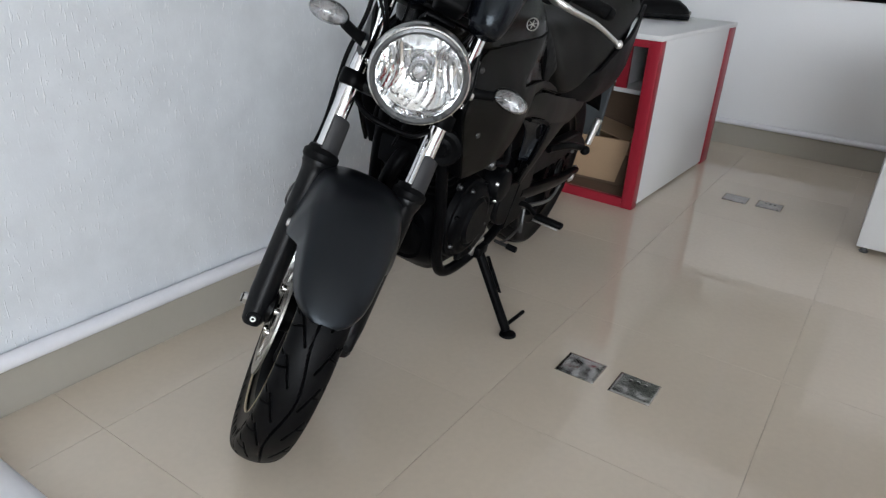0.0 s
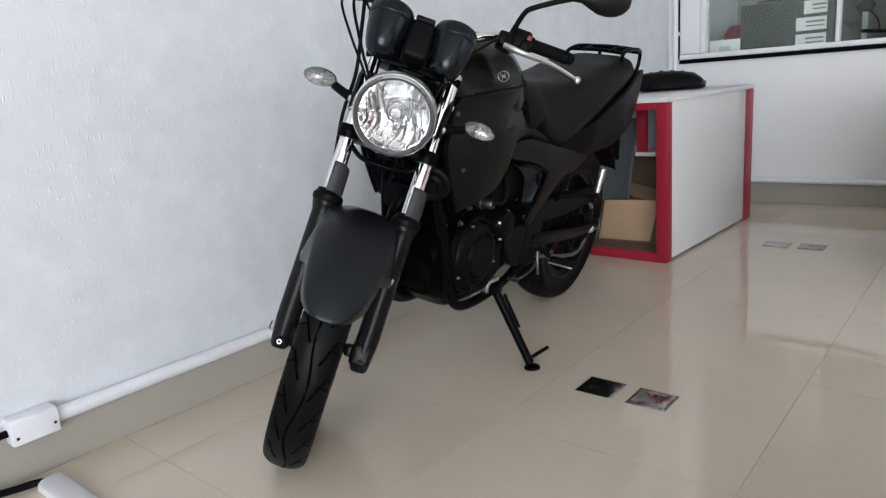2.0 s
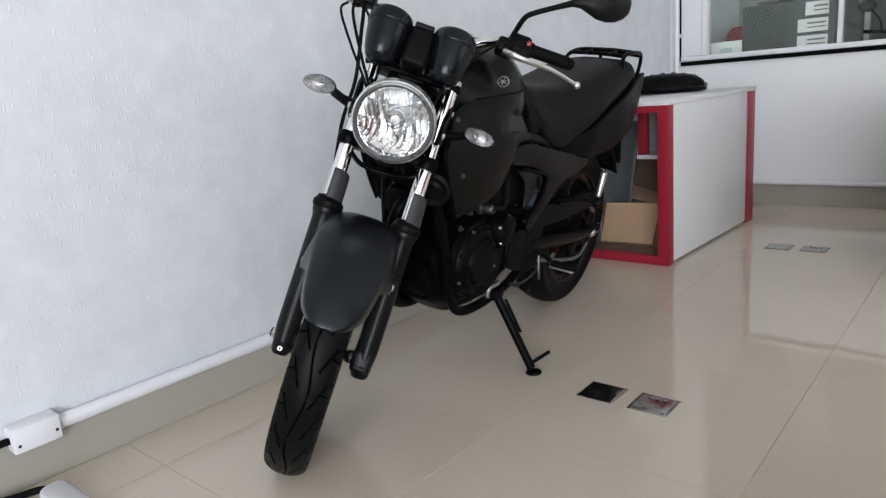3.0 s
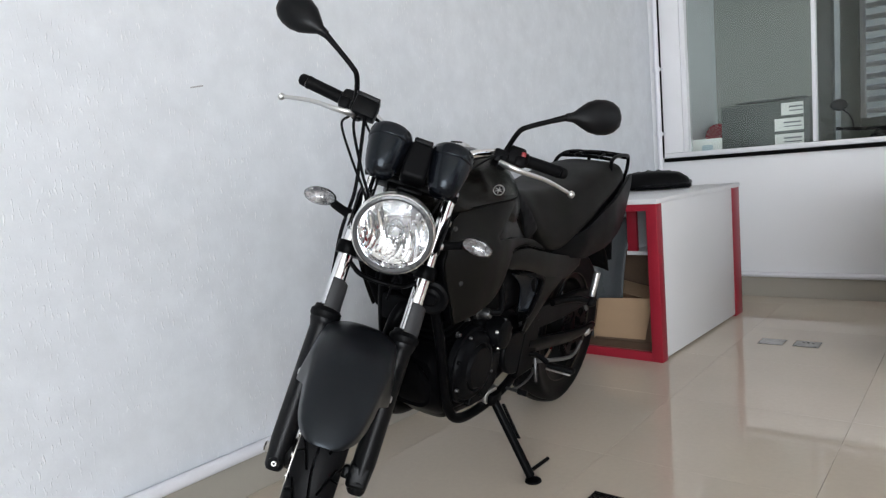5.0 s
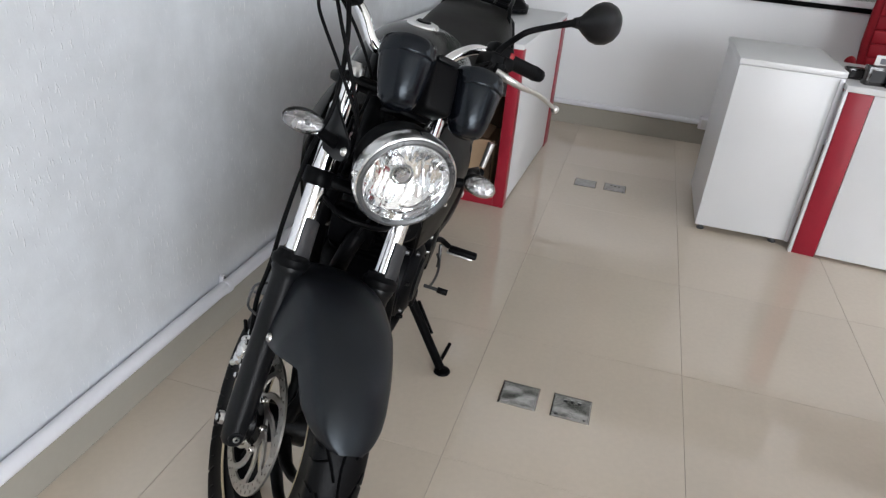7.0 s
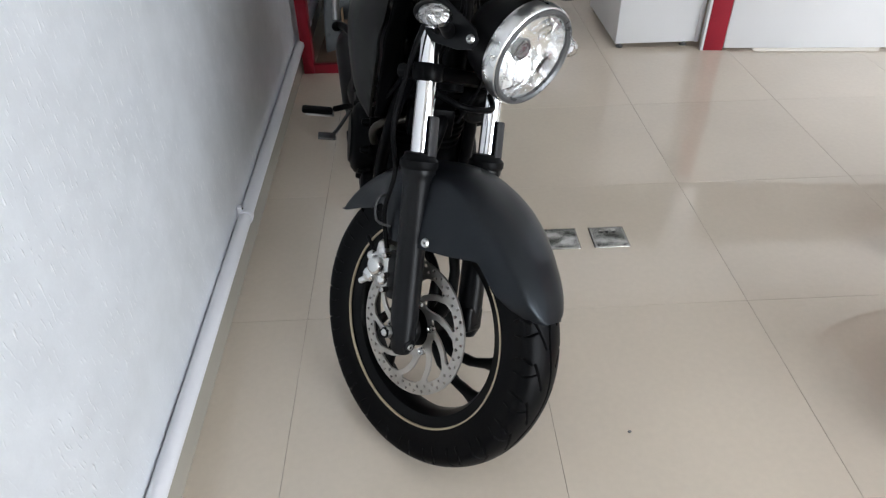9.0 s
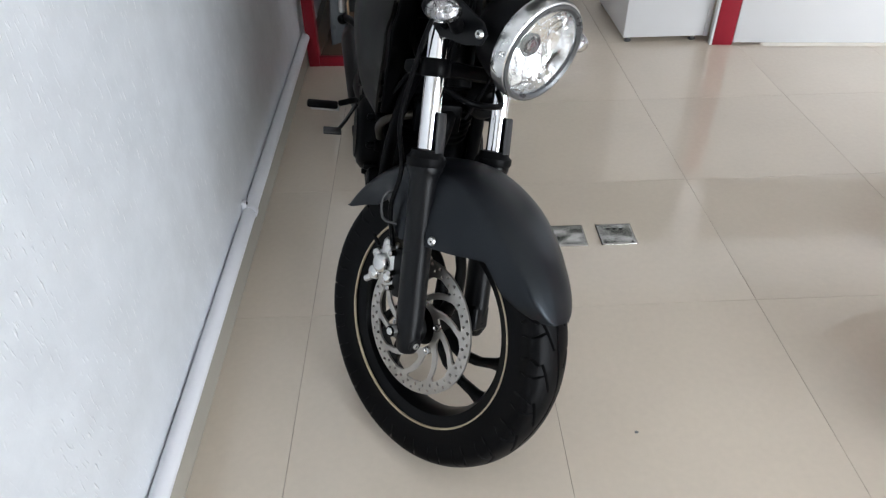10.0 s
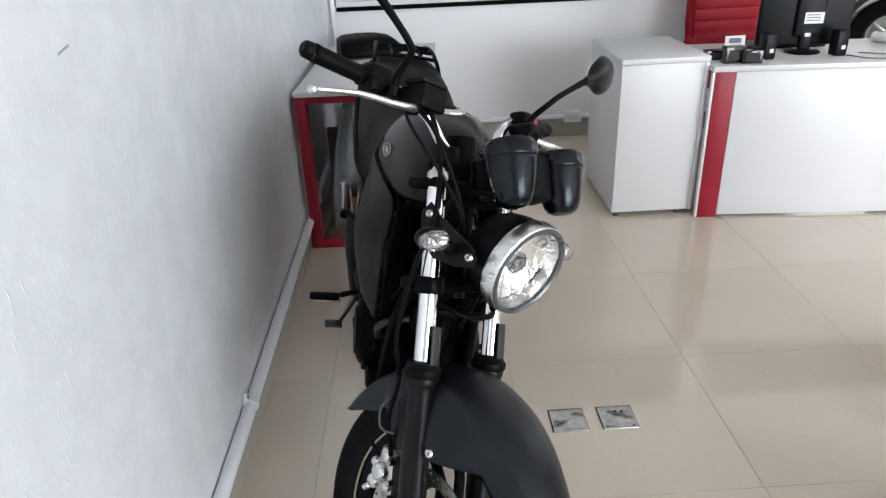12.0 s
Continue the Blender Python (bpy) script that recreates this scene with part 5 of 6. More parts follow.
# tail lamp, rear fender, plate stay
bpart("tail_lamp", loft([super_ring(x, hw, z0, z1, 2.6, 24) for x, hw, z0, z1 in ((-0.33, 0.06, 0.80, 0.87), (-0.42, 0.06, 0.80, 0.88), (-0.455, 0.045, 0.815, 0.87), (-0.462, 0.02, 0.83, 0.86))]), RED_LENS, None, "red tail lamp")
rows = []
for k in range(15):
    a = math.radians(60 + 95 * k / 14)
    rows.append([(0.355 * math.cos(a) - 0.01, y, 0.305 + (0.365 - 0.16 * abs(y / 0.1) ** 2.4 * 0.25) * math.sin(a) + 0.03) for y in np.linspace(-0.085, 0.085, 11)])
bpart("rear_fender", grid_skin(rows), BLACK_PLASTIC, None, "black plastic rear fender", mods=(("SOLIDIFY", 0.004, 0),))
bpart("plate_stay", tube([(-0.33, 0, 0.76), (-0.46, 0, 0.66), (-0.52, 0, 0.50)], 0.02, flat=2.2), BLACK_PLASTIC)
# rear wheel and swingarm
rw = bpart("rear_wheel", shifted(spoke_rim(0.222, 0.052), (0, 0, 0.305)), BLACK_WHEEL)
bpart("hub", shifted(hub_mesh(0.07, 0.06), (0, 0, 0.305)), BLACK_WHEEL, rw)
for b in spoke_meshes(0.222, 0.07):
    bpart("spoke", shifted(b, (0, 0, 0.305)), BLACK_WHEEL, rw)
bpart("tyre", wheel_turn(tyre_mesh(0.309, 0.066, 0.217, 420, 40, lambda s, w: 0.005 * slash((s + (0.06 if w > 0 else 0)) % 0.139, abs(w), 0.02, 0.012, 0.10, 0.052, 0.0034)), (0, 0, 0.305)), TYRE, rw, "wide black rear tyre")
for s in SIDES:
    bpart("pinstripe", wheel_turn(lathe([(0.2130, s * 0.0530), (0.2160, s * 0.0535), (0.2165, s * 0.0578), (0.2135, s * 0.0574)], seg=80, closed=True), (0, 0, 0.305)), BRONZE, rw)
b = polar_plate(0.05, 0.112, 0.006, lambda r, a: r > 0.103 and int(a / (2 * math.pi) * 90) % 2 == 0 or r <= 0.103 and not (0.062 < r < 0.09 and (a * 5 / math.pi) % 2 > 0.9), 18, 360)
b.transform(Matrix.Translation((0, 0.085, 0.305)))
bpart("sprocket", b, FRAME_BLACK, rw, "black rear sprocket", smooth=30)
for s in SIDES:
    b = tube([(0.52, 0.105 * s, 0.375), (0.35, 0.115 * s, 0.350), (0.12, 0.118 * s, 0.315), (-0.07, 0.118 * s, 0.300)], 0.034, 16, radii=[0.044, 0.042, 0.038, 0.030], flat=0.5)
    arm = bpart("swingarm_arm", b, FRAME_BLACK)
    bpart("axle_nut", lathe([(0, 0.014), (0.010, 0.014), (0.014, 0.010), (0.020, 0.004), (0.020, 0.0)], (0, 0.134 * s, 0.305), (0, s, 0.305), 6), ALU, arm)
    bpart("chain_adjuster", box(0.03, 0.012, 0.04, (-0.085, 0.12 * s, 0.300), 0.004), ALU, arm)
b = tube([(0.62, 0.088, 0.455), (0.30, 0.088, 0.430), (0.0, 0.088, 0.418), (-0.105, 0.088, 0.36)], 0.009, 10, flat=0.8)
tube([(0.60, 0.088, 0.345), (0.30, 0.088, 0.26), (0.02, 0.088, 0.195), (-0.08, 0.088, 0.23)], 0.009, 10, bm=b, flat=0.8)
bpart("drive_chain", b, GREY_PLASTIC, None, "dull drive chain")
bpart("chain_guard", plate([(0.50, 0.42), (0.46, 0.495), (0.20, 0.480), (-0.02, 0.466), (-0.14, 0.40), (-0.11, 0.375), (0.0, 0.405), (0.22, 0.405)], 0.034, shape=lambda x, y, z: (x, 0.085 + y, z)), BLACK_PLASTIC, None, "black plastic chain guard", mods=(("BEVEL", 0.005, 2),))
b = lathe([(0.014, 0.0), (0.014, 0.30)], (0.42, 0, 0.40), (0.50, 0, 0.68), 12)
coil = [(0.42 + 0.08 * t / 1.0 + 0.034 * math.cos(t * 34), 0.034 * math.sin(t * 34), 0.42 + 0.24 * t) for t in np.linspace(0, 1, 90)]
tube(coil, 0.0055, 8, 1, b)
bpart("rear_shock", b, FRAME_BLACK)

# pegs, pedals and stand
for s in SIDES:
    b = tube([(0.52, 0.125 * s, 0.36), (0.47, 0.145 * s, 0.345), (0.447, (0.172 if s > 0 else 0.190) * s, 0.320)], 0.009, 12)
    peg = bpart("rider_peg", b, FRAME_BLACK, None, "folding footpeg with rubber sleeve")
    bpart("peg_rubber", box(0.030, 0.092, 0.018, (0.447, (0.222 if s > 0 else 0.240) * s, 0.313), 0.007, rot=None), BLACK_PLASTIC, peg)
    bpart("peg_plate", box(0.024, 0.085, 0.007, (0.447, (0.215 if s > 0 else 0.232) * s, 0.301), 0.003), ALU, peg)
    b = tube([(0.34, 0.125 * s, 0.49), (0.22, 0.155 * s, 0.485), (0.13, 0.175 * s, 0.465)], 0.012, 12)
    hanger = bpart("passenger_peg_bracket", b, FRAME_BLACK)
    bpart("passenger_peg", rod((0.136, 0.189 * s, 0.484), (0.124, 0.196 * s, 0.572), 0.0105, 18, r2=0.0125), ALU, hanger, "folded bare aluminium passenger peg")
    bpart("peg_joint", ellipsoid((0.128, 0.186 * s, 0.458), 0.019, 0.016, 0.016), BLACK_PLASTIC, hanger)
b = tube([(0.505, 0.150, 0.312), (0.547, 0.166, 0.310), (0.60, 0.172, 0.304), (0.655, 0.170, 0.301), (0.69, 0.165, 0.306)], 0.0038, 10)
rod((0.69, 0.15, 0.306), (0.69, 0.20, 0.306), 0.005, 12, b)
shifter = bpart("gear_lever", b, DULL_STEEL, None, "bare steel gear lever")
bpart("toe_rubber", rod((0.69, 0.190, 0.306), (0.69, 0.220, 0.306), 0.009, 14), BLACK_PLASTIC, shifter)
bpart("gear_linkage", tube([(0.500, 0.152, 0.345), (0.506, 0.160, 0.300), (0.502, 0.162, 0.268)], 0.0055, 8), DULL_STEEL, shifter)
b = tube([(0.49, -0.145, 0.34), (0.53, -0.175, 0.305), (0.58, -0.195, 0.305)], 0.0055, 10)
box(0.035, 0.05, 0.008, (0.595, -0.212, 0.307), 0.003, bm=b)
bpart("brake_pedal", b, DULL_STEEL, None, "bare steel rear brake pedal")
# side stand
b = rod((0.720, 0.128, 0.268), (0.712, 0.266, 0.066), 0.0135, 16)
box(0.06, 0.045, 0.035, (0.722, 0.118, 0.278), 0.008, bm=b)
stand = bpart("side_stand", b, FRAME_BLACK, None, "black side stand, folded out")
bpart("stand_foot", lathe([(0, 0.0), (0.023, 0.0), (0.025, 0.004), (0.023, 0.009), (0.012, 0.014), (0, 0.014)], (0.712, 0.276, 0.050), (0.712, 0.19, 0.53), 24), FRAME_BLACK, stand)
bpart("stand_prong", tube([(0.710, 0.260, 0.078), (0.660, 0.266, 0.079), (0.606, 0.272, 0.080)], 0.006, 10), FRAME_BLACK, stand)
coil = [(0.726 + 0.0045 * math.cos(t * 130), 0.150 + 0.062 * t + 0.0045 * math.sin(t * 130), 0.258 - 0.092 * t) for t in np.linspace(0, 1, 200)]
bpart("stand_spring", tube([Vector((p[0] - 0.024, p[1], p[2])) for p in coil], 0.0019, 6, 1), FRAME_BLACK, stand, "dull steel return spring")
bpart("stand_bracket", box(0.07, 0.03, 0.045, (0.725, 0.108, 0.285), 0.008), ALU)

# ---- things along the walls ----
conduit = thing("wall_conduit", "white round cable conduit clamped above the skirting", "conduit", kind="structure")
part("pipe", rod((0.0195, -0.36, 0.136), (0.0195, 3.56, 0.136), 0.0190, 24), PVC, conduit)
for y in (0.702, 2.3):
    b = lathe([(0.0190, 0), (0.0222, 0), (0.0230, 0.002), (0.0230, 0.018), (0.0222, 0.020), (0.0190, 0.020)], (0.0195, y - 0.010, 0.136), (0.0195, y + 1, 0.136), 20, closed=True)
    box(0.014, 0.020, 0.072, (0.008, y, 0.136), 0.004, bm=b)
    clamp = part("clamp", b, PVC, conduit)
    part("screw", lathe([(0, 0.001), (0.003, 0.001), (0.0042, 0.0022), (0.005, 0)], (0.0150, y, 0.165), (1, y, 0.165), 12), DARK_SLOT, clamp, "small dark screw")
back_conduit = thing("wall_conduit", "white round cable conduit below the window wall", "conduit", kind="structure")
part("pipe", rod((0.03, 3.575, 0.142), (2.6, 3.575, 0.142), 0.0165, 20), PVC, back_conduit)
part("riser", rod((0.052, 3.575, 0.142), (0.052, 3.575, 2.88), 0.0165, 20), PVC, back_conduit, "upright white conduit in the corner")
for z in (1.05, 1.47, 2.3):
    b = lathe([(0.0165, 0), (0.0225, 0), (0.0225, 0.026), (0.0165, 0.026)], (0.052, 3.575, z), (0.052, 3.575, z + 1), 20, closed=True)
    box(0.07, 0.02, 0.02, (0.052, 3.59, z + 0.013), 0.004, bm=b)
    part("clamp", b, PVC, back_conduit)
outlet = thing("socket_box", "small white surface socket box on the conduit", "socket box", pose(1.585, 3.572, 0.142))
part("body", box(0.115, 0.045, 0.075, (0, 0, 0), 0.006), PVC, outlet)
part("cover", box(0.085, 0.006, 0.05, (0, -0.024, 0), 0.003), LAMINATE, outlet)

jbox = thing("junction_box", "white plastic junction box with two screws on the conduit", "junction box", pose(0.0, -0.411, 0.140))
part("body", box(0.052, 0.108, 0.064, (0.026, 0, 0), 0.005, 3), PVC, jbox)
part("lid", box(0.006, 0.104, 0.060, (0.053, 0, 0), 0.003), PVC, jbox)
for y, z in ((-0.042, -0.012), (0.042, -0.006)):
    part("screw", lathe([(0, 0.001), (0.0022, 0.001), (0.0034, 0.0022), (0.004, 0)], (0.0557, y, z), (1, y, z), 12), DARK_SLOT, jbox, "small dark screw")
cable = thing("floor_cable", "black cable from the junction box to the floor duct", "cable")
part("cord", tube([(0.028, -0.46, 0.140), (0.028, -0.52, 0.133), (0.032, -0.60, 0.08), (0.04, -0.60, 0.03), (0.055, -0.50, 0.014), (0.075, -0.435, 0.012), (0.12, -0.42, 0.012)], 0.009, 12), BLACK_PLASTIC, cable)
duct = thing("floor_duct", "white rounded cable duct lying on the floor", "cable duct")
rows = []
for x in (0.085, 0.088, 0.6, 1.3):
    q = 0.92 if x == 0.085 else 1.0
    rows.append([(x, -0.415 + 0.032 * q * math.copysign(abs(math.cos(a)) ** 0.7, math.cos(a)), 0.024 * q * max(0.0, math.sin(a)) ** 0.7) for a in np.linspace(0, math.pi, 15)])
part("cover", loft(rows), PVC, duct)

# floor boxes with steel lids
def floor_plate(x0, y0, kind):
    p = thing("floor_socket_plate", "square polished steel floor socket plate", "floor socket", pose(x0, y0, 0), "floor plates")
    # a dented lid: shallow dishes where the caps were pressed, with turned-down edges
    dents = ((-0.022, 0.004, 0.020, -0.0011), (0.030, 0.010, 0.016, 0.0008), (0.012, -0.034, 0.018, -0.0008), (-0.040, -0.036, 0.013, 0.0006)) if kind == "round" else ((0.006, 0.030, 0.022, -0.0010), (0.030, -0.018, 0.016, 0.0009), (-0.028, -0.030, 0.016, -0.0007))
    rows = []
    for i in range(25):
        x = -0.055 + 0.110 * i / 24
        row = []
        for j in range(25):
            y = -0.052 + 0.104 * j / 24
            z = 0.0034 + sum(h * math.exp(-(((x - cx) / r) ** 2 + ((y - cy) / r) ** 2) ** 2) for cx, cy, r, h in dents)
            row.append((x, y, z - (0.0018 if i in (0, 24) or j in (0, 24) else 0.0)))
        rows.append(row)
    part("lid", grid_skin(rows), WAVY_STEEL, p, smooth=60, mods=(("SOLIDIFY", 0.0012, -1),))
    if kind == "slot":
        for cx in (-0.020, 0.0, 0.020):
            part("hole", box(0.0085, 0.0065, 0.0012, (cx, 0.026 - 0.1 * abs(cx), 0.0040), 0.0004, 1), DARK_SLOT, p)
            part("hole_rim", box(0.0095, 0.0022, 0.0012, (cx, 0.0315 - 0.1 * abs(cx), 0.0042), 0.0004, 1), ALU, p)
        for cx in (-0.04, 0.04):
            part("screw", lathe([(0, 0.0006), (0.0025, 0.0006), (0.003, 0)], (cx, -0.042, 0.0042), (cx, -0.042, 1), 12), DARK_SLOT, p)


floor_plate(0.955, 0.709, "round")
floor_plate(1.105, 0.709, "slot")
floor_plate(0.957, 2.522, "round")
floor_plate(1.107, 2.528, "slot")

# ---- white desk with red edges against the textured wall ----
D0, D1, DX, DH = 0.0, 1.12, 0.0, 0.738
desk = thing("reception_desk", "white desk with red edge frame and open front", "desk", pose(0.624, 2.000, 0, 0, 0, -1.95))
part("top", span(-0.606, DX + 0.006, D0 - 0.004, D1 + 0.006, DH - 0.022, DH, 0.003), LAMINATE, desk)
part("side_panel", span(DX - 0.026, DX, D0 + 0.058, D1 - 0.118, 0.012, DH - 0.022, 0.002), LAMINATE, desk)
part("front_post", span(DX - 0.048, DX + 0.003, D0, D0 + 0.058, 0.0, DH - 0.022, 0.003), RED_LAM, desk, "red laminate post")
part("rear_post", span(DX - 0.058, DX + 0.003, D1 - 0.118, D1, 0.0, DH - 0.022, 0.003), RED_LAM, desk, "red laminate post")
part("wall_post", span(-0.604, -0.556, D0, D0 + 0.05, 0.0, DH - 0.022, 0.003), RED_LAM, desk, "red laminate post")
part("top_rail", span(-0.556, DX - 0.048, D0 + 0.002, D0 + 0.03, DH - 0.052, DH - 0.022, 0.002), RED_LAM, desk, "thin red rail")
part("bottom_rail", span(-0.556, DX - 0.048, D0 + 0.002, D0 + 0.03, 0.0, 0.042, 0.002), RED_LAM, desk, "thin red rail")
# inner boards get the dark brown in place of the desk's inner shade
part("bottom_board", span(-0.556, DX - 0.03, D0 + 0.03, D1 - 0.02, 0.010, 0.034, 0.002), SHADE_BROWN_BOARD, desk, "bottom board coloured dark brown for the shade in the desk")
part("shelf", span(-0.252, DX - 0.03, D0 + 0.22, D1 - 0.02, 0.455, 0.475, 0.002), LAMINATE, desk)
part("divider", span(-0.252, -0.232, D0 + 0.24, D1 - 0.02, 0.475, DH - 0.022, 0.002), LAMINATE, desk)
part("divider_edge", span(-0.245, -0.195, D0 + 0.218, D0 + 0.238, 0.475, DH - 0.022, 0.002), RED_LAM, desk, "red edge of the divider")
part("back_panel", span(-0.556, DX - 0.058, D1 - 0.04, D1 - 0.02, 0.034, DH - 0.022, 0.002), SHADE_BROWN_BOARD, desk, "back panel coloured dark brown for the shade in the desk")

carton = thing("cardboard_box", "open brown cardboard box under the desk with its flap hanging", "box", pose(0.36, 2.32, 0.034))
# front panel coloured darker than the carton, as the dark gap round its flap
for nm, q in (("back_panel", (0.32, 0.005, 0.200, 0, 0.13, 0.100)), ("side_panel", (0.005, 0.26, 0.190, -0.160, 0, 0.095)), ("side_panel", (0.005, 0.26, 0.190, 0.160, 0, 0.095)), ("front_panel", (0.31, 0.005, 0.150, 0, -0.130, 0.075)), ("base", (0.31, 0.25, 0.005, 0, 0, 0.003))):
    part(nm, box(*q[:3], q[3:], 0.0015, 1), SHADE_BROWN_BOARD if nm == "front_panel" else CARDBOARD, carton)
part("flap", plate([(-0.155, 0.013), (0.115, 0.017), (0.165, 0.224), (-0.112, 0.213)], 0.004, shape=lambda x, y, z: (x, -0.146 + y - 0.05 * (z - 0.02), z)), CARDBOARD, carton, "tan flap hanging over the front", mods=(("BEVEL", 0.001, 1),))
part("flap", box(0.27, 0.17, 0.004, (-0.020, 0.040, 0.228), 0.0015, 1, rot=pose(0, 0, 0, 6, 12, 0)), CARDBOARD, carton)
tray = thing("brown_board", "dark brown board standing behind the carton", "board", pose(0.34, 2.50, 0.034, 0, 0, -2))
part("panel", box(0.52, 0.03, 0.41, (0, 0, 0.205), 0.003, 1, rot=None), SHADE_BROWN_BOARD, tray)

plastic = thing("plastic_sheet", "dark grey curved plastic sheet leaning inside the desk", "plastic sheet", pose(0.20, 2.17, 0.034, 0, 0, 8))
rows = []
for k in range(15):
    v = k / 14
    rows.append([(-0.085 + 0.23 * u + 0.10 * v * v * (1 - 0.4 * u), 0.06 * math.sin(2.4 * u + 0.4) + 0.05 * v, 0.60 * v - 0.16 * u * (1 - v)  + 0.16 * u * u * (1 - v)) for u in np.linspace(0, 1, 13)])
part("sheet", grid_skin(rows), SMOKED, plastic, smooth=60, mods=(("SOLIDIFY", 0.003, 0),))

# a black top case lid lying on the desk
case = thing("top_case", "black ribbed plastic top case lying on the desk", "luggage case", pose(0.300, 2.86, DH, 0, 0, 12))
rows = []
for x, hw, h in ((-0.160, 0.08, 0.050), (-0.154, 0.125, 0.080), (-0.125, 0.146, 0.094), (-0.04, 0.155, 0.098), (0.05, 0.150, 0.094), (0.115, 0.130, 0.082), (0.155, 0.096, 0.056), (0.178, 0.052, 0.030)):
    rows.append(super_ring(x, hw, 0.004, h + 0.006, 5.0, 28, 0.76, widest=0.30))
part("shell", loft(rows), BLACK_PLASTIC, case, smooth=35)
part("rim", loft([super_ring(x, hw, 0.022, 0.032, 4, 28) for x, hw in ((-0.164, 0.05), (-0.154, 0.105), (-0.118, 0.140), (-0.04, 0.160), (0.05, 0.155), (0.12, 0.135), (0.160, 0.104), (0.180, 0.06))]), MATT_BLACK, case)
part("latch", box(0.03, 0.06, 0.018, (0.168, 0, 0.034), 0.005), GREY_PLASTIC, case)
for x, w, z in ((-0.095, 0.088, 0.094), (-0.040, 0.098, 0.099), (0.015, 0.098, 0.098), (0.070, 0.088, 0.091)):
    part("rib", tube([(x, -w, z - 0.018), (x, -w * 0.5, z), (x, w * 0.5, z), (x, w, z - 0.018)], 0.0045, 10, flat=2.6), BLACK_PLASTIC, case)

# ---- counter with a pedestal cabinet ----
PEDESTAL = pose(1.486, 2.190, 0, 0, 0, 0)
COUNTER = pose(1.468, 2.175, 0, 0, 0, -4.5)
ped = thing("pedestal_cabinet", "white laminate pedestal cabinet on small feet", "cabinet", PEDESTAL)
part("body", span(0.0, 0.398, 0.0, 0.560, 0.026, 0.748, 0.002), LAMINATE, ped)
part("top", span(-0.004, 0.402, -0.008, 0.566, 0.750, 0.775, 0.003), LAMINATE, ped)
part("edge_strip", span(0.382, 0.400, -0.006, -0.001, 0.026, 0.748, 0.001), PVC, ped)
for x in (0.03, 0.34):
    for y in (0.03, 0.52):
        part("foot", lathe([(0, 0), (0.016, 0), (0.018, 0.004), (0.011, 0.008), (0.010, 0.026), (0, 0.026)], (x, y, 0), (x, y, 1), 18), GREY_PLASTIC, ped)
cnt = thing("office_desk", "long white office desk with a red upright stripe", "desk", COUNTER)
part("red_stripe", span(0.432, 0.522, -0.004, 0.022, 0.0, 0.708, 0.002), RED_LAM, cnt, "red laminate upright stripe")
part("edge_strip", span(0.418, 0.430, -0.004, 0.022, 0.0, 0.708, 0.001), LAMINATE, cnt)
part("front_panel", span(0.524, 2.05, -0.004, 0.018, 0.012, 0.708, 0.002), LAMINATE, cnt)
part("end_panel", span(2.04, 2.06, 0.02, 0.55, 0.0, 0.708, 0.002), LAMINATE, cnt)
part("top", span(0.418, 2.08, -0.012, 0.57, 0.710, 0.735, 0.003), LAMINATE, cnt)


def on_counter(x, y, turn=0.0, z=0.735):
    return COUNTER @ pose(x, y, z, 0, 0, turn)


screen = thing("monitor", "black flat monitor seen from behind with a white sticker", "monitor", on_counter(0.905, 0.27, -3))
part("shell", box(0.42, 0.030, 0.32, (0.0, 0.0, 0.195), 0.008, 3), MONITOR_BLACK, screen)
part("back_bulge", box(0.13, 0.030, 0.26, (0.015, -0.018, 0.205), 0.012, 3), MONITOR_BLACK, screen)
part("neck", box(0.055, 0.030, 0.10, (0.01, -0.02, 0.060), 0.010), MONITOR_BLACK, screen)
part("foot", lathe([(0, 0), (0.075, 0), (0.080, 0.004), (0.075, 0.010), (0.035, 0.018), (0, 0.018)], (0.01, -0.01, 0), (0.01, -0.01, 1), 32), MONITOR_BLACK, screen)
part("sticker", box(0.085, 0.002, 0.050, (0.030, -0.0342, 0.160), 0), PAPER, screen, "white sticker with small print")
for k in range(3):
    part("print_line", box(0.060, 0.001, 0.004, (0.026, -0.0358, 0.174 - 0.012 * k), 0), INK, screen)
part("sticker", box(0.026, 0.002, 0.016, (0.012, -0.0362, 0.085), 0), PAPER, screen)
for x, y in ((0.70, 0.14), (1.035, 0.17)):
    sp = thing("desktop_speaker", "small black desktop loudspeaker", "loudspeaker", on_counter(x, y, 6), "desk speakers")
    part("cabinet", box(0.055, 0.065, 0.115, (0, 0, 0.0575), 0.008, 2, rot=None), MONITOR_BLACK, sp)
    part("label", box(0.018, 0.001, 0.018, (0.005, -0.0332, 0.04), 0), PAPER, sp)
kb = thing("keyboard", "black computer keyboard on the desk", "keyboard", on_counter(0.86, 0.44, 3))
part("case", box(0.44, 0.14, 0.018, (0, 0, 0.010), 0.005), MONITOR_BLACK, kb)
for r in range(4):
    part("key_row", box(0.41, 0.022, 0.006, (0, -0.045 + 0.030 * r, 0.021), 0.002), GREY_PLASTIC, kb)
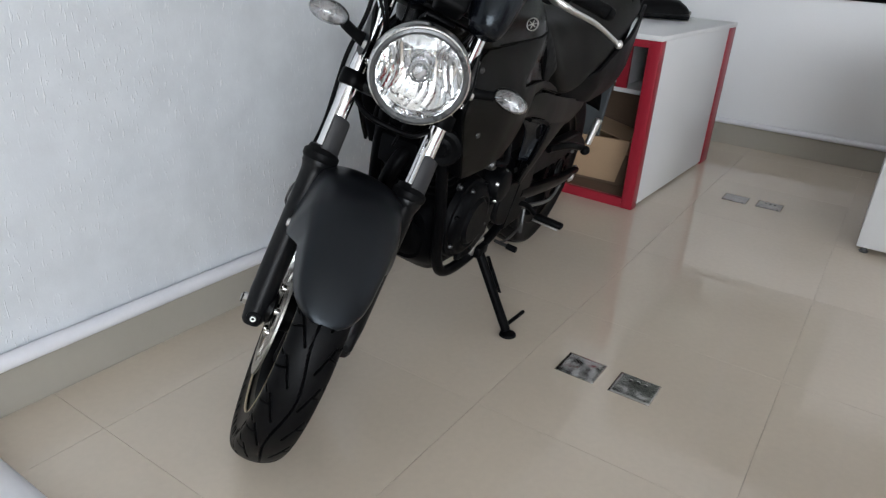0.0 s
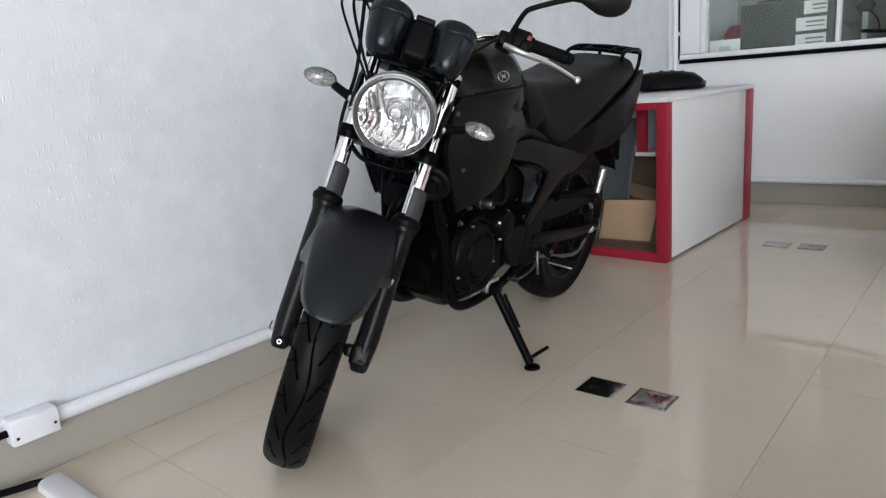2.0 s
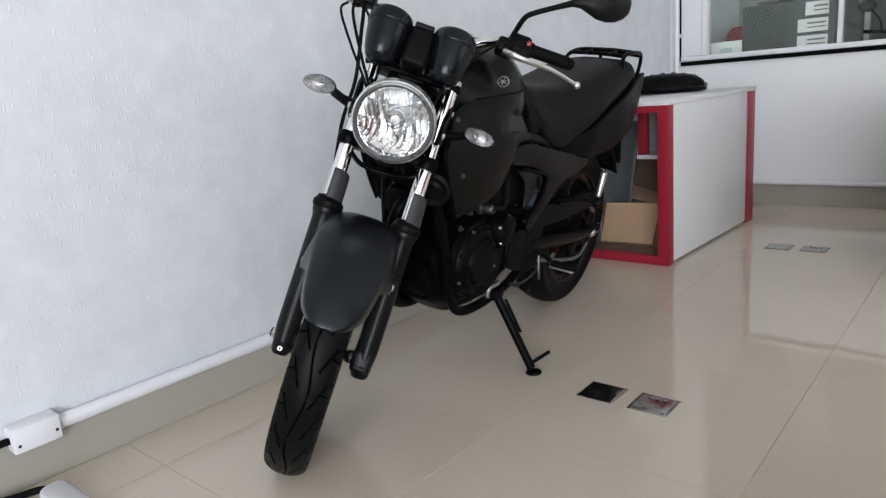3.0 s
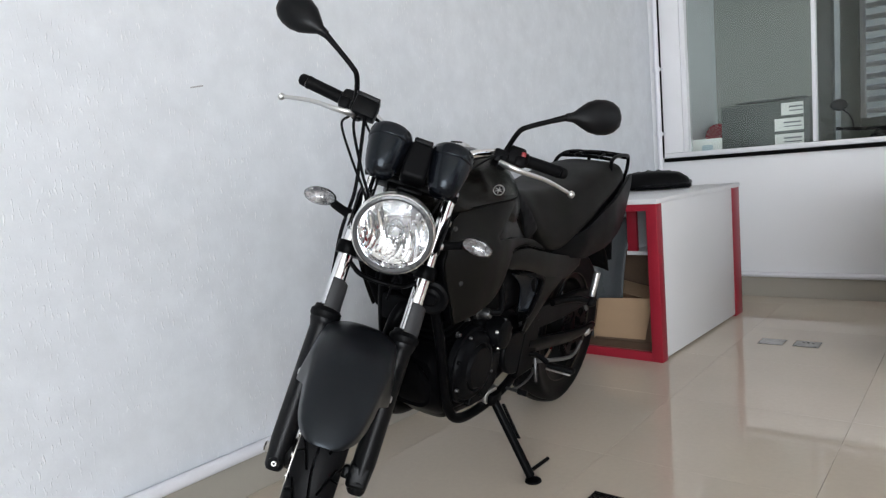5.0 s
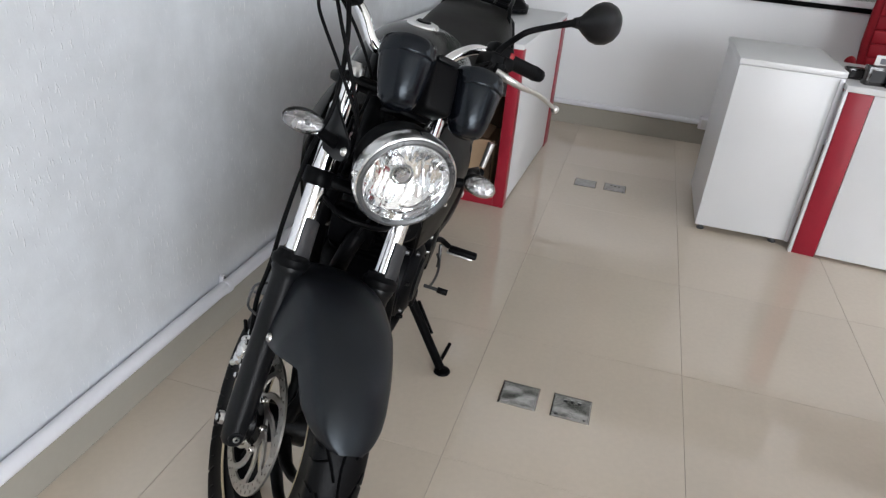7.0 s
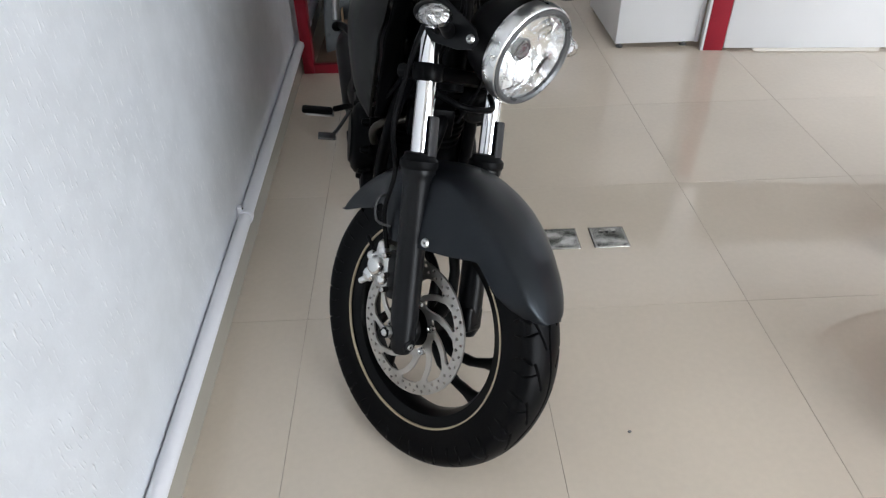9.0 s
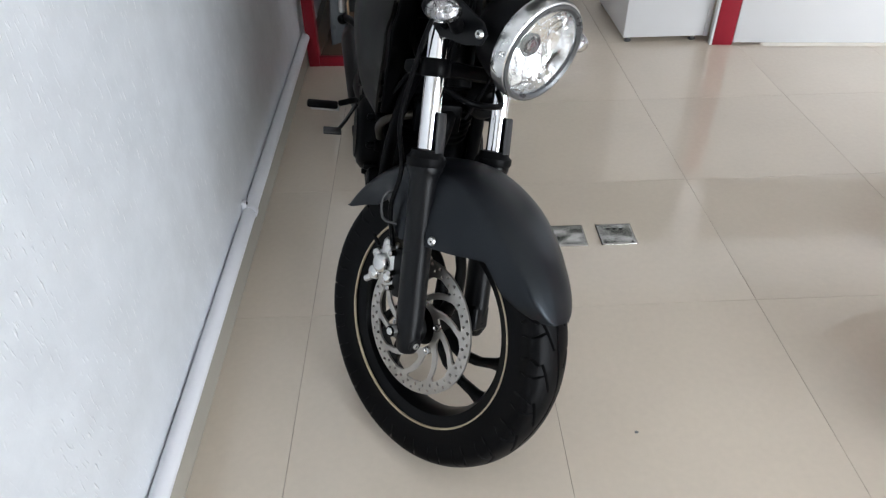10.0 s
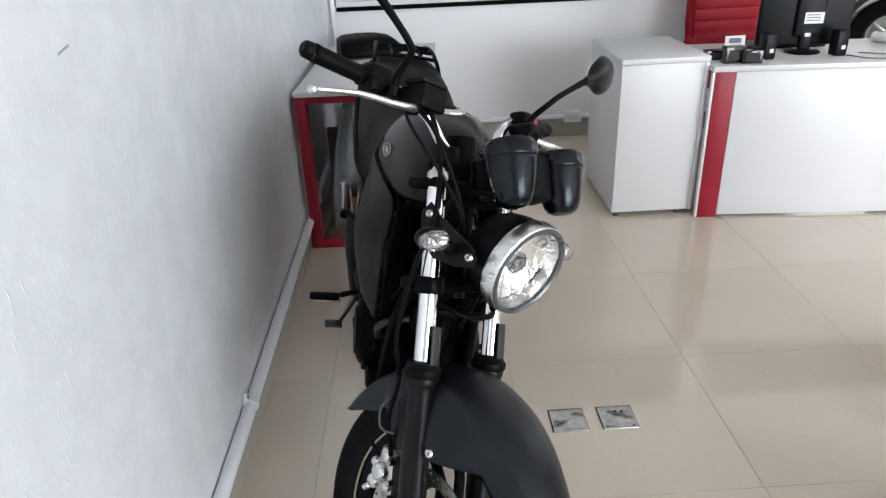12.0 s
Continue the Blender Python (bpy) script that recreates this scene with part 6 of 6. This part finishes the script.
for k, (x, y, w, h, t) in enumerate(((0.525, 0.075, 0.10, 0.075, 14), (0.60, 0.055, 0.09, 0.060, -6), (0.475, 0.16, 0.11, 0.045, 8))):
    fr = thing("display_block", "dark translucent acrylic holder on the desk", "desk holder", on_counter(x, y, t), "acrylic holders")
    part("shell", box(w, 0.045, h, (0, 0, h / 2), 0.004, 2), mat("smoked_acrylic", (0.016, 0.012, 0.012), 0.15, vary=0.2, coat=0.2) if k == 0 else bpy.data.materials["smoked_acrylic"], fr)
    part("card", box(w * 0.7, 0.002, h * 0.6, (0, -0.024, h / 2), 0), DARK_GREY, fr)
card = thing("tent_card", "small white card with a dark frame on the desk", "card", on_counter(0.57, 0.20, 4))
part("panel", box(0.095, 0.004, 0.098, (0, 0, 0.049), 0.001, 1, rot=None), PAPER, card)
part("print", box(0.058, 0.001, 0.022, (0, -0.0026, 0.076), 0), INK, card)
cord = thing("speaker_cable", "thin grey cable curling on the desk", "cable", COUNTER)
part("cord", tube([(1.07, 0.15, 0.738), (1.13, 0.06, 0.738), (1.24, 0.05, 0.738), (1.26, 0.12, 0.738), (1.15, 0.20, 0.738)], 0.0025, 8), GREY_PLASTIC, cord)
roll = thing("paper_roll", "white rolled poster lying across the desk", "paper roll", COUNTER)
part("roll", rod((1.36, 0.48, 0.760), (1.56, 0.06, 0.760), 0.025, 20), PAPER, roll)
folder = thing("paper_stack", "white papers stacked on the desk", "papers", on_counter(1.62, 0.40, 12))
part("sheets", box(0.30, 0.22, 0.028, (0, 0, 0.014), 0.002, 1), PAPER, folder)


def office_chair(name_label, m, turn=0):
    """A five-star swivel chair in red leatherette."""
    ch = thing("office_chair", name_label, "chair", m, "office chairs")
    rows = []
    for z, hw, dy in ((0.50, 0.20, 0.0), (0.60, 0.225, 0.02), (0.75, 0.232, 0.045), (0.90, 0.230, 0.05), (1.02, 0.22, 0.06), (1.08, 0.19, 0.07)):
        rows.append([(hw * math.copysign(abs(math.cos(a)) ** 0.5, math.cos(a)), -0.25 - dy + 0.035 * math.copysign(abs(math.sin(a)) ** 0.6, math.sin(a)), z) for a in [2 * math.pi * j / 28 for j in range(28)]])
    back = part("backrest", loft(rows), RED_VINYL, ch, "red padded back with stitched ribs", smooth=60)
    for k in range(7):
        z = 0.58 + 0.07 * k
        yc = -0.25 - float(np.interp(z, (0.50, 0.60, 0.75, 0.90, 1.02, 1.08), (0.0, 0.02, 0.045, 0.05, 0.06, 0.07)))
        for sy in (-0.032, 0.032):
            part("pad", box(0.40, 0.016, 0.068, (0, yc + sy, z), 0.0075, 3), RED_VINYL, back)
    part("seat", loft([super_ring(x, 0.245, 0.42, 0.50, 4, 28) for x in (-0.24, -0.23, 0.2, 0.235, 0.25)], None), RED_VINYL, ch, "red padded seat", m=Matrix.Rotation(radians(90), 4, "Z"), smooth=50)
    part("column", rod((0, 0, 0.10), (0, 0, 0.43), 0.026, 20), CHROME, ch)
    for s in SIDES:
        part("armrest", tube([(0.25 * s, 0.0, 0.44), (0.34 * s, 0.06, 0.58), (0.385 * s, 0.10, 0.705), (0.36 * s, 0.04, 0.66), (0.27 * s, -0.22, 0.62)], 0.026, 12), RED_VINYL, ch)
    for k in range(5):
        a = 2 * math.pi * k / 5 + turn
        e = Vector((math.cos(a), math.sin(a), 0))
        leg = part("base_leg", tube([e * 0.03 + Vector((0, 0, 0.115)), e * 0.16 + Vector((0, 0, 0.100)), e * 0.285 + Vector((0, 0, 0.072))], 0.016, 12, radii=[0.024, 0.018, 0.013]), CHROME, ch, "chromed base arm")
        sd = Vector((-e.y, e.x, 0))
        c = e * 0.30 + Vector((0, 0, 0.027))
        b = None
        for o in (-0.014, 0.014):
            b = lathe([(0, -0.010), (0.022, -0.010), (0.027, -0.006), (0.027, 0.006), (0.022, 0.010), (0, 0.010)], c + sd * o, c + sd * (o + 1), 22, b)
        rod(c, c + Vector((0, 0, 0.045)), 0.008, 10, b)
        part("castor", b, BLACK_PLASTIC, leg, "black twin-wheel castor")
    return ch


office_chair("red leatherette office chair behind the desk", pose(2.455, 3.08, 0, 0, 0, 184))
office_chair("red leatherette office chair with chromed five-arm base", pose(2.24, 0.52, 0, 0, 0, 96), turn=0.14)

pouf = thing("low_stool", "low square red leatherette stool on short feet", "stool", pose(1.875, -0.16, 0, 0, 0, 45))
part("base", box(0.41, 0.41, 0.09, (0, 0, 0.075), 0.010), RED_VINYL, pouf)
part("cushion", box(0.44, 0.44, 0.135, (0, 0, 0.1895), 0.030, 4), RED_VINYL, pouf, "red padded cushion")
for x in (-0.16, 0.16):
    for y in (-0.16, 0.16):
        part("foot", rod((x, y, 0), (x, y, 0.03), 0.016, 14), BLACK_PLASTIC, pouf)

# ---- window to the office ----
win = thing("window_1", "white framed fixed window onto the office", "window", kind="structure")
WX0, WX1, WZ0, WZ1 = 0.075, 2.62, 0.905, 2.35
part("window_sill", span(WX0, WX1, 3.585, 3.72, WZ0 - 0.004, WZ0 + 0.026, 0.003), ALU_WHITE, win)
part("seal", span(WX0, WX1, 3.580, 3.60, WZ0 - 0.030, WZ0 - 0.006, 0.002), STRIP_BLACK, win, "black strip below the frame")
part("jamb", span(WX0, WX0 + 0.125, 3.592, 3.70, WZ0 + 0.028, WZ1, 0.003), ALU_WHITE, win)
part("jamb_bead", span(WX0 + 0.127, WX0 + 0.158, 3.602, 3.69, WZ0 + 0.028, WZ1, 0.003), ALU_WHITE, win)
part("seal", span(WX0 - 0.010, WX0 - 0.002, 3.588, 3.60, WZ0, WZ1, 0.001), STRIP_BLACK, win)
part("mullion", span(0.952, 0.972, 3.61, 3.68, WZ0 + 0.028, WZ1, 0.003), ALU_WHITE, win)
part("mullion", span(1.79, 1.81, 3.61, 3.68, WZ0 + 0.028, WZ1, 0.003), ALU_WHITE, win)
part("jamb", span(WX1 - 0.05, WX1, 3.592, 3.70, WZ0 + 0.028, WZ1, 0.003), ALU_WHITE, win)
for x0, x1 in ((0.236, 0.950), (0.974, 1.788), (1.812, 2.568)):
    pn = part("pane", span(x0, x1, 3.643, 3.649, WZ0 + 0.028, WZ1, 0), GLASS, win, "faintly green glass pane")
    pn.visible_shadow = False
frame_n = thing("door_frame_1", "white frame of the open passage", "door frame", kind="structure")
for x in (2.762, 4.862):
    part("jamb", span(x, x + 0.036, 3.59, 3.73, 0, 2.35, 0.003), ALU_WHITE, frame_n)

# behind the window
shelf = thing("office_counter", "plain counter below the window in the office", "counter")
part("top", span(0.02, 2.55, 3.74, 4.32, 0.872, 0.902, 0.003), LAMINATE, shelf)
part("panel", span(0.04, 2.53, 4.26, 4.28, 0, 0.872, 0.002), LAMINATE, shelf)
unit = thing("appliance_box", "grey-green appliance box with white labels", "box", pose(0.640, 3.98, 0.902))
part("casing", box(0.52, 0.34, 0.30, (0, 0, 0.15), 0.006), BOX_GREY, unit)
part("lid", box(0.40, 0.30, 0.012, (0.03, 0, 0.312), 0.003), BOX_GREY, unit)
for z, w, x in ((0.245, 0.125, 0.165), (0.150, 0.165, 0.145), (0.055, 0.165, 0.145)):
    part("label_sheet", box(w, 0.002, 0.075, (x, -0.171, z), 0), PAPER, unit, "white printed label")
    part("print_line", box(w * 0.6, 0.001, 0.010, (x + 0.02, -0.1725, z + 0.012), 0), INK, unit)
    part("print_line", box(w * 0.6, 0.001, 0.007, (x + 0.02, -0.1725, z - 0.012), 0), INK, unit)
carton2 = thing("paper_pad", "white box with pale blue print behind the glass", "box", pose(0.280, 3.86, 0.902, 0, 0, 4))
part("body", box(0.20, 0.08, 0.105, (0, 0, 0.0525), 0.003), PAPER, carton2)
part("print", box(0.07, 0.001, 0.04, (0, -0.041, 0.045), 0), mat("pale_blue_print", (0.45, 0.55, 0.62), 0.6, vary=0.1), carton2)
chair3 = thing("visitor_chair", "dark red chair back behind the office window", "chair", pose(0.13, 4.62, 0))
part("backrest", loft([super_ring(y, 0.115, 0.62, 1.13 - 0.02 * k, 3, 24) for k, y in enumerate((-0.03, -0.02, 0.02, 0.03))]), RED_VINYL, chair3, m=Matrix.Rotation(radians(90), 4, "Z"))
part("seat", box(0.23, 0.34, 0.06, (0, 0.16, 0.45), 0.02), RED_VINYL, chair3)
for x in (-0.09, 0.09):
    for y in (0.02, 0.30):
        part("leg", rod((x, y, 0), (x, y, 0.45), 0.012, 12), GREY_PLASTIC, chair3)
    part("back_post", rod((x, 0.0, 0.42), (x, 0.0, 0.70), 0.012, 12), GREY_PLASTIC, chair3)


louvre = thing("louvred_window", "white slatted louvre window in the far wall", "window", kind="structure")
for x in (0.64, 1.16, 1.70):
    part("stile", span(x, x + 0.05, 7.96, 8.02, 1.15, 2.55, 0.004), ALU_WHITE, louvre)
for k in range(11):
    part("slat", box(1.06, 0.07, 0.012, (1.195, 8.0, 1.22 + 0.125 * k), 0.003, rot=Matrix.Rotation(radians(52), 4, "X")), ALU_WHITE, louvre)
scooter = thing("scooter", "dark parked scooter with two mirrors in the office", "scooter", pose(0.98, 5.75, 0, 0, 0, -70))
part("body", loft([super_ring(x, hw, z0, z1, 2.6, 24) for x, hw, z0, z1 in ((-0.70, 0.08, 0.5, 0.72), (-0.5, 0.16, 0.35, 0.80), (-0.1, 0.17, 0.30, 0.78), (0.05, 0.16, 0.26, 0.45), (0.3, 0.17, 0.26, 0.50), (0.42, 0.20, 0.30, 0.90), (0.52, 0.16, 0.45, 1.0), (0.58, 0.06, 0.6, 0.95))]), BLACK_PLASTIC, scooter)
part("leg_shield", box(0.03, 0.36, 0.42, (0.44, 0, 0.70), 0.012), RED_PLASTIC, scooter, "red leg shield")
part("handlebar", tube([(0.40, -0.32, 1.02), (0.44, -0.1, 1.0), (0.44, 0.1, 1.0), (0.40, 0.32, 1.02)], 0.014), BLACK_PLASTIC, scooter)
for sd in SIDES:
    part("mirror", ellipsoid((0.42, 0.30 * sd, 1.20), 0.014, 0.062, 0.045), BLACK_PLASTIC, scooter)
    part("mirror_stem", tube([(0.41, 0.20 * sd, 1.02), (0.42, 0.22 * sd, 1.1), (0.42, 0.28 * sd, 1.17)], 0.006, 8), BLACK_PLASTIC, scooter)
for x in (-0.45, 0.62):
    part("wheel", lathe([(0.12, -0.03), (0.2, -0.045), (0.23, -0.02), (0.23, 0.02), (0.2, 0.045), (0.12, 0.03)], (x, 0, 0.23), (x, 1, 0.23), 32, closed=True), TYRE, scooter)

# a white car beyond the passage, seen by its wheel
def parked_car(label, m, paint):
    car = thing("car", label, "car", m, "parked cars")
    rows = []
    for x, hw, z0, z1 in ((-1.95, 0.55, 0.42, 0.80), (-1.85, 0.76, 0.30, 0.92), (-1.2, 0.83, 0.24, 0.98), (-0.9, 0.84, 0.22, 1.05), (-0.3, 0.84, 0.22, 1.42), (0.6, 0.84, 0.22, 1.46), (1.3, 0.82, 0.24, 1.30), (1.75, 0.78, 0.30, 0.98), (1.9, 0.6, 0.40, 0.85)):
        rows.append(super_ring(x, hw, z0, z1, 3.6, 32, 0.78, widest=0.45))
    part("body", loft(rows), paint, car, smooth=60)
    for x in (-1.25, 1.2):
        for s in SIDES:
            c = (x, 0.80 * s, 0.31)
            w = part("wheel", lathe([(0.17, -0.05), (0.19, -0.08), (0.29, -0.085), (0.31, -0.06), (0.31, 0.06), (0.29, 0.085), (0.19, 0.08), (0.17, 0.05)], c, (x, 0.80 * s + 1, 0.31), 40, closed=True), TYRE, car, "black car tyre")
            b = lathe([(0, 0.055 * s), (0.05, 0.055 * s), (0.06, 0.045 * s), (0.165, 0.030 * s), (0.185, 0.065 * s), (0.192, 0.06 * s), (0.17, 0.0)], c, (x, 0.80 * s + 1, 0.31), 40)
            part("rim", b, ALU, w)
            for k in range(5):
                a = 2 * math.pi * k / 5
                part("spoke", box(0.12, 0.02, 0.035, (0.105, 0, 0), 0.006, rot=None), ALU, w, m=Matrix.Translation((x, (0.80 + 0.052) * s, 0.31)) @ Matrix.Rotation(a, 4, "Y"))
            part("wheel_arch", lathe([(0.33, -0.04), (0.38, -0.04), (0.38, 0.045), (0.33, 0.045)], (x, 0.80 * s, 0.33), (x, 0.80 * s + 1, 0.33), 40, closed=True), DARK_SLOT, car)
    for s in SIDES:
        part("side_window", box(1.30, 0.02, 0.26, (0.42, 0.665 * s, 1.14), 0.008, rot=Matrix.Rotation(radians(17 * s), 4, "X")), MONITOR_BLACK, car, "dark side window")


parked_car("white parked car beyond the passage", pose(4.13, 6.38, 0, 0, 0, -35), CAR_WHITE)
parked_car("dark grey car parked outside the shop front", pose(2.75, -6.55, 0, 0, 0, 2), mat("dark_grey_car_paint", (0.035, 0.038, 0.042), 0.25, vary=0.05, coat=0.6, bump=0.0))

# ---- shop front and what stands outside, seen in the glass ----
front = thing("shop_front", "tall white framed shop front", "shop front", kind="structure")
for x in (2.47, 3.94, 5.41, 6.87):
    part("post", span(x, x + 0.06, -4.72, -4.62, 0, 2.8, 0.004), ALU_WHITE, front)
part("transom", span(2.53, 6.87, -4.715, -4.625, 2.72, 2.80, 0.004), ALU_WHITE, front)
gate = thing("metal_gate", "white barred metal gate across the street", "gate")
for x in (-1.0, 0.5, 2.0, 3.5):
    part("post", span(x, x + 0.08, -9.04, -8.96, 0, 2.4, 0.004), ALU_WHITE, gate)
for k in range(14):
    part("bar", span(-0.95, 3.55, -9.012, -8.988, 0.25 + 0.15 * k, 0.29 + 0.15 * k, 0.003), ALU_WHITE, gate)
structure("wall_yard", span(-8, 14, 13.0, 13.2, -0.1, 6.5, 0), mat("yard_wall_plaster", (0.52, 0.53, 0.47), 0.85, vary=0.2, scale=0.8), "pale plastered yard wall behind the office")
structure("wall_street", span(-20, 30, -16.2, -16.0, -0.1, 5.0, 0), mat("street_wall_plaster", (0.60, 0.59, 0.56), 0.85, vary=0.15, scale=0.6), "plain wall across the street")
# marks of wear on the wall and crumbs on the floor
mark = thing("wall_scuff", "small grey scuff mark on the textured wall", "scuff")
part("mark", box(0.0008, 0.042, 0.004, (0.0010, 0.225, 1.226), 0, rot=Matrix.Rotation(radians(10), 4, "X")), mat("scuff_grey", (0.36, 0.36, 0.36), 0.7, vary=0.3, scale=60), mark)
crumb = thing("crumb", "tiny dark crumb on the floor", "crumb")
part("grain", ellipsoid((0.98, -0.012, 0.003), 0.005, 0.003, 0.003, 8), GREY_PLASTIC, crumb)

# ---- floor tiles: 60 cm porcelain, fine dark joints ----
tile_meshes = {}


def tile_piece(x0, x1, y0, y1):
    key = (round(x1 - x0, 3), round(y1 - y0, 3))
    if key not in tile_meshes:
        b = box(key[0] - 0.0009, key[1] - 0.0009, 0.009, (0, 0, -0.0045), 0.0003, 1)
        me = bpy.data.meshes.new("tile")
        b.to_mesh(me)
        b.free()
        me.materials.append(TILE)
        tile_meshes[key] = me
    ob = new("tile", tile_meshes[key])
    ob.location = ((x0 + x1) / 2, (y0 + y1) / 2, 0)
    ob.parent = floor


xs = [0.0] + [0.214 + 0.6 * k for k in range(12)] + [ROOM_X]
ys = [ROOM_Y0] + [0.4 + 0.6 * k for k in range(-8, 6)] + [3.6, 4.0 + 0.6, 5.2, 5.8, 6.4, 7.0, 7.6, 8.0]
for x0, x1 in zip(xs, xs[1:]):
    for y0, y1 in zip(ys, ys[1:]):
        if x1 - x0 > 0.02 and y1 - y0 > 0.02:
            tile_piece(x0, x1, y0, y1)
